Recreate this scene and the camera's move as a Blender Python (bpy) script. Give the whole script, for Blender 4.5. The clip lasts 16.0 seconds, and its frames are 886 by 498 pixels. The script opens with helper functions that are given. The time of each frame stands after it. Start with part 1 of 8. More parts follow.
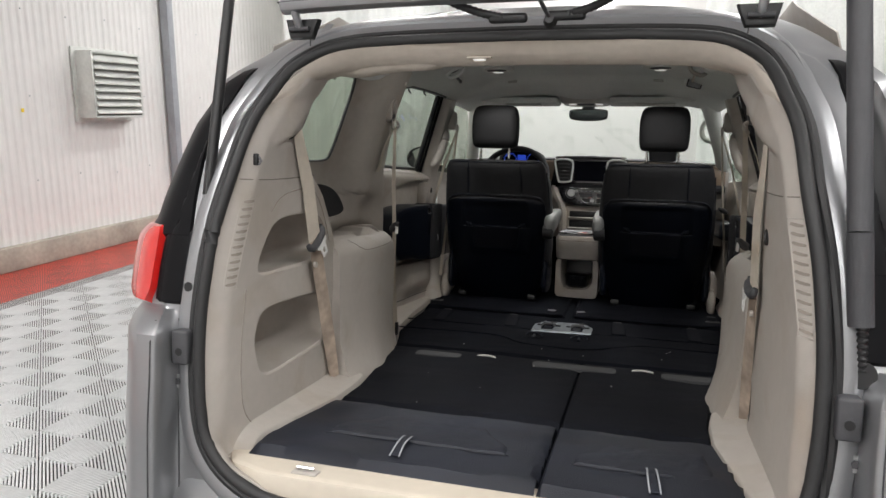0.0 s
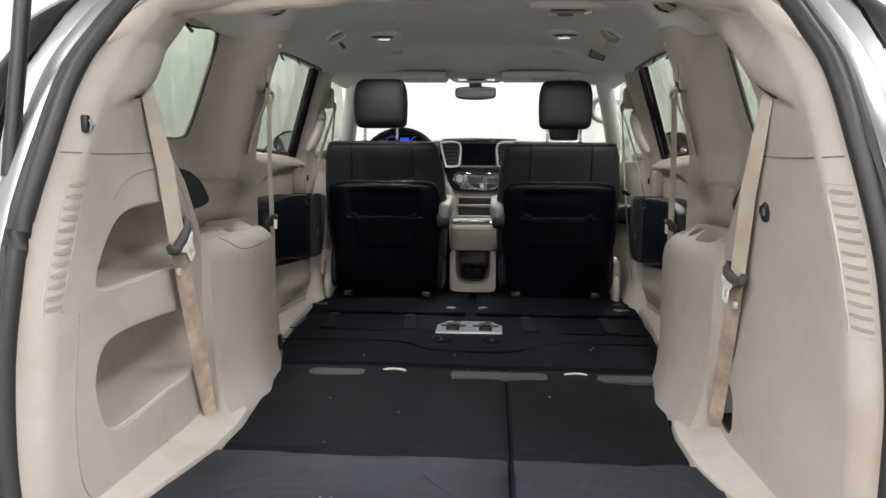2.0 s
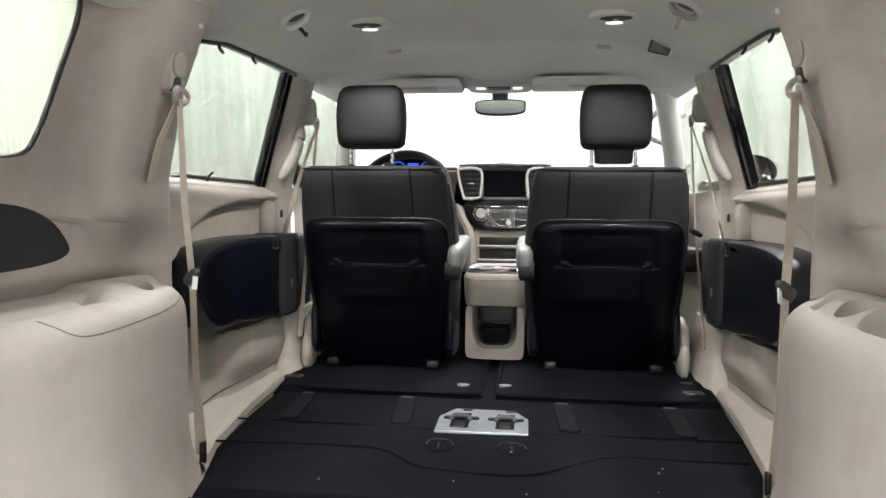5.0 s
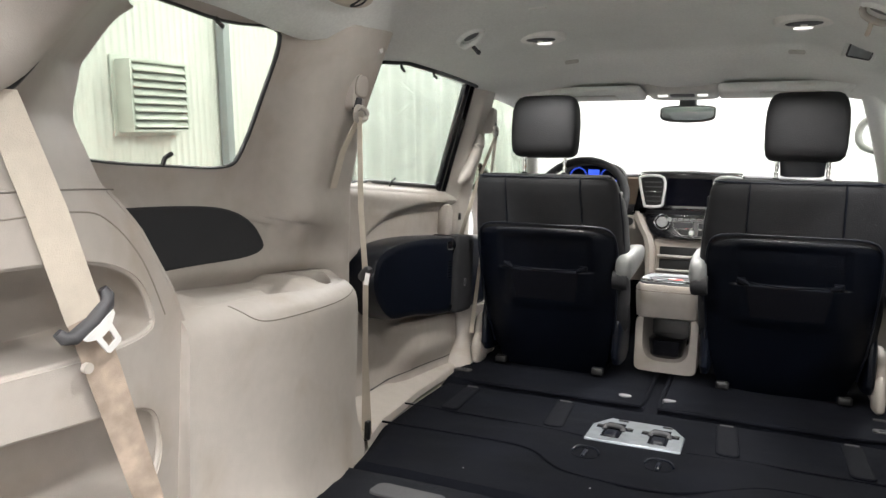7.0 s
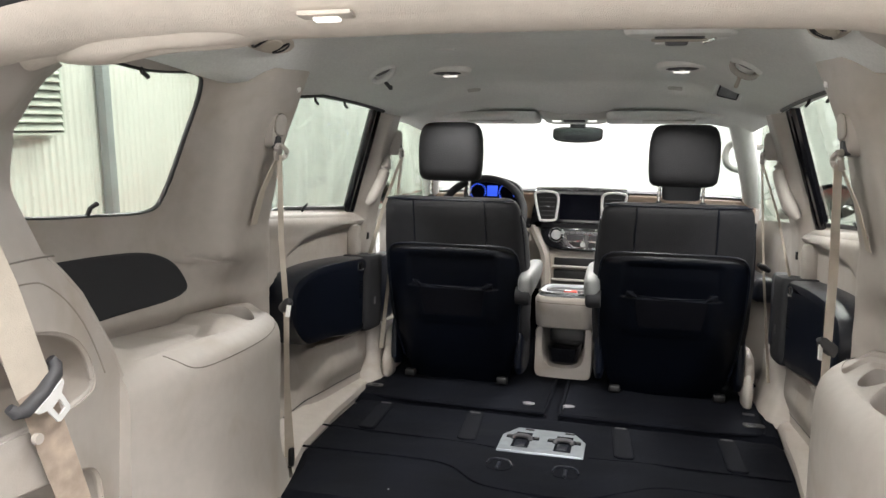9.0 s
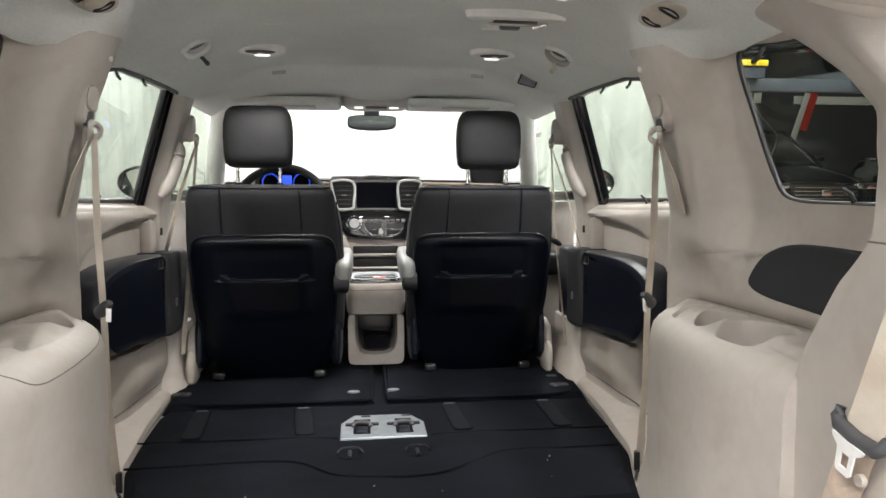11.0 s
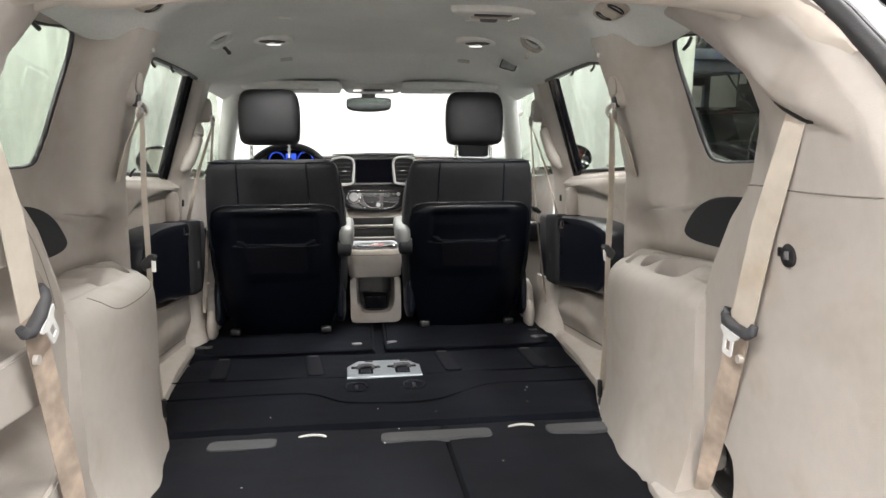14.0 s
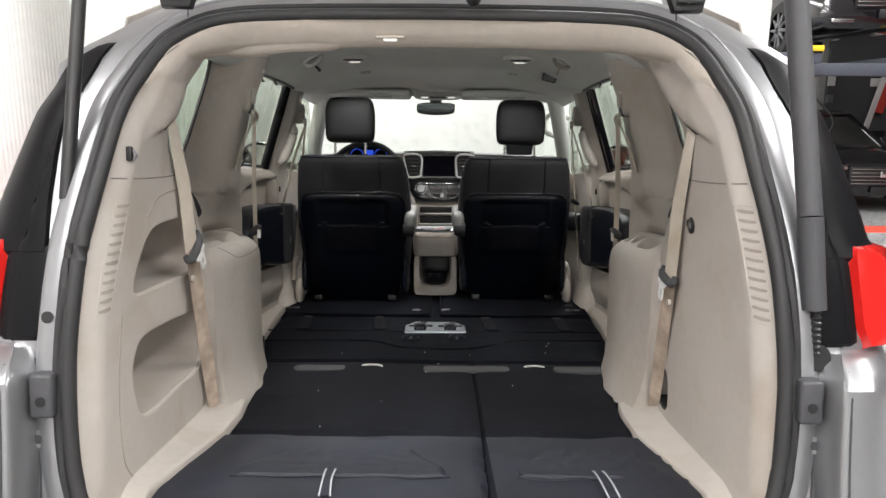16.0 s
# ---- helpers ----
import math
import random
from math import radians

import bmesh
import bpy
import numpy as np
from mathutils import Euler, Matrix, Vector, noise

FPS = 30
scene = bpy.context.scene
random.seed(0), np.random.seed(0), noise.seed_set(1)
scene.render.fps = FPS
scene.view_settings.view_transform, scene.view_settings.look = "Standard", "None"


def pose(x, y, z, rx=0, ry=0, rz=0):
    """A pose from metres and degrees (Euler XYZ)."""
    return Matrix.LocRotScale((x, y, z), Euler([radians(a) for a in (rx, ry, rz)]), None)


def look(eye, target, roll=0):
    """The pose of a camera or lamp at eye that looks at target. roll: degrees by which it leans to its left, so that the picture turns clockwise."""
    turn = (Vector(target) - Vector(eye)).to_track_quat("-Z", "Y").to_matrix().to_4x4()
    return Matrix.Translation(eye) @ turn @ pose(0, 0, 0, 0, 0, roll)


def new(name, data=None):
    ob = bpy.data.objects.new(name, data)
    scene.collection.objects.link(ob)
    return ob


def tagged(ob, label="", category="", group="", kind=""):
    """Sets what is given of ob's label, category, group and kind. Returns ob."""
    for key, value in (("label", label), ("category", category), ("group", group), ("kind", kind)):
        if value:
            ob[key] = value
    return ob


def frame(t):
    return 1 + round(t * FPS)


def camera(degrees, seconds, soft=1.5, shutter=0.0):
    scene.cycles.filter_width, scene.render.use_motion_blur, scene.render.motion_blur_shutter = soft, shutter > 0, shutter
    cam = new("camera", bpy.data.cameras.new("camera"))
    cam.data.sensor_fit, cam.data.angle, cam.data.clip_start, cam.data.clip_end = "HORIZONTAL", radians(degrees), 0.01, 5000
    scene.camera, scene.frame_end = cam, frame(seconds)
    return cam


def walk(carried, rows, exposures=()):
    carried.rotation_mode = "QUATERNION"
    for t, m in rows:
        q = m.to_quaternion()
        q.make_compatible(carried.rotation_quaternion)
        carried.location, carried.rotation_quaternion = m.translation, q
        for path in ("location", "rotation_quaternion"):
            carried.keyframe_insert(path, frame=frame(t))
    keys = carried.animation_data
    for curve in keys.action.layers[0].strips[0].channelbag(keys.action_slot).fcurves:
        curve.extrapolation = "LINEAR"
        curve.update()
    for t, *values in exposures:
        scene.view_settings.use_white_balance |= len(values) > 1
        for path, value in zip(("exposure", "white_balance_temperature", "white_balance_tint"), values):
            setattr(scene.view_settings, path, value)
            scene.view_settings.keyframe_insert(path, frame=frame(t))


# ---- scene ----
cam = camera(64.7, 16.0)
# the load floor of the van slopes down towards the front: V turns van coordinates into the world
SLOPE = math.atan(0.115)
PIVOT = Vector((0, 2.0, 0.62))
V = Matrix.Translation(PIVOT) @ Matrix.Rotation(-SLOPE, 4, "X") @ Matrix.Translation(-PIVOT)
PATH = [
    (0, (0.303, 0.641, 1.239), (-0.232, 2.56, 1.064), 1.9),
    (0.5, (0.226, 0.678, 1.219), (-0.182, 2.628, 1.046), 1.4),
    (1, (0.162, 0.778, 1.213), (-0.122, 2.749, 1.028), 0.9),
    (1.5, (0.109, 0.887, 1.208), (-0.066, 2.871, 1.022), 0.6),
    (2, (0.085, 1.021, 1.198), (-0.056, 3.007, 1.014), 0.5),
    (2.5, (0.072, 1.251, 1.203), (-0.056, 3.241, 1.05), 0.4),
    (3, (0.07, 1.495, 1.204), (-0.055, 3.486, 1.061), 0.4),
    (3.2, (0.082, 1.574, 1.207), (-0.047, 3.563, 1.069), 0.4),
    (5.3, (0.16, 1.804, 1.224), (-0.17, 3.774, 1.128), 0.6),
    (5.5, (0.183, 1.807, 1.223), (-0.218, 3.764, 1.123), 0.8),
    (6, (0.227, 1.806, 1.221), (-0.36, 3.715, 1.117), 1.5),
    (6.5, (0.254, 1.788, 1.232), (-0.495, 3.639, 1.115), 2.2),
    (7, (0.273, 1.748, 1.259), (-0.538, 3.573, 1.137), 2.5),
    (7.5, (0.295, 1.695, 1.322), (-0.525, 3.515, 1.195), 2.6),
    (8, (0.314, 1.656, 1.355), (-0.477, 3.489, 1.226), 2.5),
    (8.5, (0.285, 1.645, 1.365), (-0.385, 3.524, 1.23), 2.3),
    (9, (0.225, 1.64, 1.362), (-0.285, 3.57, 1.232), 1.9),
    (9.5, (0.16, 1.643, 1.354), (-0.181, 3.609, 1.226), 1.5),
    (10, (0.08, 1.655, 1.34), (-0.076, 3.645, 1.213), 0.9),
    (10.2, (0.05, 1.664, 1.334), (-0.025, 3.658, 1.207), 0.7),
    (12.3, (-0.131, 1.577, 1.283), (0.325, 3.52, 1.163), -1.3),
    (12.5, (-0.132, 1.566, 1.28), (0.324, 3.508, 1.133), -1.3),
    (13, (-0.13, 1.512, 1.278), (0.285, 3.46, 1.102), -1.2),
    (13.5, (-0.105, 1.435, 1.268), (0.211, 3.403, 1.099), -1.0),
    (14, (-0.078, 1.325, 1.259), (0.157, 3.304, 1.093), -0.7),
    (14.5, (-0.039, 1.226, 1.256), (0.122, 3.212, 1.087), -0.5),
    (15, (0.004, 1.083, 1.243), (0.111, 3.073, 1.081), -0.3),
    (15.5, (0.03, 0.923, 1.231), (0.075, 2.916, 1.068), 0.2),
    (16, (0.025, 0.776, 1.228), (0.027, 2.768, 1.058), 0.5),
]
EXPOSURES = [(0.0, -0.83), (1.0, -0.58), (1.5, -0.30), (2.5, 0.08), (3.2, 0.46), (6.5, 0.62), (7.5, 0.60), (8.5, 0.45), (10.0, 0.53), (12.5, 0.56), (14.5, 0.37), (15.0, 0.26), (15.5, 0.0), (16.0, -0.22)]
walk(cam, [(t, V @ look(eye, target, roll)) for t, eye, target, roll in PATH], EXPOSURES)

GROUND = -0.025
HALL_L, HALL_R, HALL_B, HALL_F, HALL_TOP = -5.05, 13.0, -8.0, 17.0, 4.9

# ---------------- light ----------------
world = bpy.data.worlds.new("world")
scene.world = world
world.use_nodes = True
world.node_tree.nodes["Background"].inputs[0].default_value = (0.9, 0.95, 1.0, 1)
world.node_tree.nodes["Background"].inputs[1].default_value = 0.3


def area_lamp(name, m, sx, sy, watts, color=(1, 1, 1)):
    data = bpy.data.lights.new(name, "AREA")
    data.shape, data.size, data.size_y, data.energy, data.color = "RECTANGLE", sx, sy, watts, color
    data.spread = radians(180 if sx > 0.1 else 125)
    ob = new(name, data)
    ob.matrix_world = m
    return ob


# unseen lamps: number and places made up to brighten hall and van
ADDED_LAMP_SPOTS = [(-2.7, 9.0), (-2.7, -4.6), (1.6, 13.0), (1.6, 7.8), (1.2, -5.6), (4.6, 3.2), (7.0, -3.0), (-2.7, 13.5), (-0.6, 15.3), (5.3, 8.3), (-2.4, 0.2), (2.8, 0.2), (0.2, -3.4)]
LAMP_WATTS = 248
for lx, ly in ADDED_LAMP_SPOTS:
    area_lamp("added_hall_lamp", pose(lx, ly, HALL_TOP - 0.16), 0.5, 3.0, LAMP_WATTS, (0.99, 0.98, 0.97))

# ---------------- materials ----------------


def node_mat(name, color, rough=0.5, metal=0.0, vary=0.12, scale=6.0, grain=0.0, grain_scale=300.0, coat=0.0, spec=0.5, fine=40.0, fine_vary=0.05, sheen=0.0, stain=0.0):
    m = bpy.data.materials.new(name)
    m.use_nodes = True
    nt = m.node_tree
    b = nt.nodes["Principled BSDF"]
    b.inputs["Roughness"].default_value = rough
    b.inputs["Metallic"].default_value = metal
    b.inputs["Coat Weight"].default_value = coat
    b.inputs["Specular IOR Level"].default_value = spec
    b.inputs["Sheen Weight"].default_value = sheen
    co = nt.nodes.new("ShaderNodeTexCoord")
    n1 = nt.nodes.new("ShaderNodeTexNoise")
    n1.inputs["Scale"].default_value, n1.inputs["Detail"].default_value = scale, 4
    n2 = nt.nodes.new("ShaderNodeTexNoise")
    n2.inputs["Scale"].default_value, n2.inputs["Detail"].default_value = fine, 3
    for n in (n1, n2):
        nt.links.new(co.outputs["Object"], n.inputs["Vector"])
    r1 = nt.nodes.new("ShaderNodeMapRange")
    r1.inputs["From Min"].default_value, r1.inputs["From Max"].default_value = 0.3, 0.7
    r1.inputs["To Min"].default_value, r1.inputs["To Max"].default_value = 1 - vary, 1 + vary
    nt.links.new(n1.outputs[0], r1.inputs["Value"])
    r2 = nt.nodes.new("ShaderNodeMapRange")
    r2.inputs["From Min"].default_value, r2.inputs["From Max"].default_value = 0.3, 0.7
    r2.inputs["To Min"].default_value, r2.inputs["To Max"].default_value = 1 - fine_vary, 1 + fine_vary
    nt.links.new(n2.outputs[0], r2.inputs["Value"])
    mu = nt.nodes.new("ShaderNodeMath")
    mu.operation = "MULTIPLY"
    nt.links.new(r1.outputs[0], mu.inputs[0])
    nt.links.new(r2.outputs[0], mu.inputs[1])
    vm = nt.nodes.new("ShaderNodeVectorMath")
    vm.operation = "SCALE"
    vm.inputs[0].default_value = color
    nt.links.new(mu.outputs[0], vm.inputs["Scale"])
    out = vm.outputs[0]
    if stain > 0:
        n3 = nt.nodes.new("ShaderNodeTexNoise")
        n3.inputs["Scale"].default_value, n3.inputs["Detail"].default_value, n3.inputs["Distortion"].default_value = 5.5, 5, 0.8
        nt.links.new(co.outputs["Object"], n3.inputs["Vector"])
        r3 = nt.nodes.new("ShaderNodeMapRange")
        r3.inputs["From Min"].default_value, r3.inputs["From Max"].default_value = 0.52, 0.74
        r3.inputs["To Max"].default_value = stain
        nt.links.new(n3.outputs[0], r3.inputs["Value"])
        mx = nt.nodes.new("ShaderNodeMix")
        mx.data_type, mx.blend_type = "RGBA", "MULTIPLY"
        nt.links.new(r3.outputs[0], mx.inputs[0])
        nt.links.new(out, mx.inputs[6])
        mx.inputs[7].default_value = (0.80, 0.72, 0.62, 1)
        out = mx.outputs[2]
    nt.links.new(out, b.inputs["Base Color"])
    rr = nt.nodes.new("ShaderNodeMapRange")
    rr.inputs["To Min"].default_value, rr.inputs["To Max"].default_value = max(0.02, rough - 0.08), min(1, rough + 0.08)
    nt.links.new(n1.outputs[0], rr.inputs["Value"])
    nt.links.new(rr.outputs[0], b.inputs["Roughness"])
    if grain > 0:
        g = nt.nodes.new("ShaderNodeTexNoise")
        g.inputs["Scale"].default_value, g.inputs["Detail"].default_value = grain_scale, 2
        nt.links.new(co.outputs["Object"], g.inputs["Vector"])
        bp = nt.nodes.new("ShaderNodeBump")
        bp.inputs["Strength"].default_value, bp.inputs["Distance"].default_value = grain, 0.002
        nt.links.new(g.outputs[0], bp.inputs["Height"])
        nt.links.new(bp.outputs[0], b.inputs["Normal"])
    return m


def glass_mat(name, tint, gloss=0.04, rough=0.0):
    m = bpy.data.materials.new(name)
    m.use_nodes = True
    nt = m.node_tree
    nt.nodes.remove(nt.nodes["Principled BSDF"])
    out = nt.nodes["Material Output"]
    tr = nt.nodes.new("ShaderNodeBsdfTransparent")
    tr.inputs[0].default_value = (*tint, 1)
    gl = nt.nodes.new("ShaderNodeBsdfGlossy")
    gl.inputs["Roughness"].default_value = rough
    lw = nt.nodes.new("ShaderNodeLayerWeight")
    pw = nt.nodes.new("ShaderNodeMath")
    pw.operation = "POWER"
    pw.inputs[1].default_value = 4.0
    nt.links.new(lw.outputs["Facing"], pw.inputs[0])
    fr = nt.nodes.new("ShaderNodeMapRange")
    fr.inputs["To Min"].default_value, fr.inputs["To Max"].default_value = gloss * 0.5, 0.6
    nt.links.new(pw.outputs[0], fr.inputs["Value"])
    mx = nt.nodes.new("ShaderNodeMixShader")
    nt.links.new(fr.outputs[0], mx.inputs[0])
    nt.links.new(tr.outputs[0], mx.inputs[1])
    nt.links.new(gl.outputs[0], mx.inputs[2])
    nt.links.new(mx.outputs[0], out.inputs[0])
    return m


def glow_mat(name, color, strength):
    m = bpy.data.materials.new(name)
    m.use_nodes = True
    b = m.node_tree.nodes["Principled BSDF"]
    b.inputs["Base Color"].default_value = (*color, 1)
    b.inputs["Emission Color"].default_value = (*color, 1)
    b.inputs["Emission Strength"].default_value = strength
    return m


BEIGE = node_mat("beige plastic", (0.448, 0.414, 0.378), 0.50, vary=0.07, scale=3, grain=0.25, grain_scale=500, fine_vary=0.03, stain=0.55)
BEIGE_LIGHT = node_mat("light beige plastic", (0.58, 0.52, 0.435), 0.5, vary=0.05, scale=3, grain=0.2, grain_scale=500, fine_vary=0.03)
CLOTH = node_mat("grey headliner cloth", (0.80, 0.81, 0.79), 0.95, vary=0.05, scale=4, grain=0.5, grain_scale=700, fine=150)
HEADER = node_mat("beige header cloth", (0.54, 0.488, 0.425), 0.9, vary=0.05, scale=4, grain=0.4, grain_scale=700)
WEBBING = node_mat("beige belt webbing", (0.556, 0.500, 0.423), 0.75, vary=0.08, scale=8, grain=0.5, grain_scale=600, stain=0.7)
WORN = node_mat("stained belt webbing", (0.39, 0.315, 0.255), 0.8, vary=0.30, scale=14, grain=0.5, grain_scale=600, fine_vary=0.15)
LEATHER = node_mat("black leather", (0.0225, 0.0230, 0.0255), 0.72, spec=0.22, vary=0.15, scale=5, grain=0.5, grain_scale=260)
SHELL = node_mat("black vinyl", (0.0034, 0.0052, 0.0112), 0.34, spec=0.40, vary=0.2, scale=5, grain=0.4, grain_scale=300)
CARPET = node_mat("black carpet", (0.0042, 0.0050, 0.0080), 0.95, spec=0.10, vary=0.25, scale=7, grain=0.8, grain_scale=450, fine=120, fine_vary=0.2)
SEATBACK = node_mat("black folded seat cloth", (0.0070, 0.0078, 0.0110), 0.9, spec=0.12, vary=0.25, scale=6, grain=0.7, grain_scale=450, fine=120, fine_vary=0.2)
VINYL = node_mat("black floor vinyl", (0.0125, 0.0148, 0.0235), 0.55, spec=0.4, vary=0.25, scale=6, grain=0.5, grain_scale=350)
BLACK = node_mat("black plastic", (0.012, 0.012, 0.013), 0.4, vary=0.1, grain=0.2)
PAD = node_mat("charcoal pad", (0.016, 0.0165, 0.020), 0.75, vary=0.15, grain=0.5, grain_scale=400)
GLOSS = node_mat("gloss black", (0.006, 0.006, 0.008), 0.12, vary=0.05, coat=0.5)
RUBBER = node_mat("rubber seal", (0.02, 0.02, 0.021), 0.55, vary=0.12, grain=0.2)
SILVER = node_mat("silver paint", (0.30, 0.305, 0.315), 0.33, metal=0.66, vary=0.04, scale=2, coat=0.12, fine=900, fine_vary=0.06)
TONGUE = node_mat("plated steel", (0.82, 0.82, 0.81), 0.35, metal=0.15, vary=0.05)
# shade of slots and grooves put into colour; second one for right vents
GROOVE_SHADE = node_mat("painted groove shade", (0.27, 0.24, 0.205), 0.7, vary=0.1)
GROOVE_SHADE_R = node_mat("painted groove shade right", (0.26, 0.23, 0.20), 0.7, vary=0.1)
DARKWALL = node_mat("dark grey wall paint", (0.060, 0.061, 0.064), 0.7, vary=0.1, scale=1.5)
CHROME = node_mat("chrome", (0.8, 0.8, 0.8), 0.12, metal=1.0, vary=0.05)
PLATE = node_mat("grey striker steel", (0.30, 0.33, 0.36), 0.38, metal=0.6, vary=0.12, scale=20)
STEEL = node_mat("brushed steel", (0.55, 0.56, 0.56), 0.35, metal=0.9, vary=0.1, scale=20)
GREYP = node_mat("grey plastic", (0.16, 0.16, 0.17), 0.5, vary=0.1, grain=0.2)
DARKGREY = node_mat("dark grey plastic", (0.055, 0.055, 0.06), 0.55, vary=0.1, grain=0.3)
WOOD = node_mat("brown trim", (0.26, 0.19, 0.14), 0.4, vary=0.1, scale=12)
LIGHTGREY = node_mat("light grey trim", (0.52, 0.51, 0.48), 0.5, vary=0.06, grain=0.2)
RED = node_mat("red lens", (0.62, 0.015, 0.012), 0.2, vary=0.1, coat=0.8)
REDTHING = node_mat("red plastic", (0.6, 0.06, 0.04), 0.4)
WHITE = node_mat("white wall paint", (0.74, 0.725, 0.71), 0.55, vary=0.04, scale=1.5, fine=9, fine_vary=0.02)
CONCRETE = node_mat("concrete", (0.36, 0.33, 0.28), 0.85, vary=0.25, scale=2.5, grain=0.6, grain_scale=60, fine=25, fine_vary=0.1)
POSTGREY = node_mat("grey post paint", (0.32, 0.335, 0.36), 0.5, vary=0.1)
ALU = node_mat("grey aluminium", (0.60, 0.61, 0.58), 0.45, metal=0.2, vary=0.1, scale=5)
TILE_W = node_mat("grey floor tile", (0.66, 0.67, 0.67), 0.45, vary=0.08, scale=2)
TILE_BED = node_mat("dark tile gaps", (0.045, 0.045, 0.045), 0.8, vary=0.1)
TILE_R = node_mat("red floor tile", (0.72, 0.08, 0.05), 0.45, vary=0.08, scale=2)
GLASS = glass_mat("tinted glass", (0.70, 0.745, 0.685))
CURTAIN = node_mat("white curtain plastic", (0.84, 0.85, 0.83), 0.5, vary=0.05, scale=1.2)
CLEAR = glass_mat("clear glass", (0.84, 0.885, 0.855))
MIRROR = node_mat("mirror", (0.50, 0.54, 0.50), 0.03, metal=1.0, vary=0.0)
LED = glow_mat("lit lamp", (1.0, 0.97, 0.92), 0.8)
SEAM = node_mat("shaded joint", (0.20, 0.18, 0.155), 0.8, vary=0.1)
PILLAR = node_mat("black pillar plastic", (0.007, 0.007, 0.008), 0.35, spec=0.1, vary=0.05)
PATCH = node_mat("grey hook fabric", (0.052, 0.053, 0.056), 0.9, vary=0.12, grain=0.6, grain_scale=400)
DOORGLASS = glass_mat("green tinted door glass", (0.71, 0.75, 0.705))
ARMGREY = node_mat("pale grey vinyl", (0.15, 0.155, 0.155), 0.38, vary=0.06, grain=0.3)
BEZEL = node_mat("white plastic bezel", (0.80, 0.79, 0.76), 0.4, vary=0.03)
TUBE = glow_mat("lit tube", (1.0, 0.98, 0.95), 12.0)
NET = node_mat("black pocket net", (0.0026, 0.0030, 0.0058), 0.7, spec=0.12, vary=0.15, grain=0.6, grain_scale=700)
BLUE = glow_mat("blue gauge", (0.04, 0.12, 1.0), 0.55)
SCREEN = node_mat("dark screen", (0.002, 0.0024, 0.0055), 0.25, spec=0.03, vary=0.0)
CARGLASS = node_mat("smoked car glass", (0.020, 0.023, 0.023), 0.06, vary=0.1, coat=0.6)
CARBLACK = node_mat("black car paint", (0.008, 0.008, 0.010), 0.15, vary=0.05, coat=1.0)
TYRE = node_mat("tyre rubber", (0.02, 0.02, 0.02), 0.8, vary=0.1, grain=0.4)
YELLOW = node_mat("yellow paint", (0.75, 0.55, 0.03), 0.5)
LIFTBLUE = node_mat("slate lift paint", (0.075, 0.082, 0.105), 0.45, vary=0.1)
ORANGE = node_mat("orange plastic", (0.8, 0.25, 0.03), 0.5)

# ---------------- mesh helpers ----------------


def part(name, bm, material, parent=None, label="", van=True, smooth=40):
    """Links a bmesh as one mesh object, under parent if one is given."""
    if van:
        bm.transform(V)
    bmesh.ops.recalc_face_normals(bm, faces=bm.faces)
    me = bpy.data.meshes.new(name)
    bm.to_mesh(me)
    bm.free()
    me.materials.append(material)
    if smooth:
        me.shade_smooth()
        me.set_sharp_from_angle(angle=radians(smooth))
    ob = new(name, me)
    if parent is not None:
        ob.parent = parent
        ob.matrix_parent_inverse = parent_inverse(parent)
    if label:
        ob["label"] = label
    return ob


def parent_inverse(p):
    return p.matrix_basis.inverted() if p.parent is None else Matrix.Identity(4)


def thing(name, at, label, category, group="", van=True):
    ob = new(name)
    ob.empty_display_size = 0.05
    ob.matrix_basis = Matrix.Translation(V @ Vector(at) if van else Vector(at))
    return tagged(ob, label, category, group)


def setting(ob, label, category):
    return tagged(ob, label, category, kind="structure")


def rbox(bm, c, s, bevel=0.005, segs=2, m=None):
    """A box with rounded edges: centre, size."""
    made = bmesh.ops.create_cube(bm, size=1)["verts"]
    mm = Matrix.Translation(c) @ Matrix.Diagonal((*s, 1))
    if m is not None:
        mm = m @ mm
    bmesh.ops.transform(bm, matrix=mm, verts=made)
    if bevel > 0:
        edges = list({e for v in made for e in v.link_edges})
        bmesh.ops.bevel(bm, geom=edges, offset=min(bevel, min(s) * 0.49), segments=segs, affect="EDGES", profile=0.5)
    return bm


def box(c, s, bevel=0.005, segs=2, m=None):
    return rbox(bmesh.new(), c, s, bevel, segs, m)


def spline(pts, n=8, closed=False):
    """Catmull-Rom through points."""
    P = [np.array(p, float) for p in pts]
    out = []
    k = len(P)
    for i in range(k if closed else k - 1):
        p0 = P[i - 1] if (i > 0 or closed) else P[0]
        p1, p2 = P[i], P[(i + 1) % k]
        p3 = P[(i + 2) % k] if (closed or i + 2 < k) else P[-1]
        for j in range(n):
            t = j / n
            out.append(0.5 * (2 * p1 + (p2 - p0) * t + (2 * p0 - 5 * p1 + 4 * p2 - p3) * t * t + (3 * p1 - p0 - 3 * p2 + p3) * t ** 3))
    if not closed:
        out.append(P[-1])
    return out


def loft(bm, rings, closed=True, cap=True):
    n = len(rings[0])
    rows = [[bm.verts.new(tuple(p)) for p in r] for r in rings]
    for a, b in zip(rows, rows[1:]):
        for i in range(n if closed else n - 1):
            j = (i + 1) % n
            bm.faces.new((a[i], a[j], b[j], b[i]))
    if cap and closed:
        bm.faces.new(rows[0])
        bm.faces.new(rows[-1])
    return bm


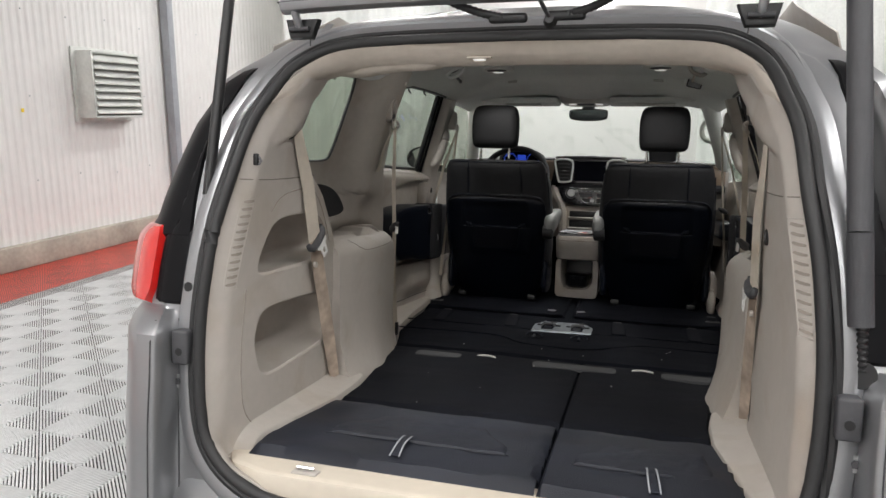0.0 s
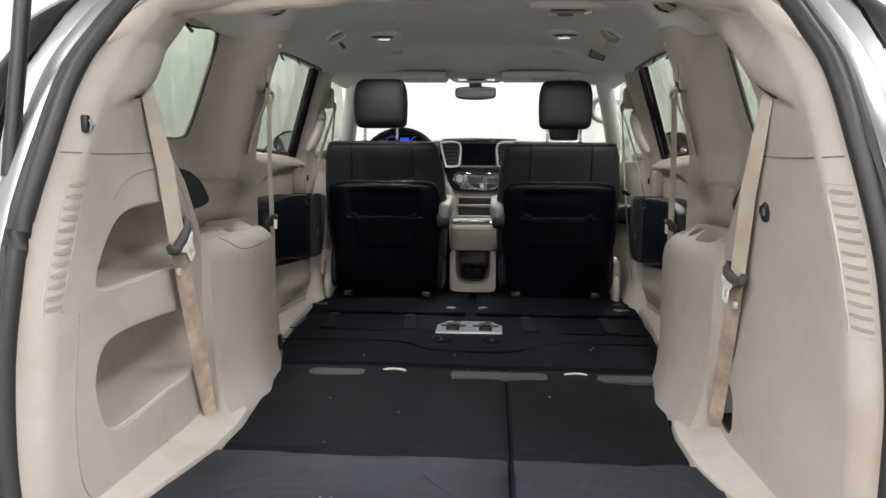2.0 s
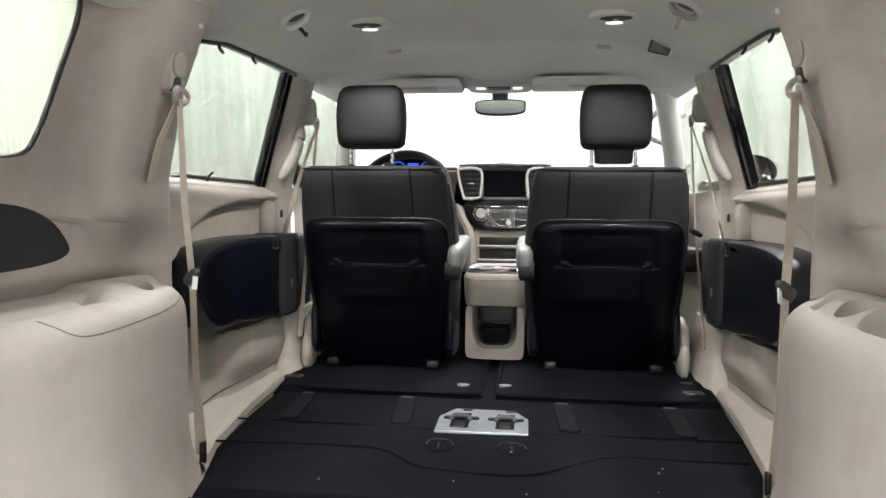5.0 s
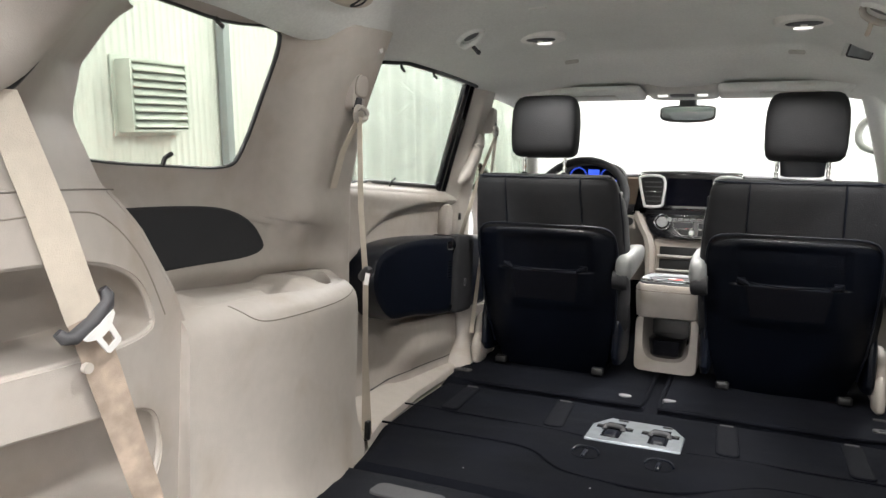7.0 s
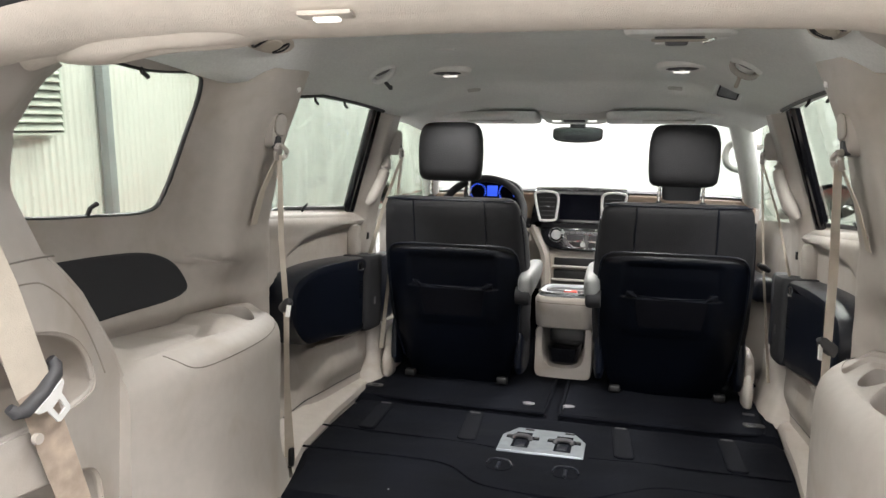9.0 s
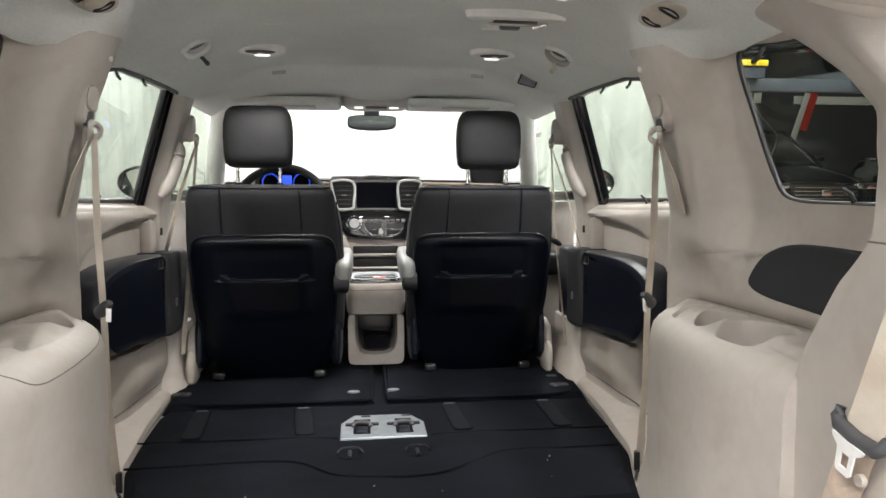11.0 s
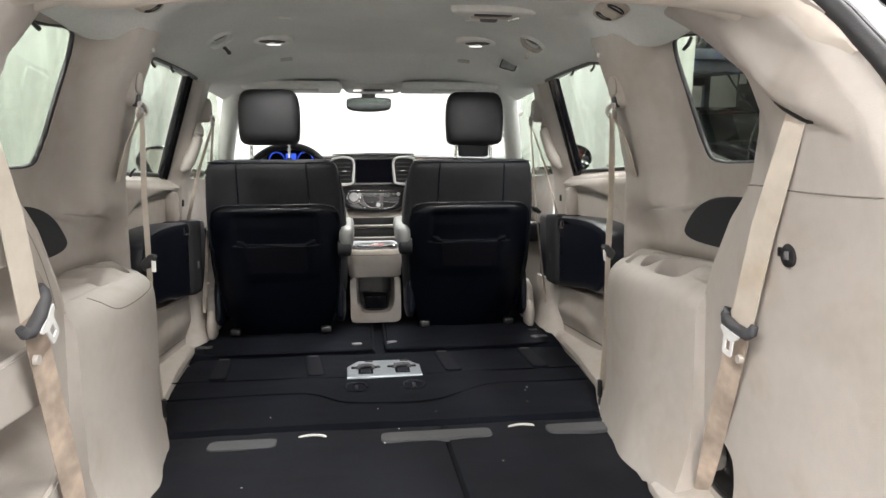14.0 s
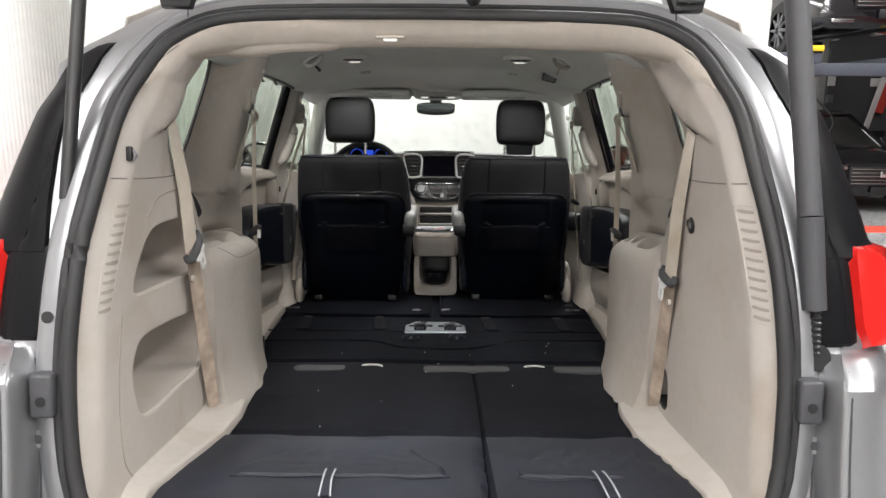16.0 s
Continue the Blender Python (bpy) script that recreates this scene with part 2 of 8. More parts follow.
def tube(bm, pts, r, n=10, closed=False, flat=1.0):
    """A round bar along points; r may be a list; flat squashes it along the side vector."""
    P = [Vector(p) for p in pts]
    k = len(P)
    rings = []
    up = Vector((0.13, 0.21, 0.97)).normalized()
    for i, p in enumerate(P):
        a = P[i - 1] if (i > 0 or closed) else P[i]
        b = P[(i + 1) % k] if (i + 1 < k or closed) else P[i]
        d = (b - a).normalized()
        s = d.cross(up)
        if s.length < 1e-3:
            s = d.cross(Vector((1, 0, 0)))
        s.normalize()
        u = s.cross(d)
        rr = r[i] if isinstance(r, (list, tuple)) else r
        rings.append([p + (s * math.cos(2 * math.pi * j / n) + u * math.sin(2 * math.pi * j / n) * flat) * rr for j in range(n)])
    if closed:
        rings.append(rings[0])
        return loft(bm, rings, True, False)
    return loft(bm, rings)


def ribbon(bm, pts, widths, across, thick=0.0016):
    """A strap along points; across: a vector, or one for each point."""
    P = [Vector(p) for p in pts]
    rings = []
    for i, p in enumerate(P):
        d = (P[min(i + 1, len(P) - 1)] - P[max(i - 1, 0)]).normalized()
        a = Vector(across[i] if isinstance(across, list) else across)
        a = (a - d * a.dot(d)).normalized()
        w = widths[i] if isinstance(widths, (list, tuple)) else widths
        nrm = d.cross(a) * thick / 2
        rings.append([p - a * w / 2 - nrm, p + a * w / 2 - nrm, p + a * w / 2 + nrm, p - a * w / 2 + nrm])
    return loft(bm, rings)


def offset_poly(poly, d):
    """Insets a closed outline by d."""
    P = [Vector((p[0], p[1])) for p in poly]
    area = sum(a.x * b.y - b.x * a.y for a, b in zip(P, P[1:] + P[:1]))
    sg = 1 if area > 0 else -1
    out = []
    for i, p in enumerate(P):
        a, b = P[i - 1], P[(i + 1) % len(P)]
        e1, e2 = (p - a).normalized(), (b - p).normalized()
        n = Vector((-(e1.y + e2.y), e1.x + e2.x))
        if n.length < 1e-6:
            n = Vector((-e1.y, e1.x))
        n.normalize()
        k = max(0.4, n.dot(Vector((-e1.y, e1.x))))
        q = p + n * (sg * d / k)
        out.append((q.x, q.y))
    return out


def plate(bm, poly, lo, hi, bevel=0.004, put=None):
    """A slab with a rounded upper rim over an outline in a plane; put(a, b, h) gives the place."""
    put = put or (lambda a, b, h: (a, b, h))
    rows = [(poly, lo), (poly, hi - bevel), (offset_poly(poly, bevel * 0.3), hi - bevel * 0.3), (offset_poly(poly, bevel), hi), (offset_poly(poly, bevel * 1.5), hi)]
    return loft(bm, [[put(a, b, h) for a, b in pl] for pl, h in rows])


def squircle(cx, cy, a, b, p=3.0, n=28):
    out = []
    for i in range(n):
        t = 2 * math.pi * i / n
        c, s = math.cos(t), math.sin(t)
        out.append((cx + a * abs(c) ** (2 / p) * (1 if c >= 0 else -1), cy + b * abs(s) ** (2 / p) * (1 if s >= 0 else -1)))
    return out


def squircle_ring(a, b, n=24):
    return [(a * math.cos(2 * math.pi * i / n), b * math.sin(2 * math.pi * i / n)) for i in range(n)]


def round_poly(a0, a1, b0, b1, r, n=5):
    out = []
    for ca, cb, s in ((a1 - r, b1 - r, 0), (a0 + r, b1 - r, 90), (a0 + r, b0 + r, 180), (a1 - r, b0 + r, 270)):
        for j in range(n + 1):
            t = radians(s + 90 * j / n)
            out.append((ca + r * math.cos(t), cb + r * math.sin(t)))
    return out


def lerp_table(tab, z):
    return float(np.interp(z, [t[0] for t in tab], [t[1] for t in tab]))


def smooth(a, b, x):
    t = min(1.0, max(0.0, (x - a) / (b - a)))
    return t * t * (3 - 2 * t)


def inside(poly, a, b):
    r = False
    for (a0, b0), (a1, b1) in zip(poly, poly[1:] + poly[:1]):
        if (b0 > b) != (b1 > b) and a < (a1 - a0) * (b - b0) / (b1 - b0) + a0:
            r = not r
    return r


def nearest(poly, a, b):
    best, d0 = None, 9
    for (a0, b0), (a1, b1) in zip(poly, poly[1:] + poly[:1]):
        l2 = (a1 - a0) ** 2 + (b1 - b0) ** 2 or 1e-12
        t = min(1, max(0, ((a - a0) * (a1 - a0) + (b - b0) * (b1 - b0)) / l2))
        q = (a0 + t * (a1 - a0), b0 + t * (b1 - b0))
        d = math.hypot(q[0] - a, q[1] - b)
        if d < d0:
            best, d0 = q, d
    return best


def panel(bm, span, z0, z1, nu, nv, X, side, holes=(), thick=0.004):
    """A moulded side panel: half-width X(y, z) over y in span(z); outlines in holes (y, z) are cut out."""
    grid = {}
    co = {}
    for j in range(nv + 1):
        z = z0 + (z1 - z0) * j / nv
        a, b = span(z)
        for i in range(nu + 1):
            co[i, j] = [a + (b - a) * i / nu, z]
    keep = []
    for j in range(nv):
        for i in range(nu):
            c = [(i, j), (i + 1, j), (i + 1, j + 1), (i, j + 1)]
            y = sum(co[k][0] for k in c) / 4
            z = sum(co[k][1] for k in c) / 4
            if not any(inside(h, y, z) for h in holes):
                keep.append(c)
    for h in holes:
        use = {}
        for c in keep:
            for k in c:
                use[k] = use.get(k, 0) + 1
        for k, n in use.items():
            if 0 < k[0] < nu and 0 < k[1] < nv and n < 4 or inside(h, *co[k]):
                q = nearest(h, *co[k])
                if math.hypot(q[0] - co[k][0], q[1] - co[k][1]) < 0.03:
                    co[k] = list(q)
    for k, (y, z) in co.items():
        grid[k] = bm.verts.new((side * X(y, z), y, z))
    for c in keep:
        bm.faces.new([grid[k] for k in c])
    for v in [v for v in bm.verts if not v.link_faces]:
        bm.verts.remove(v)
    bmesh.ops.recalc_face_normals(bm, faces=bm.faces)
    out = bmesh.ops.solidify(bm, geom=bm.faces[:], thickness=thick)
    return bm


def rim(bm, outline, X, side, r=0.005, n=8, lift=0.0):
    """A rounded bead along an outline (y, z) on a side panel."""
    return tube(bm, [(side * (X(y, z) - lift), y, z) for y, z in outline], r, n, closed=True)

# ---------------- the hall ----------------


def corrugated(bm, length, height, pitch=0.085, depth=0.008):
    """A ribbed sheet along +x, standing in the xz plane, ribs towards +y, its flat back behind."""
    n = int(length / pitch)
    prof = []
    for i in range(n):
        for f, d in ((0.0, 0), (0.32, 0), (0.56, 1), (0.76, 1)):
            prof.append(((i + f) * pitch, d * depth))
    prof.append((n * pitch, 0))
    lo = [bm.verts.new((x, y, 0)) for x, y in prof]
    hi = [bm.verts.new((x, y, height)) for x, y in prof]
    for i in range(len(prof) - 1):
        bm.faces.new((lo[i], lo[i + 1], hi[i + 1], hi[i]))
    b0 = [bm.verts.new((prof[0][0], -0.06, 0)), bm.verts.new((prof[-1][0], -0.06, 0)), bm.verts.new((prof[-1][0], -0.06, height)), bm.verts.new((prof[0][0], -0.06, height))]
    bm.faces.new(b0)
    return bm


KERB = 0.215
bm = corrugated(bmesh.new(), HALL_F - HALL_B, HALL_TOP - GROUND - KERB)
bm.transform(Matrix.Translation((HALL_L, HALL_F, GROUND + KERB)) @ Matrix.Rotation(radians(-90), 4, "Z"))
wall_w = setting(part("wall_west", bm, WHITE, van=False, smooth=0), "white corrugated sheet metal wall of the hall", "wall")
# screw heads in rows
screw_me = bpy.data.meshes.new("screw")
bm = bmesh.new()
tube(bm, [(0, 0, 0), (0.006, 0, 0)], [0.011, 0.007], 8)
bm.to_mesh(screw_me)
bm.free()
screw_me.materials.append(STEEL)
rnd = random.Random(3)
for k in range(16):
    for z in (0.75, 1.50, 2.25, 2.95):
        sc = new("screw", screw_me)
        sc.location = (HALL_L + 0.0225, HALL_F - 0.085 * (int((11.6 - k * 0.51) / 0.085) + 0.73) + rnd.uniform(-0.006, 0.006), z + rnd.uniform(-0.02, 0.02))
        sc.parent = wall_w
dot = tagged(part("sticker", box((HALL_L + 0.025, 5.80, 1.37), (0.004, 0.03, 0.035), 0.001), YELLOW, van=False), "small yellow sticker on the white wall", "sticker")
setting(part("baseboard", box(((HALL_L + 0.0), (HALL_F + HALL_B) / 2, GROUND + KERB / 2), (0.16, HALL_F - HALL_B, KERB), 0.012), CONCRETE, van=False), "stained bare concrete plinth under the white wall", "plinth")
bm = box(((HALL_R + HALL_L) / 2, HALL_F + 0.1, (GROUND + HALL_TOP) / 2), (HALL_R - HALL_L, 0.2, HALL_TOP - GROUND), 0)
setting(part("wall_north", bm, WHITE, van=False, smooth=0), "plain white wall in front of the van", "wall")
setting(part("wall_east", box((HALL_R + 0.1, (HALL_F + HALL_B) / 2, (GROUND + HALL_TOP) / 2), (0.2, HALL_F - HALL_B, HALL_TOP - GROUND), 0), DARKWALL, van=False, smooth=0), "plain dark grey wall", "wall")
setting(part("wall_south", box(((HALL_L + HALL_R) / 2, HALL_B - 0.1, (GROUND + HALL_TOP) / 2), (HALL_R - HALL_L, 0.2, HALL_TOP - GROUND), 0), WHITE, van=False, smooth=0), "plain white wall", "wall")
setting(part("ceiling", box(((HALL_L + HALL_R) / 2, (HALL_F + HALL_B) / 2, HALL_TOP + 0.1), (HALL_R - HALL_L + 0.4, HALL_F - HALL_B + 0.4, 0.2), 0), WHITE, van=False, smooth=0), "white hall ceiling", "ceiling")
# fixtures for the added lamps, all out of view
for lx, ly in ADDED_LAMP_SPOTS:
    lamp = thing("added_ceiling_lamp", (lx, ly, HALL_TOP), "unseen ceiling tube lamp, placed to light the hall", "lamp", "hall lamps", van=False)
    part("housing", box((lx, ly, HALL_TOP - 0.04), (0.3, 3.0, 0.08), 0.01), WHITE, lamp, van=False)
    for dx in (-0.08, 0.08):
        bm = bmesh.new()
        tube(bm, [(lx + dx, ly - 1.45, HALL_TOP - 0.11), (lx + dx, ly + 1.45, HALL_TOP - 0.11)], 0.018, 8)
        part("tube", bm, TUBE, lamp, "lit white tube", van=False)


def floor_mat():
    """Ribbed click tiles: squares 0.2 m wide with ribs one way, then the other; a red strip beside the walls."""
    m = bpy.data.materials.new("ribbed floor tiles")
    m.use_nodes = True
    nt = m.node_tree
    N, L = nt.nodes, nt.links
    b = N["Principled BSDF"]
    b.inputs["Roughness"].default_value = 0.45
    co = N.new("ShaderNodeTexCoord")
    sep = N.new("ShaderNodeSeparateXYZ")
    L.new(co.outputs["Object"], sep.inputs[0])

    def calc(op, a, bb=None):
        n = N.new("ShaderNodeMath")
        n.operation = op
        for i, v in enumerate((a, bb)):
            if v is None:
                continue
            if isinstance(v, (int, float)):
                n.inputs[i].default_value = v
            else:
                L.new(v, n.inputs[i])
        return n.outputs[0]

    def fract_of(v, s):
        return calc("FRACT", calc("MULTIPLY", v, s))
    x, y = sep.outputs[0], sep.outputs[1]
    cells = calc("ADD", calc("FLOOR", calc("MULTIPLY", x, 5.0)), calc("FLOOR", calc("MULTIPLY", y, 5.0)))
    odd = calc("GREATER_THAN", calc("FRACT", calc("MULTIPLY", cells, 0.5)), 0.25)
    gx = calc("LESS_THAN", fract_of(calc("ADD", x, y), 55.0), 0.42)
    gy = calc("LESS_THAN", fract_of(calc("SUBTRACT", x, y), 55.0), 0.52)
    mixn = N.new("ShaderNodeMix")
    L.new(odd, mixn.inputs[0]), L.new(gy, mixn.inputs[2]), L.new(gx, mixn.inputs[3])
    groove = mixn.outputs[0]
    red = calc("ADD", calc("LESS_THAN", x, HALL_L + 0.86), calc("GREATER_THAN", x, 8.6))
    base = N.new("ShaderNodeMix")
    base.data_type = "RGBA"
    L.new(red, base.inputs[0])
    base.inputs[6].default_value = (0.60, 0.61, 0.61, 1)
    base.inputs[7].default_value = (0.92, 0.11, 0.07, 1)
    noise_n = N.new("ShaderNodeTexNoise")
    noise_n.inputs["Scale"].default_value = 1.7
    L.new(co.outputs["Object"], noise_n.inputs["Vector"])
    deep = N.new("ShaderNodeMix")
    deep.data_type = "RGBA"
    L.new(groove, deep.inputs[0])
    L.new(base.outputs[2], deep.inputs[6])
    deep.inputs[7].default_value = (0.03, 0.03, 0.03, 1)
    dirt = N.new("ShaderNodeMix")
    dirt.data_type, dirt.blend_type = "RGBA", "MULTIPLY"
    dirt.inputs[0].default_value = 0.35
    L.new(deep.outputs[2], dirt.inputs[6]), L.new(noise_n.outputs[0], dirt.inputs[7])
    L.new(dirt.outputs[2], b.inputs["Base Color"])
    bp = N.new("ShaderNodeBump")
    bp.inputs["Strength"].default_value, bp.inputs["Distance"].default_value, bp.invert = 1.0, 0.006, True
    L.new(groove, bp.inputs["Height"])
    L.new(bp.outputs[0], b.inputs["Normal"])
    return m


FLOOR_MAT = floor_mat()
setting(part("floor", box(((HALL_L + HALL_R) / 2, (HALL_F + HALL_B) / 2, GROUND - 0.05), (HALL_R - HALL_L + 0.4, HALL_F - HALL_B + 0.4, 0.1), 0), FLOOR_MAT, van=False, smooth=0), "grey ribbed click-tile floor with a red border", "floor")

# post and louvre on the white wall
post = thing("wall_post", (HALL_L + 0.1, 7.84, GROUND + KERB), "grey painted steel post against the white wall", "post", van=False)
part("post", box((HALL_L + 0.07, 7.84, (GROUND + KERB + HALL_TOP) / 2), (0.10, 0.10, HALL_TOP - GROUND - KERB), 0.006), POSTGREY, post, van=False)
LOUVRE_Y, LOUVRE_Z = 6.80, 1.615


def wall_louvre(y, z, w=0.66, h=0.62, d=0.22):
    t = thing("wall_louvre", (HALL_L, y, z - h / 2), "grey metal wall louvre with slanted slats", "vent", van=False)
    x0 = HALL_L
    bm = bmesh.new()
    for yy in (y - w / 2, y + w / 2):
        rbox(bm, (x0 + d / 2, yy, z), (d, 0.025, h), 0.003)
    for zz in (z - h / 2, z + h / 2):
        rbox(bm, (x0 + d / 2, y, zz), (d, w, 0.025), 0.003)
    rbox(bm, (x0 + 0.02, y, z), (0.02, w + 0.1, h + 0.1), 0.003)
    part("frame", bm, ALU, t, van=False)
    for i in range(8):
        zz = z - h / 2 + 0.045 + i * (h - 0.05) / 8
        bm = box((0, 0, 0), (0.115, w - 0.03, 0.004), 0)
        rbox(bm, (0.048, 0, -0.006), (0.004, w - 0.03, 0.016), 0)
        bm.transform(Matrix.Translation((x0 + d - 0.02, y, zz + 0.03)) @ Matrix.Rotation(radians(48), 4, "Y"))
        part("slat", bm, ALU, t, van=False)


wall_louvre(LOUVRE_Y, LOUVRE_Z)

# ---------------- van: opening, body, trim ----------------


def seal_y(z):
    d = z - 0.8
    return 1.985 + 0.065 * d + 0.541 * d ** 3


# inner edge of the tailgate opening: half-width by height
SEAL_W = [(0.565, 0.44), (0.60, 0.53), (0.65, 0.583), (0.71, 0.606), (0.80, 0.617), (0.92, 0.62), (1.03, 0.614), (1.12, 0.606), (1.25, 0.587), (1.375, 0.574), (1.445, 0.553), (1.485, 0.54), (1.53, 0.512), (1.57, 0.44), (1.583, 0.28), (1.587, 0.0)]


def opening(grow=0.0, back=0.0):
    """The closed outline of the tailgate opening, grown outwards."""
    right = [(w, z) for z, w in SEAL_W]
    half = spline([(0.0, 0.556), (0.3, 0.557)] + right, 4)
    pts = [(float(p[0]), float(p[1])) for p in half]
    full = pts + [(-a, b) for a, b in reversed(pts[1:-1])]
    if grow:
        full = offset_poly(full, -grow)
    return [(a, seal_y(b) - back, b) for a, b in full]


van = thing("minivan", (0, 2.0, 0.0), "silver minivan with its tailgate open", "minivan")
bm = bmesh.new()
tube(bm, opening(0.012, 0.006), 0.0135, 10, closed=True)
tube(bm, opening(0.034, -0.004), 0.011, 8, closed=True)
part("door_seal", bm, RUBBER, van, "black rubber seal round the tailgate opening")

# painted frame round the opening: rings growing outwards and bending into the body sides
rings = []
for g, bk in ((0.028, -0.012), (0.045, -0.004), (0.065, -0.003), (0.08, -0.012)):
    rings.append(opening(g, bk))
bm = loft(bmesh.new(), rings, True, False)
part("rear_frame", bm, SILVER, van, "silver painted frame of the tailgate opening")
rings = []
for g, bk in ((0.07, -0.006), (0.078, 0.002), (0.092, 0.0), (0.100, -0.010), (0.106, -0.03), (0.112, -0.09)):
    ring = []
    for p, q, r in zip(opening(g, bk), opening(0.0), opening(0.07, -0.006)):
        if q[2] > 1.46:
            k = smooth(1.46, 1.60, q[2])
            ring.append(tuple(b + (a - b) * k for a, b in zip(p, r)))
    rings.append(ring)
part("roof_edge", loft(bmesh.new(), rings, False, False), SILVER, van, "silver painted rear roof edge")


def body_x(z):
    """Outer half-width of the body."""
    return lerp_table([(0.0, 0.90), (0.3, 0.96), (0.6, 0.97), (0.9, 0.955), (1.1, 0.925), (1.3, 0.86), (1.5, 0.765), (1.62, 0.70), (1.75, 0.55)], z)


QWIN = [(float(p[0]), float(p[1])) for p in spline([(2.60, 1.310), (2.80, 1.312), (2.955, 1.322), (3.0, 1.365), (3.025, 1.50), (3.038, 1.60), (3.005, 1.632), (2.85, 1.61), (2.62, 1.60), (2.51, 1.53), (2.48, 1.43), (2.50, 1.34)], 4, True)]
D_IN = [(0.55, 0.585), (0.62, 0.600), (0.72, 0.600), (0.85, 0.604), (1.0, 0.600), (1.19, 0.578), (1.25, 0.572), (1.36, 0.562), (1.45, 0.540), (1.53, 0.505), (1.6, 0.44)]
D_FRONT = [(0.55, 2.72), (0.71, 2.705), (0.85, 2.695), (0.95, 2.685), (1.03, 2.668), (1.10, 2.635), (1.20, 2.565), (1.27, 2.50), (1.36, 2.51), (1.45, 2.555), (1.55, 2.66), (1.60, 2.72)]
D_EDGE = [(0.55, 0.625), (1.20, 0.618), (1.27, 0.624), (1.36, 0.66), (1.45, 0.695), (1.55, 0.715), (1.60, 0.71)]


def wall_x(z):
    return lerp_table([(0.5, 0.64), (0.9, 0.77), (1.06, 0.786), (1.08, 0.776), (1.096, 0.757), (1.11, 0.7535), (1.24, 0.787), (1.28, 0.794), (1.31, 0.793), (1.35, 0.786), (1.75, 0.678)], z)


BELT_LIP = [(2.10, 1.29), (2.25, 1.350), (2.268, 1.356), (2.309, 1.377), (2.327, 1.390), (2.35, 1.413), (2.379, 1.443), (2.46, 1.53)]


def front_y(z, side=0):
    """Front edge of that trim; the two sides are trimmed a little differently."""
    return lerp_table(D_FRONT, z) + side * (0.042 * smooth(1.22, 1.40, z) + 0.02 * smooth(1.42, 1.55, z))


def trim_x(y, z, side=0):
    """Half-width of the moulded trim behind the rear window."""
    inner = lerp_table(D_IN, z)
    edge = lerp_table([(a, b) for a, b in SEAL_W[:-2]], z)
    r = smooth(0.0, 0.06, y - seal_y(z))
    x = edge + 0.006 + (inner - edge - 0.006) * r
    front = front_y(z, side)
    x -= 0.017 * smooth(0.0, 0.012, z - lerp_table(BELT_LIP, y)) * (1 - 0.8 * smooth(0.03, 0.10, z - lerp_table(BELT_LIP, y))) * smooth(2.16, 2.25, y) * (1 - smooth(2.375, 2.45, y))
    x += (lerp_table(D_EDGE, z) - inner) * smooth(front - 0.26, front + 0.01, y) ** 1.5
    return x


def shelf_poly(pts):
    return [(float(p[0]), float(p[1])) for p in spline(pts, 5, True)]


SHELF_UP = shelf_poly([(2.172, 1.012), (2.30, 1.008), (2.45, 1.015), (2.575, 1.035), (2.585, 1.075), (2.545, 1.13), (2.46, 1.158), (2.36, 1.160), (2.24, 1.145), (2.185, 1.09)])
SHELF_LOW = shelf_poly([(2.175, 0.79), (2.20, 0.752), (2.26, 0.742), (2.40, 0.752), (2.56, 0.765), (2.605, 0.80), (2.61, 0.86), (2.57, 0.915), (2.40, 0.925), (2.25, 0.922), (2.19, 0.905), (2.165, 0.85)])
WELL_R = shelf_poly([(2.665, 0.705), (2.645, 0.75), (2.585, 0.776), (2.53, 0.766), (2.507, 0.74), (2.505, 0.69), (2.53, 0.668), (2.60, 0.664), (2.655, 0.672)])




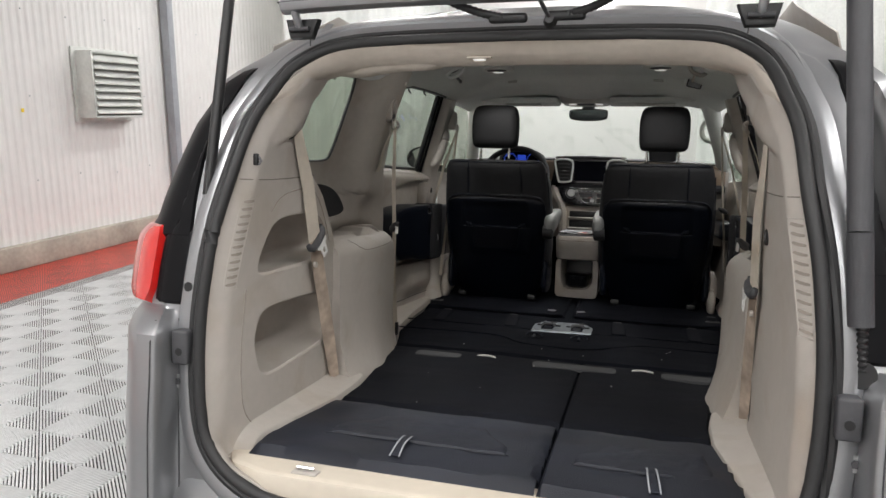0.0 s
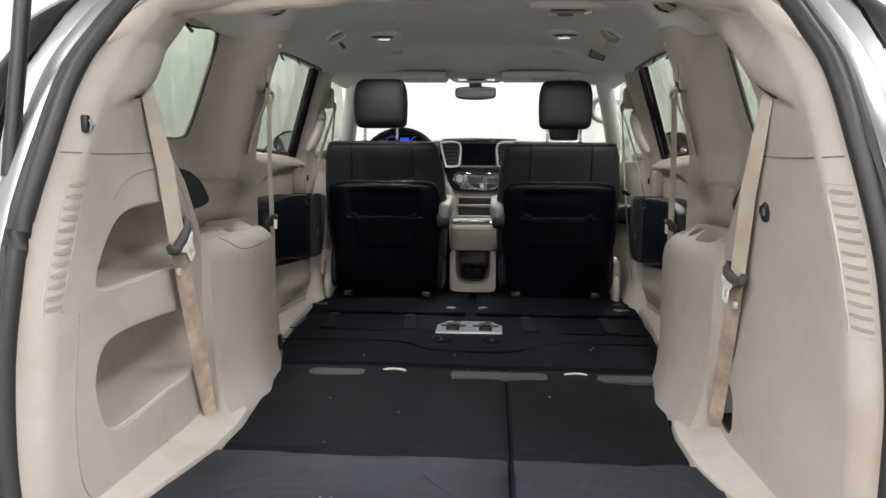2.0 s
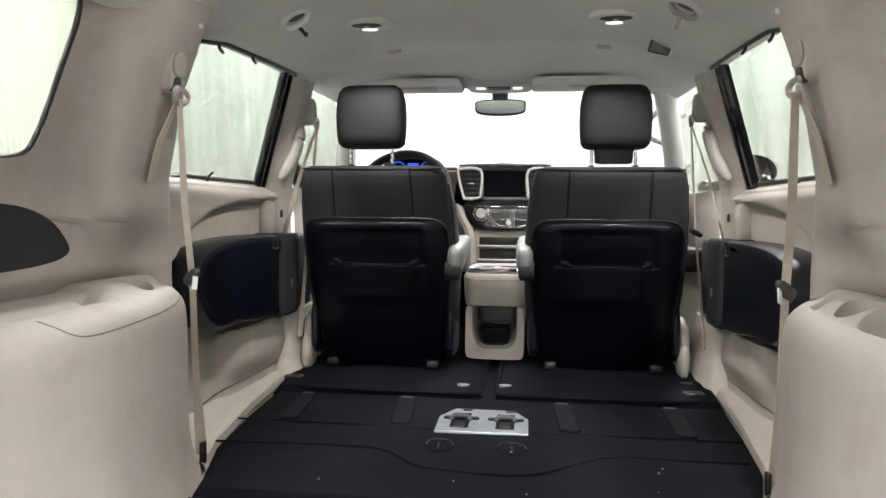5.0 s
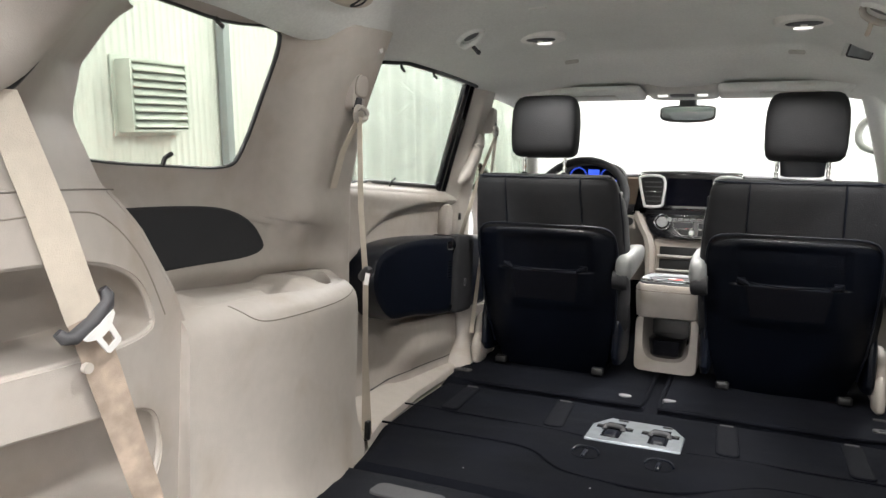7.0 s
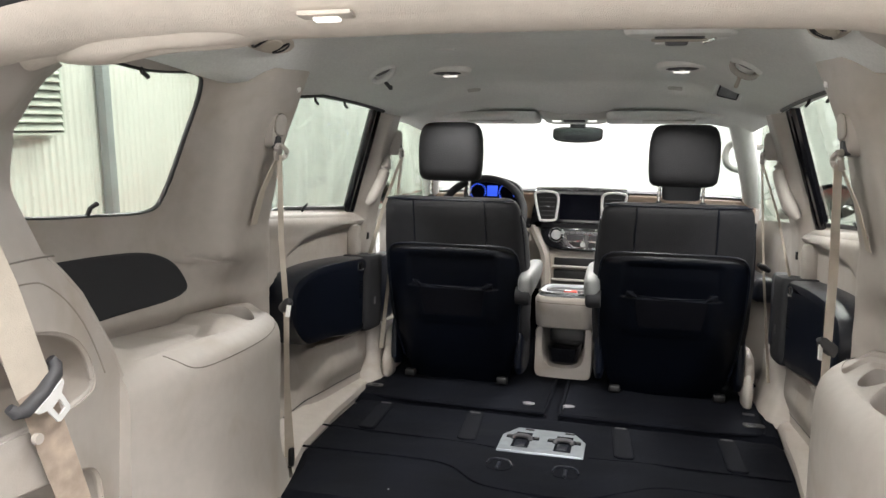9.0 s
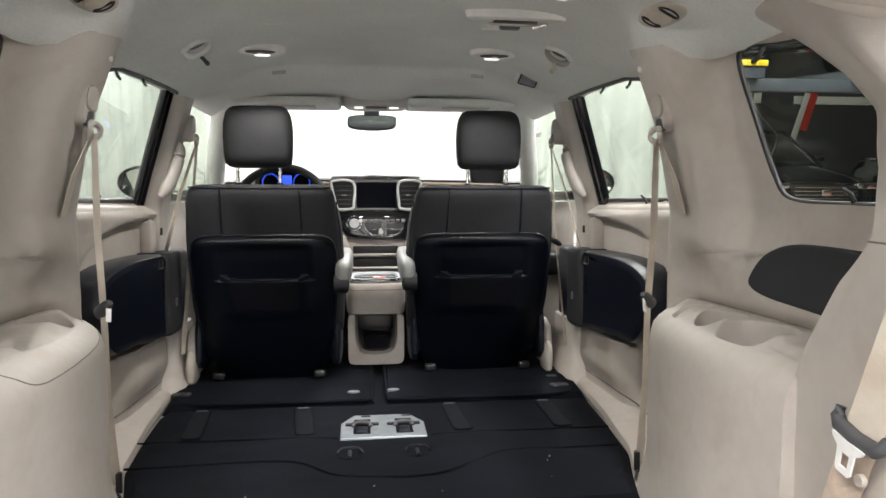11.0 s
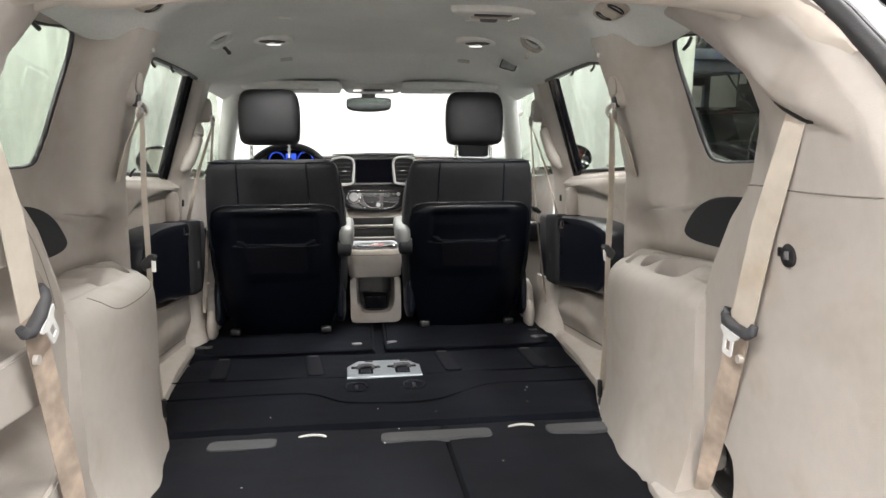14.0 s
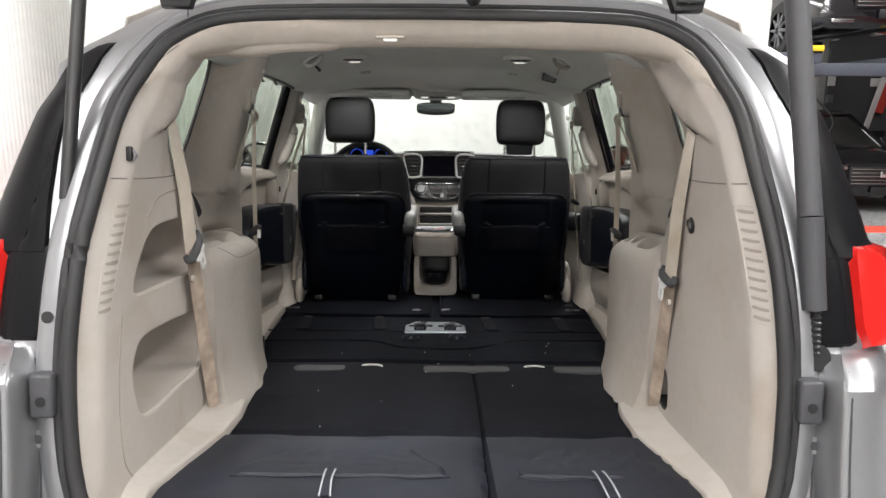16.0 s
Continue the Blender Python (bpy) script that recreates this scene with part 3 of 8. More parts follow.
for side, holes in ((-1, [SHELF_UP, SHELF_LOW]), (1, [WELL_R])):
    def TX(y, z, side=side):
        return trim_x(y, z, side)
    bm = panel(bmesh.new(), lambda z: (seal_y(z) - 0.004 + 0.11 * smooth(1.51, 1.575, z), front_y(z, side)), 0.555, 1.575, 72, 110, TX, side, holes)
    tp = part("trim_panel", bm, BEIGE)
    setting(tp, "beige moulded plastic trim panel " + ("with two open storage shelves" if side < 0 else "with a power outlet"), "trim panel")
    for h in holes:
        bm = rim(bmesh.new(), h, TX, side, 0.006, lift=-0.004)
        part("rim", bm, BEIGE if h is not WELL_R else BLACK, tp)
        # recess behind the cut-out
        deep = 0.15 if h is not WELL_R else 0.06
        rings = []
        my, mz = sum(p[0] for p in h) / len(h), sum(p[1] for p in h) / len(h)
        xm = TX(my, mz)
        for f, dx in ((1.0, 0.0), (1.0, deep * 0.35), (0.97, deep * 0.75), (0.90, deep * 0.93), (0.80, deep), (0.5, deep + 0.004), (0.15, deep + 0.005)):
            rings.append([(side * (TX(y, z) * (1 - dx / (deep + 0.005)) + xm * dx / (deep + 0.005) + dx), my + (y - my) * f, mz + (z - mz) * f) for y, z in h])
        bm = loft(bmesh.new(), rings, True, False)
        bm.faces.new([v for v in bm.verts][-len(h):])
        part("recess", bm, BEIGE if h is not WELL_R else BLACK, tp)
    # the front edge turns back to the wall
    rows = []
    for z in np.linspace(0.60, 1.572, 60):
        y, x = front_y(z, side), lerp_table(D_EDGE, z)
        rows.append([(side * (x - 0.001), y - 0.008, z), (side * (x - 0.002), y - 0.001, z), (side * (x + 0.003), y + 0.006, z), (side * (x + 0.012), y + 0.009, z), (side * max(x + 0.03, wall_x(z) + 0.01), y + 0.012, z)])
    part("edge_return", loft(bmesh.new(), rows, False, False), BEIGE, tp)
    if side < 0:
        bm = bmesh.new()
        tube(bm, [(side * (lerp_table(D_EDGE, z) - 0.001), front_y(z, side) - 0.001, z) for z in np.linspace(0.61, 1.26, 44)], 0.0052, 8)
        part("edge_bead", bm, BEIGE, tp, "rounded lip along the panel edge")
    # seams and air vents
    seams = [[(y, 1.243 + 0.02 * smooth(2.1, 2.55, y)) for y in np.linspace(2.072, 2.515, 16)]]
    if side < 0:
        seams.append(spline([(2.20, 1.165), (2.235, 1.198), (2.30, 1.217), (2.44, 1.229), (2.50, 1.213), (2.564, 1.154), (2.615, 1.06)], 5))
        seams.append(spline([(2.118, 0.98), (2.105, 0.85), (2.10, 0.75), (2.115, 0.68), (2.16, 0.63)], 5))
    for line in seams:
        bm = bmesh.new()
        tube(bm, [(side * (TX(float(y), float(z)) - 0.0042), float(y), float(z)) for y, z in line], 0.0014, 6)
        part("seam", bm, SEAM if line is seams[0] else GROOVE_SHADE, tp, "shaded joint line")
    for i in range(12):
        z = 1.190 - i * 0.0175
        y0 = seal_y(z) + (0.038 if side < 0 else 0.014)
        ys_ = np.linspace(y0, y0 + 0.032, 6)
        # ribbon flush with the panel: the slot's shade is only its colour
        bm = bmesh.new()
        ribbon(bm, [(side * (TX(y, z + 0.10 * (y - y0)) - 0.0040), y, z + 0.10 * (y - y0)) for y in ys_], [0.004, 0.0066, 0.0078, 0.0078, 0.0066, 0.004], (side * 0.25, 0, 1), 0.002)
        part("vent_slot", bm, GROOVE_SHADE if side < 0 else GROOVE_SHADE_R, tp, "flush vent slot with painted shade")
        bm = bmesh.new()
        tube(bm, [(side * (TX(y, z + 0.006 + 0.10 * (y - y0)) - 0.0030), y, z + 0.0065 + 0.10 * (y - y0)) for y in ys_], [0.0005, 0.0016, 0.002, 0.002, 0.0016, 0.0005], 6)
        part("vent_fin", bm, BEIGE, tp)
    bm = bmesh.new()
    border = [(seal_y(z) + (0.038 if side < 0 else 0.014) + d, z) for d, zs in ((-0.003, np.linspace(1.203, 0.988, 12)), (0.036, np.linspace(0.988, 1.203, 12))) for z in zs]
    tube(bm, [(side * (TX(float(y), float(z)) - 0.0030), float(y), float(z)) for y, z in border], 0.0024, 6, True)
    part("vent_rim", bm, BEIGE, tp)


def quarter_x(y, z):
    """Half-width of the wall beside the third row, the rear window and the pillar in front of it."""
    w = wall_x(z)
    pil = lerp_table([(0.55, 0.68), (0.8, 0.695), (1.0, 0.70), (1.1, 0.705), (1.3, 0.714), (1.5, 0.676), (1.62, 0.632), (1.75, 0.58)], z)
    up = smooth(1.10, 1.24, z)
    k = smooth(3.065, 3.185, y) * up + smooth(3.235, 3.375, y) * (1 - up)
    x = w + (pil - w) * k
    x += 0.13 * smooth(3.33, 3.47, y)
    return x


for side in (-1, 1):
    bm = panel(bmesh.new(), lambda z: (2.44 + 2.2 * max(0.0, z - 1.62) if z > 1.2 else 2.66, 3.47), 0.56, 1.78, 68, 84, quarter_x, side, [QWIN])
    qp = setting(part("quarter_panel", bm, BEIGE), "beige moulded quarter panel round the rear side window", "trim panel")
    bm = bmesh.new()
    tube(bm, [(side * (quarter_x(y, z) - 0.001), y, z) for y, z in [(float(a), float(b)) for a, b in spline([(3.03, 1.365), (3.12, 1.335), (3.2, 1.312), (3.29, 1.296), (3.36, 1.296)], 5)]], 0.0021, 6)
    part("seam", bm, SEAM, qp, "dark joint line")
    win = setting(new("window_" + ("1" if side < 0 else "2")), "fixed rear side window of tinted glass", "window")
    bm = rim(bmesh.new(), QWIN, quarter_x, side, 0.0062, lift=-0.003)
    part("window_frame", bm, BLACK, win, "black window seal")
    bm = plate(bmesh.new(), offset_poly(QWIN, -0.035), 0.0, 0.004, 0.001, lambda a, b, h: (side * (quarter_x(min(a, 3.03), b) + 0.012 + h), a, b))
    pane = part("pane", bm, GLASS, win)
    pane.visible_shadow = False
    for y, z, dz in ((2.83 if side < 0 else 2.95, 1.612, -1), (2.78, 1.318, 1)):
        bm = bmesh.new()
        tube(bm, [(side * (quarter_x(y, z) + 0.004), y, z - dz * 0.005), (side * (quarter_x(y, z) - 0.004), y, z + dz * 0.012), (side * (quarter_x(y, z) - 0.010), y + 0.012, z + dz * 0.022)], 0.005, 6)
        part("clip", bm, BLACK, win, "black sunshade clip")
    bm = bmesh.new()
    tube(bm, [(side * (quarter_x(3.315, 1.645) + 0.006), 3.315, 1.645), (side * (quarter_x(3.315, 1.645) - 0.006), 3.313, 1.645)], [0.011, 0.008], 14)
    part("plug", bm, BEZEL, qp, "small pale trim plug")
    # charcoal pad let into the wall
    padp = [(float(a), float(b)) for a, b in spline([(2.55, 1.10), (2.62, 1.10), (2.80, 1.115), (2.97, 1.125), (3.04, 1.14), (3.05, 1.165), (3.015, 1.21), (2.935, 1.235), (2.80, 1.237), (2.62, 1.228), (2.55, 1.228)], 4, True)]
    bm = plate(bmesh.new(), padp, -0.01, 0.008, 0.006, lambda a, b, h: (side * (quarter_x(a, b) - h), a, b))
    part("arm_pad", bm, PAD, qp, "charcoal padded insert")


# wheelhouse boxes with armrest tops
ARM_XI = [(0.55, 0.520), (0.62, 0.527), (0.67, 0.545), (0.74, 0.564), (0.90, 0.570), (0.98, 0.571), (1.01, 0.574), (1.028, 0.580), (1.042, 0.592), (1.052, 0.606), (1.058, 0.618)]


def arm_plan(xi, far):
    return [(2.655, 0.79), (2.655, xi + 0.022), (2.75, xi + 0.010), (2.88, xi), (3.0, xi + 0.004 + far * 0.02), (3.12, xi + 0.018 + far * 0.025), (3.22, xi + 0.043 + far * 0.03), (3.30, xi + 0.078 + far * 0.02), (3.345, xi + 0.115), (3.36, 0.79)]


for side in (-1, 1):
    arm = thing("wheelhouse_armrest", (side * 0.68, 3.0, 0.62), "beige moulded wheelhouse box with an armrest top and cup holders", "armrest")
    rings = []
    for z, xi in ARM_XI:
        far = 1.0 - smooth(0.6, 0.8, z)
        pl = arm_plan(xi, far)
        mid = spline(pl[1:-1], 5)
        ring = [pl[0]] + [tuple(p) for p in mid] + [pl[-1]]
        rings.append([(side * x, y, z) for y, x in ring])
    bm = loft(bmesh.new(), rings, True, False)
    part("side", bm, BEIGE, arm)
    edge = [(float(y), float(x)) for y, x in spline(arm_plan(0.618, 0)[1:-1], 6)]

    def top_z(y, x, side=side):
        z = 1.056 + 0.026 * smooth(0.0, 0.055, x - lerp_table(edge, y))
        if side < 0:
            z -= 0.055 * (1 - smooth(0.042, 0.051, math.hypot((y - 3.165) * 0.82, x - 0.712)))
            z -= 0.016 * smooth(2.70, 2.76, y) * (1 - smooth(3.02, 3.06, y)) * smooth(0.632, 0.655, x)
            z -= 0.020 * smooth(2.93, 2.94, y) * (1 - smooth(2.99, 3.03, y)) * smooth(0.65, 0.662, x) * (1 - smooth(0.70, 0.715, x))
        else:
            z -= 0.012 * (1 - smooth(0.044, 0.050, math.hypot((y - 3.165) * 0.85, x - 0.695)))
            z -= 0.045 * (1 - smooth(0.043, 0.051, math.hypot((y - 3.035) * 0.9, x - 0.69)))
            q = (abs((y - 2.885) / 0.088) ** 2.6 + abs((x - 0.682) / 0.062) ** 2.6) ** (1 / 2.6)
            z -= 0.055 * (1 - smooth(0.84, 0.98, q))
            z -= 0.010 * smooth(2.68, 2.72, y) * (1 - smooth(2.775, 2.80, y)) * smooth(0.64, 0.66, x)
        return z
    rows = []
    for y, xi in edge:
        rows.append([(side * (xi + (0.79 - xi) * k / 64), y, top_z(y, xi + (0.79 - xi) * k / 64)) for k in range(65)])
    # finer rows between
    fine = []
    for ra, rb in zip(rows, rows[1:]):
        for f in (0, 0.125, 0.25, 0.375, 0.5, 0.625, 0.75, 0.875):
            row = []
            for pa, pb in zip(ra, rb):
                x, y = pa[0] + (pb[0] - pa[0]) * f, pa[1] + (pb[1] - pa[1]) * f
                row.append((x, y, top_z(y, abs(x))))
            fine.append(row)
    fine.append(rows[-1])
    bm = loft(bmesh.new(), fine, False, False)
    part("top", bm, BEIGE, arm, "armrest top with hollow cup holders")
    # joint of the tray lid on the rounded shoulder
    def shoulder_x(y, z):
        line = spline(arm_plan(lerp_table([(b, a) for b, a in ARM_XI], z), 0)[1:-1], 5)
        return float(np.interp(y, [p[0] for p in line], [p[1] for p in line]))
    if side > 0:
        continue
    bm = bmesh.new()
    tube(bm, [(side * (shoulder_x(float(y), float(z)) - 0.0006), float(y), float(z)) for y, z in spline([(2.775, 1.055), (2.79, 1.044), (2.81, 1.030), (2.835, 1.023), (2.88, 1.021), (3.0, 1.024), (3.12, 1.028), (3.22, 1.033), (3.28, 1.038)], 4)], 0.0012, 6)
    part("lid_joint", bm, SEAM, arm, "thin joint of the tray lid")

# ---------------- load floor ----------------
FZ = 0.62
EDGE_L = [(2.03, 0.545), (2.13, 0.557), (2.30, 0.535), (2.46, 0.514), (2.62, 0.518), (2.84, 0.548), (3.05, 0.585), (3.32, 0.628), (3.55, 0.698), (3.85, 0.733), (4.18, 0.758), (4.5, 0.775), (4.9, 0.785)]


def edge(y):
    return lerp_table(EDGE_L, y)


def floor_z(y):
    return FZ + 0.03 * smooth(4.05, 4.6, y)


setting(part("floor_pan", box((0, 3.75, 0.55), (1.62, 3.2, 0.09), 0.004), BEIGE), "beige plastic floor pan of the van", "floor")


# added black sheet: stands in for the darkness in the panel gaps
setting(part("gap_backing", box((0, 3.5, 0.585), (0.9, 2.88, 0.04), 0.004), CARPET), "black sheet added to keep the floor panel gaps dark", "floor")


def floor_plate(name, y0, y1, x0, x1, mat, label, top=0.0, bevel=0.006, wrinkle=0.0):
    """A floor panel between y0 and y1; x0 or x1 None: it follows the trim."""
    bm = bmesh.new()
    hi = FZ + top
    nx = 40
    ny = max(6, int((y1 - y0) / 0.025))
    top_rows = []
    for j in range(ny + 1):
        y = y0 + (y1 - y0) * j / ny
        a = x0 if x0 is not None else -edge(y)
        b = x1 if x1 is not None else edge(y)
        row = []
        for i in range(nx + 1):
            x = a + (b - a) * i / nx
            d = min(x - a, b - x, y - y0, y1 - y)
            z = hi + (floor_z(y) - FZ) - bevel * (1 - smooth(0, 2.2 * bevel, d)) - (0.02 if d <= 0 else 0)
            z += wrinkle * noise.noise(Vector((x * 5, y * 7, 1.3))) * smooth(0, 0.05, d) + wrinkle * 0.4 * noise.noise(Vector((x * 14, y * 22, 4.1))) * smooth(0, 0.03, d)
            row.append((x, y, z))
        top_rows.append(row)
    loft(bm, top_rows, False, False)
    ob = part(name, bm, mat)
    return setting(ob, label, "floor panel")


REAR_L = floor_plate("floor_panel", 2.045, 2.466, None, 0.1235, VINYL, "black vinyl rear floor panel with pull strap", 0.006, bevel=0.003, wrinkle=0.009)
REAR_R = floor_plate("floor_panel", 2.045, 2.466, 0.1265, None, VINYL, "black vinyl rear floor panel with pull strap", 0.006, bevel=0.003, wrinkle=0.009)
floor_plate("floor_panel", 2.472, 3.205, None, 0.1272, SEATBACK, "black carpeted back of a folded seat", 0.0, bevel=0.003, wrinkle=0.008)
floor_plate("floor_panel", 2.472, 3.205, 0.1288, None, SEATBACK, "black carpeted back of a folded seat", 0.0, bevel=0.003, wrinkle=0.008)
floor_plate("floor_panel", 3.210, 4.085, None, None, CARPET, "black carpet over the folded middle seats", 0.0, wrinkle=0.006)
floor_plate("floor_panel", 4.09, 4.95, None, -0.026, CARPET, "black carpeted bin lid", 0.008, bevel=0.012, wrinkle=0.007)
floor_plate("floor_panel", 4.09, 4.95, 0.010, None, CARPET, "black carpeted bin lid", 0.008, bevel=0.012, wrinkle=0.007)
floor_plate("floor_panel", 4.03, 4.95, -0.06, 0.045, CARPET, "black carpet strip between the bin lids", -0.012)

# rear sill plate
bm = plate(bmesh.new(), [(-0.46, 1.965), (0.46, 1.965), (0.56, 2.0), (0.60, 2.06), (0.55, 2.10), (-0.55, 2.10), (-0.60, 2.06), (-0.56, 2.0)], 0.53, 0.606, 0.012)
sill = setting(part("sill_plate", bm, BEIGE_LIGHT), "beige scuff plate along the load sill", "sill")
for x in (-0.37, 0.37):
    cl = thing("tie_down_loop", (x, 2.0, 0.606), "chrome tie-down loop on the sill plate", "tie-down")
    bm = bmesh.new()
    tube(bm, [(x - 0.02, 1.995, 0.606), (x - 0.019, 1.995, 0.617), (x + 0.019, 1.995, 0.617), (x + 0.02, 1.995, 0.606)], 0.004, 8)
    part("loop", bm, CHROME, cl)
    part("base", box((x, 1.995, 0.607), (0.06, 0.03, 0.006), 0.003), BEIGE, cl)

for side in (-1, 1):
    rows = []
    for f, dz in ((-0.06, -0.03), (-0.03, 0.0), (0.0, 0.009), (0.08, 0.013), (0.25, 0.014), (0.6, 0.020), (0.9, 0.033), (1.0, 0.042), (1.08, 0.046)):
        row = []
        for y in np.linspace(2.03, 2.72, 60):
            a, b = edge(y), trim_x(y, 0.66) + 0.004
            row.append((side * (a + (b - a) * f), y, FZ - 0.004 - 0.022 * (1 - smooth(2.03, 2.12, y)) + dz * (0.1 + 0.9 * smooth(2.03, 2.16, y))))
        rows.append(row)
    setting(part("skirting", loft(bmesh.new(), rows, False, False), BEIGE), "beige skirting ledge between carpet and trim", "trim")

# grey patches, pull handles, straps
for x0, x1 in ((-0.47, -0.30), (-0.035, 0.255), (0.405, 0.575)):
    bm = plate(bmesh.new(), round_poly(x0, x1, 3.062, 3.128, 0.02), FZ - 0.004, FZ + 0.0065, 0.002)
    tagged(part("hook_patch", bm, PATCH), "grey fabric patch on the black carpet", "patch", "floor patches")
for x in (-0.213, 0.344):
    t = thing("floor_loop", (x, 3.14, FZ), "light grey moulded pull loop on the floor", "handle", "floor pull handles")
    bm = bmesh.new()
    tube(bm, [tuple(p) for p in spline([(x - 0.034, 3.135, FZ - 0.002), (x - 0.03, 3.135, FZ + 0.003), (x, 3.14, FZ + 0.005), (x + 0.03, 3.135, FZ + 0.003), (x + 0.034, 3.135, FZ - 0.002)], 5)], 0.0036, 8)
    part("grip", bm, LIGHTGREY, t)
for x in (-0.205, 0.362):
    t = thing("pull_strap", (x, 2.16, FZ), "thin grey pull strap folded into a loop", "strap", "floor straps")
    for s in (-1, 1):
        bm = bmesh.new()
        mid = 0.009 if x < 0 else 0.011
        ribbon(bm, [tuple(p) for p in spline([(x + s * 0.011 + 0.004, 2.095, FZ + 0.010), (x + s * mid, 2.15, FZ + 0.019), (x + s * 0.010 - 0.002, 2.205, FZ + 0.017), (x + s * 0.010 - 0.003, 2.228, FZ + 0.009)], 6)], 0.0035, (1, 0, 0))
        part("strap", bm, POSTGREY, t)
    bm = bmesh.new()
    ribbon(bm, [(x + 0.004, 2.10, FZ + 0.0085), (x, 2.15, FZ + 0.016), (x - 0.002, 2.224, FZ + 0.010)], [0.018, 0.010, 0.018], (1, 0, 0))
    part("webbing", bm, VINYL, t, "black webbing between the grey edges")
# moulded outlines of the rear panels
for near, far, panel_ob in (((-0.415, 0.045), (-0.325, -0.035), REAR_L), ((0.185, 0.50), (0.262, 0.485), REAR_R)):
    rows = []
    for j in range(31):
        v = j / 30
        y = 2.185 + 0.172 * v
        x0, x1 = near[0] + (far[0] - near[0]) * smooth(0.25, 1.0, v), near[1] + (far[1] - near[1]) * smooth(0.25, 1.0, v)
        row = []
        for i in range(41):
            u = -1 + i / 20
            rise = smooth(0.0, 0.06, v) * (1 - smooth(0.93, 1.0, v)) * (1 - smooth(0.93, 1.0, abs(u)))
            sag = 0.0035 * noise.noise(Vector((u * 2.4, v * 3, near[0]))) + 0.002 * noise.noise(Vector((u * 7, v * 8, near[0])))
            row.append(((x0 + x1) / 2 + u * (x1 - x0) / 2, y, FZ - 0.006 + (0.0185 + sag) * rise))
        rows.append(row)
    part("raised_pad", loft(bmesh.new(), rows, False, False), VINYL, panel_ob)
    bm = bmesh.new()
    tube(bm, [(near[0] + (near[1] - near[0]) * k / 20 + 0.0, 2.190 + 0.002 * math.sin(k), FZ + 0.009) for k in range(21)], 0.0013, 6)
    part("fold_line", bm, SHELL, panel_ob, "dark fold line")
# slots in the middle carpet
for xa, xb in ((-0.602, -0.574), (-0.268, -0.237), (0.232, 0.245), (0.565, 0.562)):
    t = thing("seat_slot", (xa, 3.88, FZ), "narrow covered slot in the black carpet", "slot", "carpet slots")
    lean_x = (xa - xb) / 0.285

    def at_slot(a, b, h, xa=xa, lean_x=lean_x):
        return (xa + a + lean_x * (b - 4.03), b, FZ + h)
    out = round_poly(-0.027, 0.027, 3.75, 4.035, 0.018)
    part("cover", plate(bmesh.new(), out, -0.01, 0.0065, 0.004, at_slot), SEATBACK, t, "black cloth slot cover")
    bm = bmesh.new()
    tube(bm, [at_slot(a, b, 0.003) for a, b in out], 0.0042, 6, True)
    part("rim", bm, CARPET, t)
    part("tab", plate(bmesh.new(), round_poly(-0.020, 0.020, 4.022, 4.036, 0.006), 0.0, 0.0085, 0.002, at_slot), PATCH, t, "grey tab")
# wavy joint
bm = bmesh.new()
tube(bm, [(float(a), float(b), FZ + 0.001) for a, b in spline([(-0.69, 3.53), (-0.45, 3.545), (-0.30, 3.55), (-0.22, 3.52), (-0.13, 3.43), (0.0, 3.405), (0.13, 3.415), (0.24, 3.49), (0.34, 3.56), (0.5, 3.565), (0.67, 3.57)], 6)], 0.0035, 6)
tagged(part("carpet_piping", bm, CARPET), "curved black piping across the carpet", "piping")
bm = bmesh.new()
tube(bm, [(-0.73, 3.735, FZ + 0.001), (-0.3, 3.735, FZ + 0.001), (-0.14, 3.72, FZ + 0.001)], 0.003, 6)
tagged(part("carpet_piping", bm, CARPET), "straight black piping on the carpet", "piping")
bm = bmesh.new()
tube(bm, [(0.14, 3.72, FZ + 0.001), (0.3, 3.735, FZ + 0.001), (0.70, 3.735, FZ + 0.001)], 0.003, 6)
tagged(part("carpet_piping", bm, CARPET), "straight black piping on the carpet", "piping")
# rolled edges of the bin lids
for side in (-1, 1):
    xi = -0.034 if side < 0 else 0.018
    pts = [(xi, 4.80), (xi, 4.30), (xi + side * 0.004, 4.13), (xi + side * 0.03, 4.104), (side * 0.25, 4.10), (side * 0.50, 4.102), (side * 0.66, 4.115), (side * 0.705, 4.16), (side * 0.72, 4.40)]
    bm = bmesh.new()
    tube(bm, [(float(a), float(b), floor_z(float(b)) + 0.005) for a, b in spline(pts, 6)], 0.0065, 8)
    tagged(part("lid_piping", bm, CARPET), "rolled black edge of a carpeted bin lid", "piping", "lid edges")
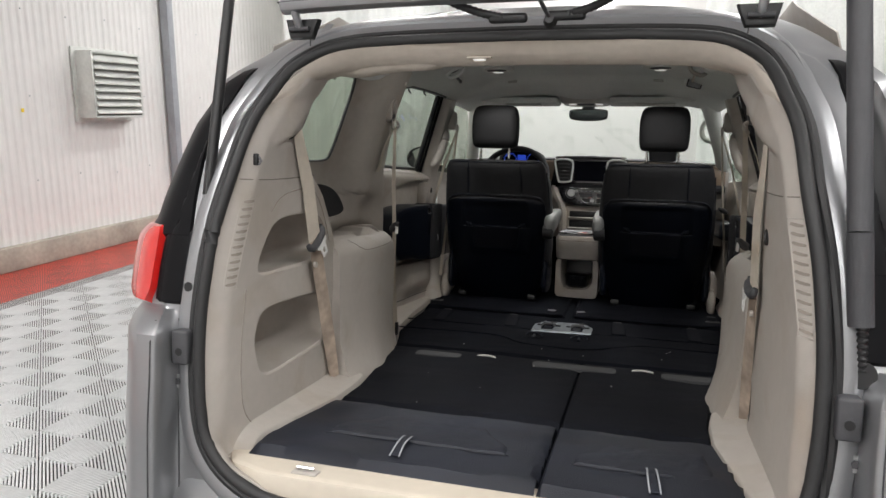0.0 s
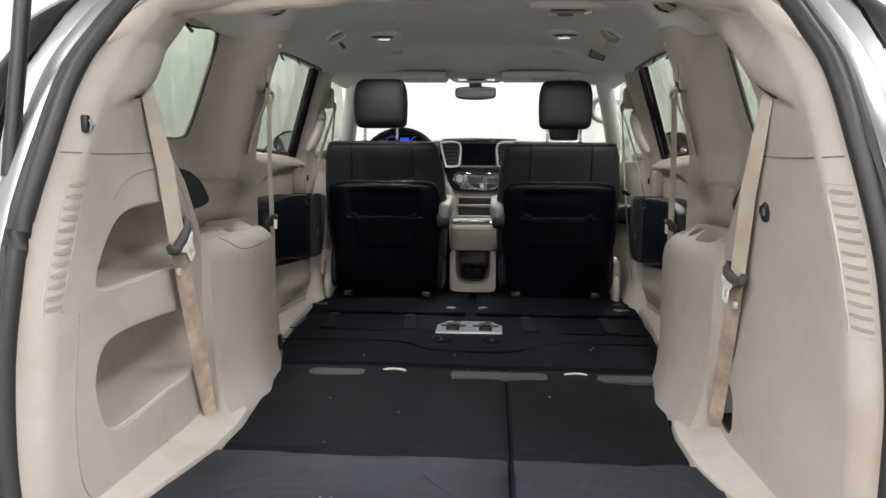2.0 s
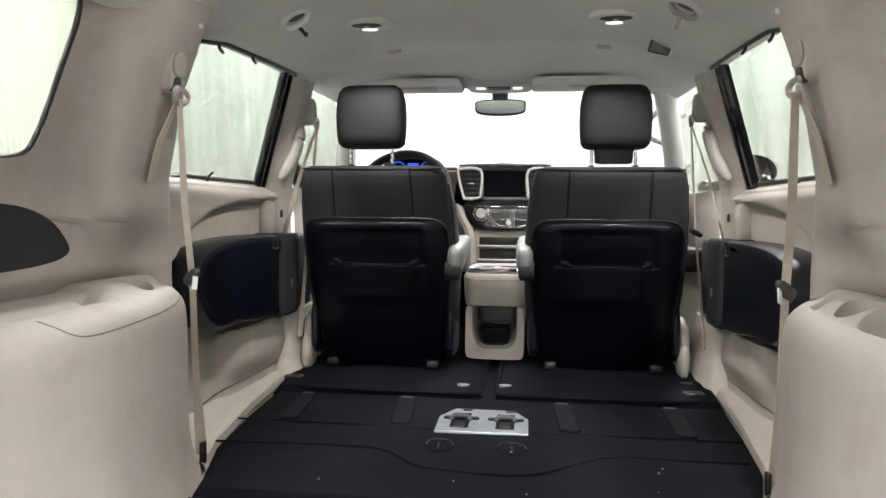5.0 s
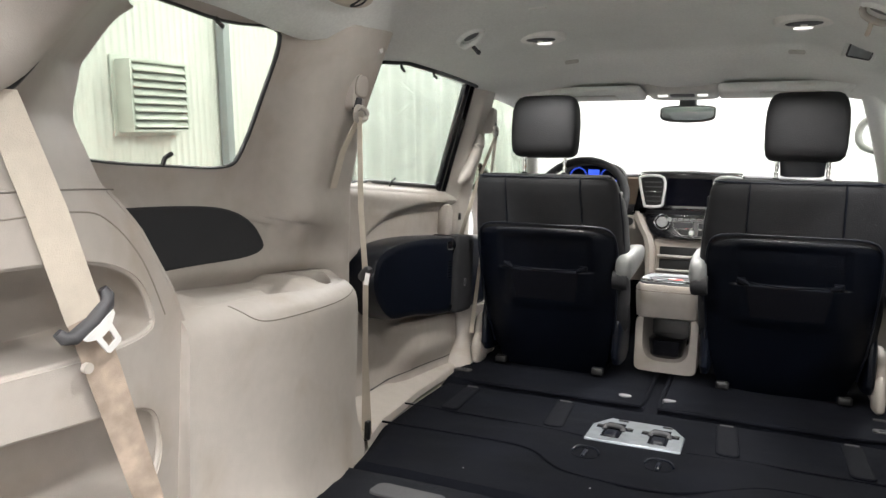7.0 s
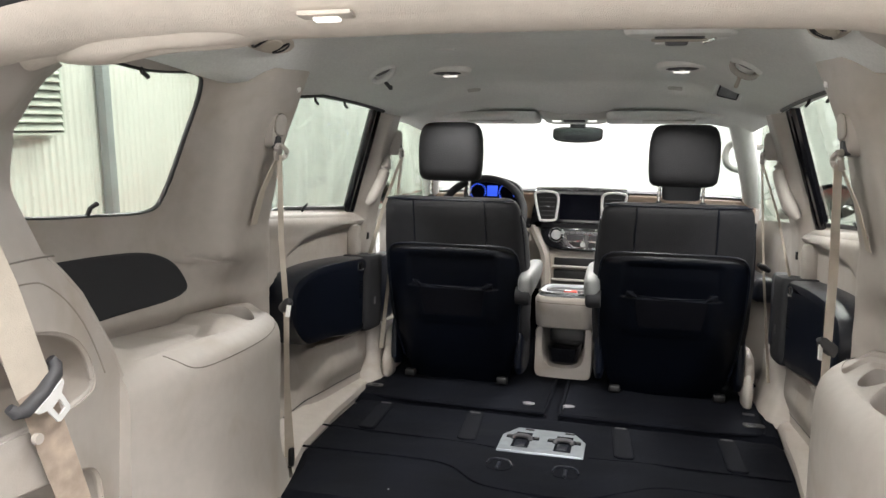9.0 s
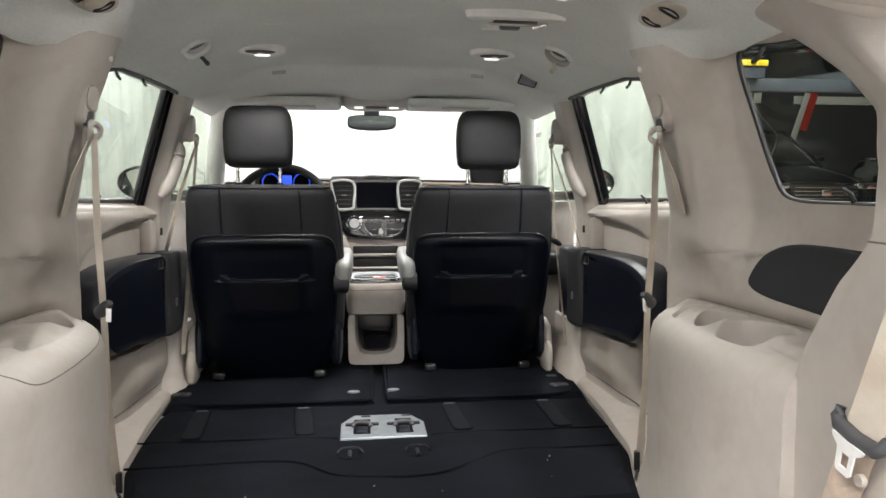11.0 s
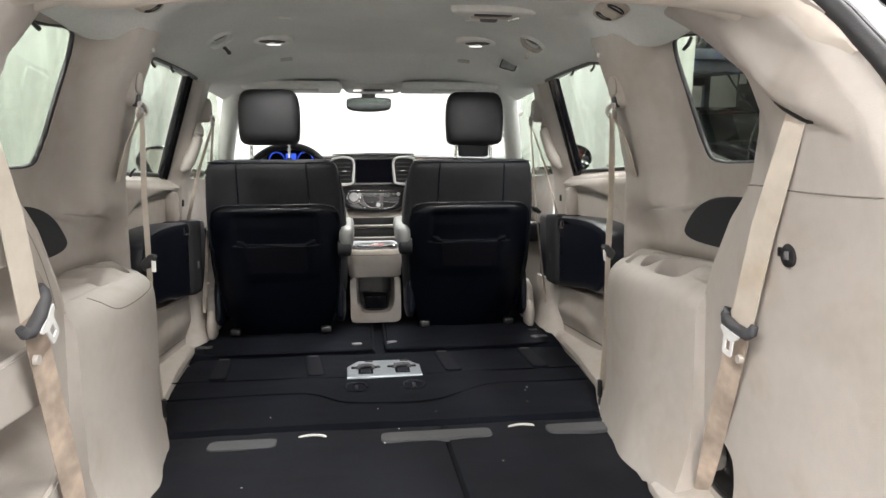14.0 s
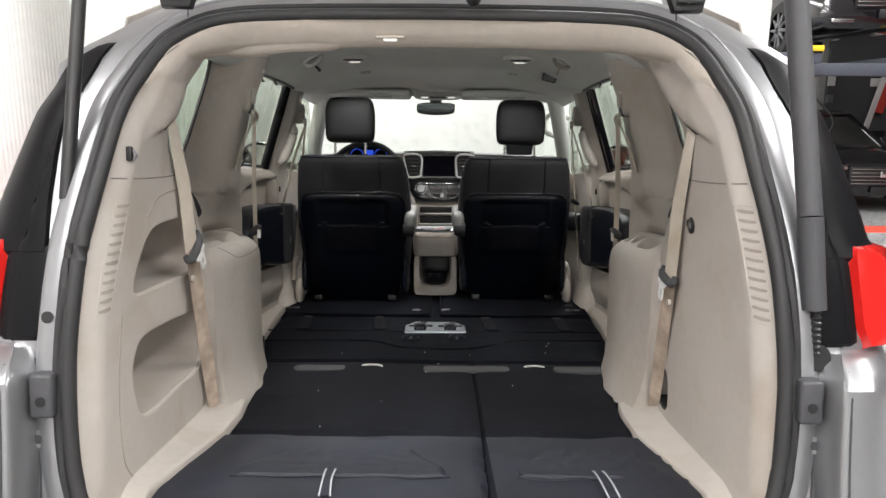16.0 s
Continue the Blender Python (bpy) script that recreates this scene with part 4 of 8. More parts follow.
# striker plate
sp = thing("striker_plate", (0, 3.80, FZ), "grey metal seat striker plate with two dark latches", "latch plate")
bm = plate(bmesh.new(), [(-0.132, 3.70), (0.128, 3.705), (0.128, 3.84), (0.085, 3.925), (-0.095, 3.925), (-0.135, 3.84)], FZ - 0.005, FZ + 0.006, 0.003)
part("plate", bm, PLATE, sp)
for x in (-0.068, 0.062):
    cross = [(-0.026, -0.075), (0.026, -0.075), (0.026, 0.0), (0.052, 0.004), (0.052, 0.030), (0.026, 0.034), (0.026, 0.066), (-0.026, 0.066), (-0.026, 0.034), (-0.052, 0.030), (-0.052, 0.004), (-0.026, 0.0)]
    bm = plate(bmesh.new(), [(x + a, 3.808 + b) for a, b in cross], FZ, FZ + 0.0075, 0.001)
    part("well", bm, CARPET, sp, "black cross-shaped latch well")
    bm = bmesh.new()
    tube(bm, [tuple(p) for p in spline([(x - 0.026, 3.800, FZ + 0.006), (x - 0.024, 3.81, FZ + 0.014), (x, 3.812, FZ + 0.017), (x + 0.024, 3.81, FZ + 0.014), (x + 0.026, 3.800, FZ + 0.006)], 4)], 0.007, 8)
    part("striker", bm, DARKGREY, sp, "dark striker bar")
    part("tongue_block", box((x, 3.765, FZ + 0.006), (0.034, 0.060, 0.010), 0.004, 3), SHELL, sp, "black latch block")
    for s in (-0.043, 0.043):
        bm = bmesh.new()
        tube(bm, [(x + s, 3.826, FZ + 0.004), (x + s, 3.826, FZ + 0.010)], [0.010, 0.008], 10)
        part("bolt", bm, BLACK, sp, "black bolt head")
    part("top_tab", box((x + 0.012, 3.905, FZ + 0.007), (0.030, 0.008, 0.006), 0.002), BLACK, sp, "small black tab")
for x in (-0.100, 0.088):
    t = thing("floor_ring", (x, 3.56, FZ), "small dark lashing ring in the carpet", "ring", "floor rings")
    part("cup", plate(bmesh.new(), [(x + a, 3.562 + b) for a, b in squircle_ring(0.034, 0.026)], FZ, FZ + 0.003, 0.001), CARPET, t, "black plastic cup")
    bm = bmesh.new()
    tube(bm, [tuple(p) for p in spline([(x - 0.036, 3.575, FZ + 0.004), (x - 0.022, 3.592, FZ + 0.013), (x + 0.022, 3.592, FZ + 0.013), (x + 0.036, 3.575, FZ + 0.004)], 4)], 0.003, 8)
    part("ring", bm, SHELL, t, "black ring")
    part("bar", box((x, 3.562, FZ + 0.007), (0.011, 0.05, 0.007), 0.003), SHELL, t)
for x, y in ((-0.716, 4.215), (0.673, 4.20)):
    t = thing("lid_latch", (x, y, FZ), "small black latch recess at the edge of a bin lid", "latch", "lid latches")
    s = 1 if x > 0 else -1
    part("recess", plate(bmesh.new(), round_poly(x - 0.035, x + 0.035, y - 0.02, y + 0.022, 0.012), FZ, floor_z(y) + 0.0125, 0.003), BLACK, t)
    part("tab", box((x - s * 0.006, y - 0.006, floor_z(y) + 0.013), (0.026, 0.010, 0.006), 0.002), PATCH, t, "grey tab")
    part("label", plate(bmesh.new(), round_poly(x - 0.02, x + 0.02, y + 0.105, y + 0.125, 0.006), FZ, floor_z(y + 0.115) + 0.0098, 0.001), PATCH, t, "grey cloth tab")
for x, y in ((-0.10, 4.19), (0.045, 4.20)):
    bm = plate(bmesh.new(), [(x + 0.022 * math.cos(a), y + 0.016 * math.sin(a)) for a in np.linspace(0, 2 * math.pi, 16, endpoint=False)], FZ, floor_z(y) + 0.012, 0.001)
    tagged(part("lid_stud", bm, GREYP), "round grey stud on the bin lid", "stud", "lid studs")

# ---------------- headliner ----------------
CEIL = [(2.30, 1.584), (2.33, 1.557), (2.37, 1.549), (2.41, 1.578), (2.46, 1.625), (2.60, 1.690), (2.8, 1.728), (3.1, 1.765), (3.5, 1.79), (3.87, 1.802), (4.10, 1.803), (4.15, 1.801), (4.18, 1.790), (4.21, 1.778), (4.26, 1.768), (4.38, 1.757), (4.50, 1.748), (4.62, 1.735)]
CEIL_S = spline([(a, b) for a, b in CEIL], 6)


def ceil_z(x, y):
    z = float(np.interp(y, [p[0] for p in CEIL_S], [p[1] for p in CEIL_S]))
    k = lerp_table([(2.3, 0.07), (2.45, 0.09), (2.6, 0.085), (2.8, 0.095), (3.0, 0.115), (3.2, 0.135), (3.4, 0.125), (3.6, 0.08), (4.2, 0.06), (4.62, 0.05)], y)
    t = min(1.05, max(0.0, (abs(x) - 0.30) / 0.35))
    z -= 0.026 * math.exp(-(x / 0.13) ** 4) * smooth(4.18, 4.42, y)
    z -= 0.030 * smooth(0.40, 0.56, abs(x)) * smooth(3.35, 3.62, y) * (1 - smooth(4.12, 4.34, y))
    return z - k * t ** (1.5 + 0.9 * smooth(2.75, 3.05, y) * (1 - smooth(3.42, 3.6, y)))


def half_roof(y):
    return lerp_table([(2.3, 0.505), (2.42, 0.56), (2.6, 0.700), (2.8, 0.712), (2.95, 0.714), (3.1, 0.716), (3.35, 0.722), (3.45, 0.73), (4.3, 0.735), (4.62, 0.68)], y)


def roof_rows(y0, y1, n, drop=0.0):
    rows = []
    for j in range(n + 1):
        y = y0 + (y1 - y0) * j / n
        w = half_roof(y)
        rows.append([(w * (i / 24 - 1), y, ceil_z(w * (i / 24 - 1), y) + drop) for i in range(49)])
    return rows


head = part("headliner", loft(bmesh.new(), roof_rows(2.395, 4.62, 90), False, False), CLOTH)
setting(head, "grey cloth headliner of the van", "ceiling")
rows = roof_rows(2.295, 2.40, 10)
setting(part("rear_header", loft(bmesh.new(), rows, False, False), HEADER), "beige cloth strip over the tailgate opening", "trim")

# moulded arch that joins the header and the side trims inside the seal
rings = []
for d, dy in ((-0.006, -0.003), (0.004, 0.004), (0.012, 0.018), (0.018, 0.04), (0.0185, 0.065), (0.017, 0.085), (0.010, 0.10)):
    ring = []
    for p, q, e in zip(opening(0.0), opening(-d if d else 0.001), opening(-d - 0.024 * smooth(0.0, 0.06, dy))):
        if p[2] > 1.43:
            k = smooth(1.50, 1.582, p[2])
            low = 0.010 * (1 - smooth(1.43, 1.475, p[2])) * smooth(0.0, 0.02, dy)
            x = q[0] + (e[0] - q[0]) * k
            ring.append((x + (low if x > 0 else -low), p[1] + dy, q[2] + (e[2] - q[2]) * k))
    rings.append(ring)
setting(part("header_arch", loft(bmesh.new(), rings, False, False), HEADER), "beige moulded arch inside the tailgate seal", "trim")

# roof skin above
rows = []
for y, z, w, fall in ((2.45, 1.690, 0.62, 0.05), (2.6, 1.740, 0.68, 0.08), (2.8, 1.780, 0.73, 0.10), (3.2, 1.835, 0.76, 0.13), (3.6, 1.868, 0.77, 0.13), (3.9, 1.880, 0.77, 0.12), (4.2, 1.880, 0.76, 0.11), (4.4, 1.858, 0.75, 0.10), (4.62, 1.830, 0.73, 0.10)):
    rows.append([(w * (i / 12 - 1), y, z - fall * abs(i / 12 - 1) ** 3) for i in range(25)])
bm = loft(bmesh.new(), rows, False, False)
bmesh.ops.solidify(bm, geom=bm.faces[:], thickness=0.01)
part("roof", bm, SILVER, van, "silver painted roof")


def ceiling_light(x, y):
    z = ceil_z(x, y)
    t = thing("dome_light", (x, y, z), "white oval ceiling light with air vent, switched on", "light", "ceiling lights")

    def down(a, b, h):
        return (x + a, y + b, z - h)
    part("bezel", plate(bmesh.new(), squircle_ring(0.076, 0.055, 32), -0.004, 0.014, 0.010, down), BEZEL, t)
    part("vent", plate(bmesh.new(), [(a, b - 0.014) for a, b in squircle_ring(0.046, 0.024, 24)], 0.010, 0.0158, 0.002, down), DARKGREY, t, "dark oval air vent")
    for k in (-1, 0, 1):
        part("vent_fin", box((x, y - 0.014 + k * 0.011, z - 0.017), (0.07 - 0.02 * abs(k), 0.003, 0.004), 0.001), GREYP, t)
    part("vent_knob", box((x, y - 0.014, z - 0.018), (0.018, 0.016, 0.006), 0.003), BEZEL, t, "white vent knob")
    part("lens", plate(bmesh.new(), [(a, b + 0.030) for a, b in squircle_ring(0.024, 0.011, 16)], 0.008, 0.0178, 0.002, down), LED, t, "lit white lens")


ceiling_light(-0.366, 3.87)
ceiling_light(0.356, 3.865)
dl = thing("dome_light", (-0.08, 2.37, 1.555), "small lit white lamp in the rear header", "light", "ceiling lights")
part("bezel", box((-0.092, 2.332, 1.5555), (0.062, 0.026, 0.006), 0.003), HEADER, dl)
part("lens", box((-0.092, 2.332, 1.5515), (0.030, 0.012, 0.006), 0.003), LED, dl, "lit white lens")
for x, y in ((-0.385, 3.16), (0.378, 3.17)):
    t = thing("spot_lamp", (x, y, ceil_z(x, y)), "tiny lit white spot lamp in the headliner", "light", "ceiling spots")
    part("rim", plate(bmesh.new(), squircle_ring(0.020, 0.014, 18), -0.004, 0.003, 0.002, lambda a, b, h, x=x, y=y: (x + a, y + b, ceil_z(x + a, y + b) - h)), BEZEL, t)
    part("lens", plate(bmesh.new(), squircle_ring(0.014, 0.009, 16), 0.0, 0.0055, 0.002, lambda a, b, h, x=x, y=y: (x + a, y + b, ceil_z(x + a, y + b) - h)), LED, t, "lit white lens")
for x, y in ((-0.385, 3.16), (0.378, 3.17)):
    area_lamp("spot_light", V @ pose(x, y, ceil_z(x, y) - 0.02), 0.03, 0.02, 0.7, (1.0, 0.97, 0.92)).data.spread = radians(165)
for x, y in ((-0.366, 3.83), (0.356, 3.825)):
    area_lamp("dome_lamp", V @ pose(x, y + 0.07, ceil_z(x, y) - 0.03), 0.05, 0.03, 2.8, (1.0, 0.96, 0.9))
for x in (-0.075, 0.065):
    area_lamp("reading_lamp", V @ pose(x, 4.50, 1.70), 0.04, 0.02, 1.6, (1.0, 0.96, 0.9))
area_lamp("dome_lamp", V @ pose(-0.092, 2.332, 1.542), 0.05, 0.03, 2.4, (1.0, 0.96, 0.9))

# ---------------- sliding doors, pillars, front doors ----------------


def glass_x(z):
    return 0.865 - 0.335 * (z - 1.32)


def swoosh(y):
    """Height of the swept lower edge of the band under the door window."""
    return float(np.interp(y, [3.40, 3.55, 3.62, 3.75, 3.95, 4.17, 4.30], [1.02, 1.10, 1.165, 1.222, 1.254, 1.268, 1.27]))


def door_x(y, z):
    """Half-width of the inside of a sliding door: ledge, swept band, lower body with bottle pocket."""
    if z >= 1.325:
        return glass_x(z) - 0.008
    x = lerp_table([(0.56, 0.80), (0.65, 0.815), (0.9, 0.832), (1.15, 0.836), (1.24, 0.834), (1.275, 0.826), (1.30, 0.832), (1.325, 0.862)], z)
    x -= 0.026 * smooth(swoosh(y) - 0.010, swoosh(y) + 0.014, z) * (1 - smooth(1.285, 1.315, z))
    pocket = smooth(3.76, 3.93, y) * (1 - smooth(4.24, 4.34, y)) * (1 - smooth(0.846, 0.858, z))
    x -= 0.050 * pocket * (0.35 + 0.65 * smooth(0.66, 0.76, z))
    return x


DWIN = [(float(p[0]), float(p[1])) for p in spline([(3.36, 1.325), (3.7, 1.328), (4.10, 1.332), (4.20, 1.338), (4.205, 1.40), (4.165, 1.58), (4.14, 1.70), (4.10, 1.725), (3.9, 1.715), (3.6, 1.695), (3.38, 1.675)], 4, True)]
for side in (-1, 1):
    bm = panel(bmesh.new(), lambda z: (3.30, 4.30), 0.57, 1.76, 64, 150, door_x, side, [DWIN])
    d = setting(part("door_" + ("1" if side < 0 else "2"), bm, BEIGE), "beige inner panel of a closed sliding door", "door")
    bm = bmesh.new()
    tube(bm, [(side * 0.692, y, ceil_z(0.692, y) - 0.003) for y in np.linspace(3.46, 4.16, 24)], 0.007, 8)
    part("top_rail", bm, BLACK, d, "black rail over the window")
    bm = bmesh.new()
    for y in (3.56, 3.78):
        tube(bm, [(side * 0.690, y, ceil_z(0.69, y) - 0.006), (side * 0.686, y, ceil_z(0.69, y) - 0.020), (side * 0.684, y + 0.014, ceil_z(0.69, y) - 0.026)], 0.0045, 6)
    part("clip", bm, BLACK, d, "black sunshade clip")
    bm = rim(bmesh.new(), DWIN, door_x, side, 0.008, lift=-0.004)
    part("window_frame", bm, BLACK, d, "black window seal")
    bm = bmesh.new()
    for k, dy in enumerate((0.0, 0.035, 0.06)):
        tube(bm, [(side * (glass_x(z) - 0.012 - 0.004 * k), 4.222 - 0.17 * (z - 1.34) + dy - 0.02, z) for z in np.linspace(1.32, 1.745, 8)], 0.016, 8)
    part("pillar_strip", bm, GLOSS, d, "black strips along the front edge of the window")
    bm = plate(bmesh.new(), offset_poly(DWIN, -0.035), 0, 0.004, 0.001, lambda a, b, h: (side * (glass_x(b) + 0.012 + h), a, b))
    pane = part("pane", bm, DOORGLASS, d)
    pane.visible_shadow = False
    # ledge under the glass
    bm = bmesh.new()
    tube(bm, [(side * 0.835, y, 1.292) for y in np.linspace(3.38, 4.22, 6)], 0.026, 12, flat=0.9)
    part("ledge", bm, BEIGE, d)
    bm = bmesh.new()
    tube(bm, [(side * 0.842, 3.80, 1.318), (side * 0.835, 3.802, 1.335), (side * 0.828, 3.812, 1.345)], 0.004, 6)
    part("shade_hook", bm, BLACK, d, "black sunshade hook")
    # pull grip and black armrest panel
    rings = [[(side * px, py, z) for px, py in squircle(0.812, 4.195, a, b, 3.5, 20)] for z, a, b in ((1.145, 0.020, 0.018), (1.16, 0.026, 0.024), (1.24, 0.026, 0.024), (1.262, 0.022, 0.020), (1.27, 0.010, 0.010))]
    part("pull_grip", loft(bmesh.new(), rings), BEIGE, d, "beige upright pull grip")
    blk = [(float(a), float(b)) for a, b in spline([(3.530, 1.03), (3.540, 1.075), (3.575, 1.112), (3.68, 1.138), (3.86, 1.150), (4.09, 1.150), (4.122, 1.146), (4.126, 1.12), (4.126, 0.90), (4.122, 0.870), (4.09, 0.866), (3.98, 0.872), (3.85, 0.888), (3.74, 0.892), (3.655, 0.898), (3.595, 0.93), (3.55, 0.975)], 4, True)]
    bm = plate(bmesh.new(), blk, 0.0, 0.108, 0.020, lambda a, b, h: (side * (0.842 - h), a, b))
    ap = part("armrest_panel", bm, SHELL, d, "black padded armrest panel")
    part("latch_recess", box((side * 0.7345, 4.075, 1.118), (0.006, 0.050, 0.032), 0.003), GLOSS, ap, "glossy black latch recess")
    # thin steel line added for the chrome-like highlight of the recess
    bm = bmesh.new()
    tube(bm, [(side * 0.7305, 4.054, 1.106), (side * 0.729, 4.075, 1.103), (side * 0.7305, 4.096, 1.106)], 0.0022, 6)
    part("recess_highlight", bm, STEEL, ap, "steel line for the highlight in the latch recess")
    for k in range(7):
        part("grille_slot", box((side * 0.734, 4.080, 1.000 + k * 0.010), (0.004, 0.034, 0.0035), 0.001), CARPET, ap, "fine dark slot")
    rings = [[(side * px, py, z) for px, py in squircle(0.792, 4.222, 0.070 * k, 0.088 * k, 5.0, 28)] for z, k in ((0.862, 0.90), (0.868, 0.97), (0.88, 1.0), (1.13, 1.0), (1.146, 0.975), (1.152, 0.92))]
    lc = part("latch_cover", loft(bmesh.new(), rings), PAD, d, "charcoal latch cover at the front of the door")
    bm = bmesh.new()
    tube(bm, [(side * 0.7215, 4.205 + a, 0.975 + b) for a, b in round_poly(-0.008, 0.008, -0.013, 0.013, 0.003, 2)], 0.0012, 5, True)
    part("lock_outline", bm, GREYP, lc, "small grey outlined slot")
    # rim of the bottle pocket
    bm = bmesh.new()
    tube(bm, [(side * (door_x(y, 0.84) + 0.002), y, 0.853 - 0.004 * smooth(3.9, 4.2, y)) for y in np.linspace(3.84, 4.27, 22)], [0.003] + [0.006] * 20 + [0.003], 8)
    part("pocket_rim", bm, BEIGE, d, "rounded rim of the bottle pocket")
    bm = bmesh.new()
    for k in range(-11, 12):
        hy = 0.078 * math.sqrt(1 - (k / 12) ** 2)
        ys_ = np.linspace(3.675 - hy, 3.675 + hy, 7)
        tube(bm, [(side * (door_x(y, 0.762 + 0.0066 * k) - 0.0015), y, 0.762 + 0.0066 * k) for y in ys_], 0.0026, 5)
    tube(bm, [(side * (door_x(3.675 + 0.083 * math.cos(a), 0.762 + 0.080 * math.sin(a)) - 0.001), 3.675 + 0.083 * math.cos(a), 0.762 + 0.080 * math.sin(a)) for a in np.linspace(0, 2 * math.pi, 30, endpoint=False)], 0.004, 6, True)
    part("speaker_grille", bm, BEIGE, d, "oval beige ribbed speaker grille")
    # sill under the door
    rows = []
    for g, z in ((-0.02, 0.600), (0.0, 0.622), (0.12, 0.632), (0.45, 0.638), (0.72, 0.648), (0.82, 0.662), (0.90, 0.668), (1.0, 0.664), (1.1, 0.62)):
        rows.append([(side * (edge(y) + (0.835 - edge(y)) * g), y, z + 0.010 * smooth(3.6, 3.95, y)) for y in np.linspace(3.36, 4.9, 40)])
    setting(part("door_sill", loft(bmesh.new(), rows, False, False), BEIGE), "beige door sill moulding beside the carpet", "sill")
    bm = bmesh.new()
    tube(bm, [(side * (door_x(y, z) - 0.001), y, z) for y, z in [(float(a), float(b)) for a, b in spline([(3.40, 0.645), (3.6, 0.657), (3.80, 0.676), (3.93, 0.686), (4.08, 0.684), (4.2, 0.680), (4.29, 0.680)], 4)]], 0.0042, 6)
    part("door_gap", bm, DARKGREY, d, "dark gap under the door")

    # pillar behind the front seat
    def b_x(y, z):
        x = lerp_table([(0.56, 0.79), (0.8, 0.79), (1.1, 0.80), (1.3, 0.79), (1.57, 0.71), (1.76, 0.645)], z)
        y0, y1 = b_span(z)
        return x + 0.045 * (1 - smooth(0.0, 0.22, (y - y0) / (y1 - y0))) + 0.05 * smooth(0.72, 1.0, (y - y0) / (y1 - y0))

    def b_span(z):
        return 4.235 - 0.17 * max(0, z - 1.34), lerp_table([(0.56, 4.62), (1.0, 4.58), (1.15, 4.47), (1.38, 4.42), (1.60, 4.37), (1.77, 4.31)], z)
    bm = panel(bmesh.new(), b_span, 0.58, 1.77, 26, 60, b_x, side)
    bp = setting(part("pillar_trim", bm, BEIGE), "beige pillar trim behind the front seat", "pillar")
    bm = bmesh.new()
    tube(bm, [(side * (b_x(4.29, z) + 0.004 - 0.020 * math.sin((z - 1.35) / 0.19 * math.pi) ** 0.6), 4.245 + 0.20 * (z - 1.35), z) for z in np.linspace(1.35, 1.54, 14)], [0.012, 0.020, 0.024, 0.025, 0.024, 0.023, 0.023, 0.023, 0.023, 0.024, 0.025, 0.024, 0.020, 0.012], 12)
    part("grab_handle", bm, BEIGE, bp, "beige grab handle")
    part("lock_switch", box((side * (b_x(4.30, 1.22) - 0.002), 4.292, 1.222), (0.008, 0.016, 0.028), 0.003), BLACK, bp, "small black switch")
    part("lower_cover", box((side * 0.80, 4.43, 1.0), (0.075, 0.24, 0.29), 0.02, 3), SHELL, bp, "black lower pillar cover")
    rings = [[(side * px, py, z) for px, py in squircle(0.79, 4.44, a, b, 3.2, 24)] for z, a, b in ((0.62, 0.085, 0.20), (0.66, 0.078, 0.19), (0.70, 0.058, 0.165), (0.76, 0.046, 0.15), (0.86, 0.042, 0.145))]
    part("foot_moulding", loft(bmesh.new(), rings), BEIGE, bp, "sculpted beige foot of the pillar")

    # front door and windscreen pillar
    def f_x(y, z):
        return lerp_table([(0.6, 0.80), (0.9, 0.83), (1.2, 0.83), (1.32, 0.86)], z) - 0.03 * smooth(5.0, 5.6, y)
    bm = panel(bmesh.new(), lambda z: (4.54, 5.75), 0.58, 1.33, 16, 20, f_x, side)
    fd = setting(part("door_" + ("3" if side < 0 else "4"), bm, BEIGE), "beige inner panel of the closed front door", "door")
    bm = plate(bmesh.new(), [(4.55, 1.30), (5.62, 1.30), (5.2, 1.55), (4.75, 1.755), (4.50, 1.755)], 0, 0.004, 0.001, lambda a, b, h: (side * (glass_x(b) + 0.012 + h), a, b))
    pane = part("pane", bm, GLASS, fd)
    pane.visible_shadow = False
    part("armrest", box((side * 0.775, 4.95, 1.05), (0.10, 0.5, 0.10), 0.03, 4), SHELL, fd, "black armrest")
    bm = bmesh.new()
    tube(bm, [tuple(p) for p in spline([(side * 0.610, 4.56, 1.745), (side * 0.675, 4.78, 1.63), (side * 0.745, 5.02, 1.48), (side * 0.79, 5.22, 1.36)], 6)], 0.044, 14)
    setting(part("windscreen_pillar", bm, CLOTH), "pale grey windscreen pillar trim", "pillar")
    if side > 0:
        bm = bmesh.new()
        tube(bm, [tuple(p) for p in spline([(0.735, 4.79, 1.635), (0.68, 4.86, 1.672), (0.637, 4.94, 1.660), (0.622, 4.97, 1.615), (0.640, 4.98, 1.570), (0.70, 4.99, 1.545), (0.765, 4.99, 1.50)], 5)], 0.014, 10)
        tagged(part("grab_handle", bm, LIGHTGREY), "pale grab handle on the windscreen pillar", "handle")
    mx, my = (1.105, 5.15) if side < 0 else (1.10, 5.15)
    t = thing("wing_mirror", (side * mx, my, 1.40), "black outside mirror housing", "mirror")
    rings = [[(side * mx + a, my + dy, 1.428 + b) for a, b in squircle_ring(0.112 * k, 0.080 * k, 28)] for dy, k in ((-0.045, 0.88), (-0.050, 0.96), (-0.040, 1.0), (0.0, 0.97), (0.045, 0.80), (0.075, 0.5), (0.085, 0.15))]
    part("housing", loft(bmesh.new(), rings), GLOSS, t)
    m = Matrix.Translation((side * mx, my - 0.045, 1.428)) @ Matrix.Rotation(radians(side * 16), 4, "Z") @ Matrix.Rotation(radians(7), 4, "X")
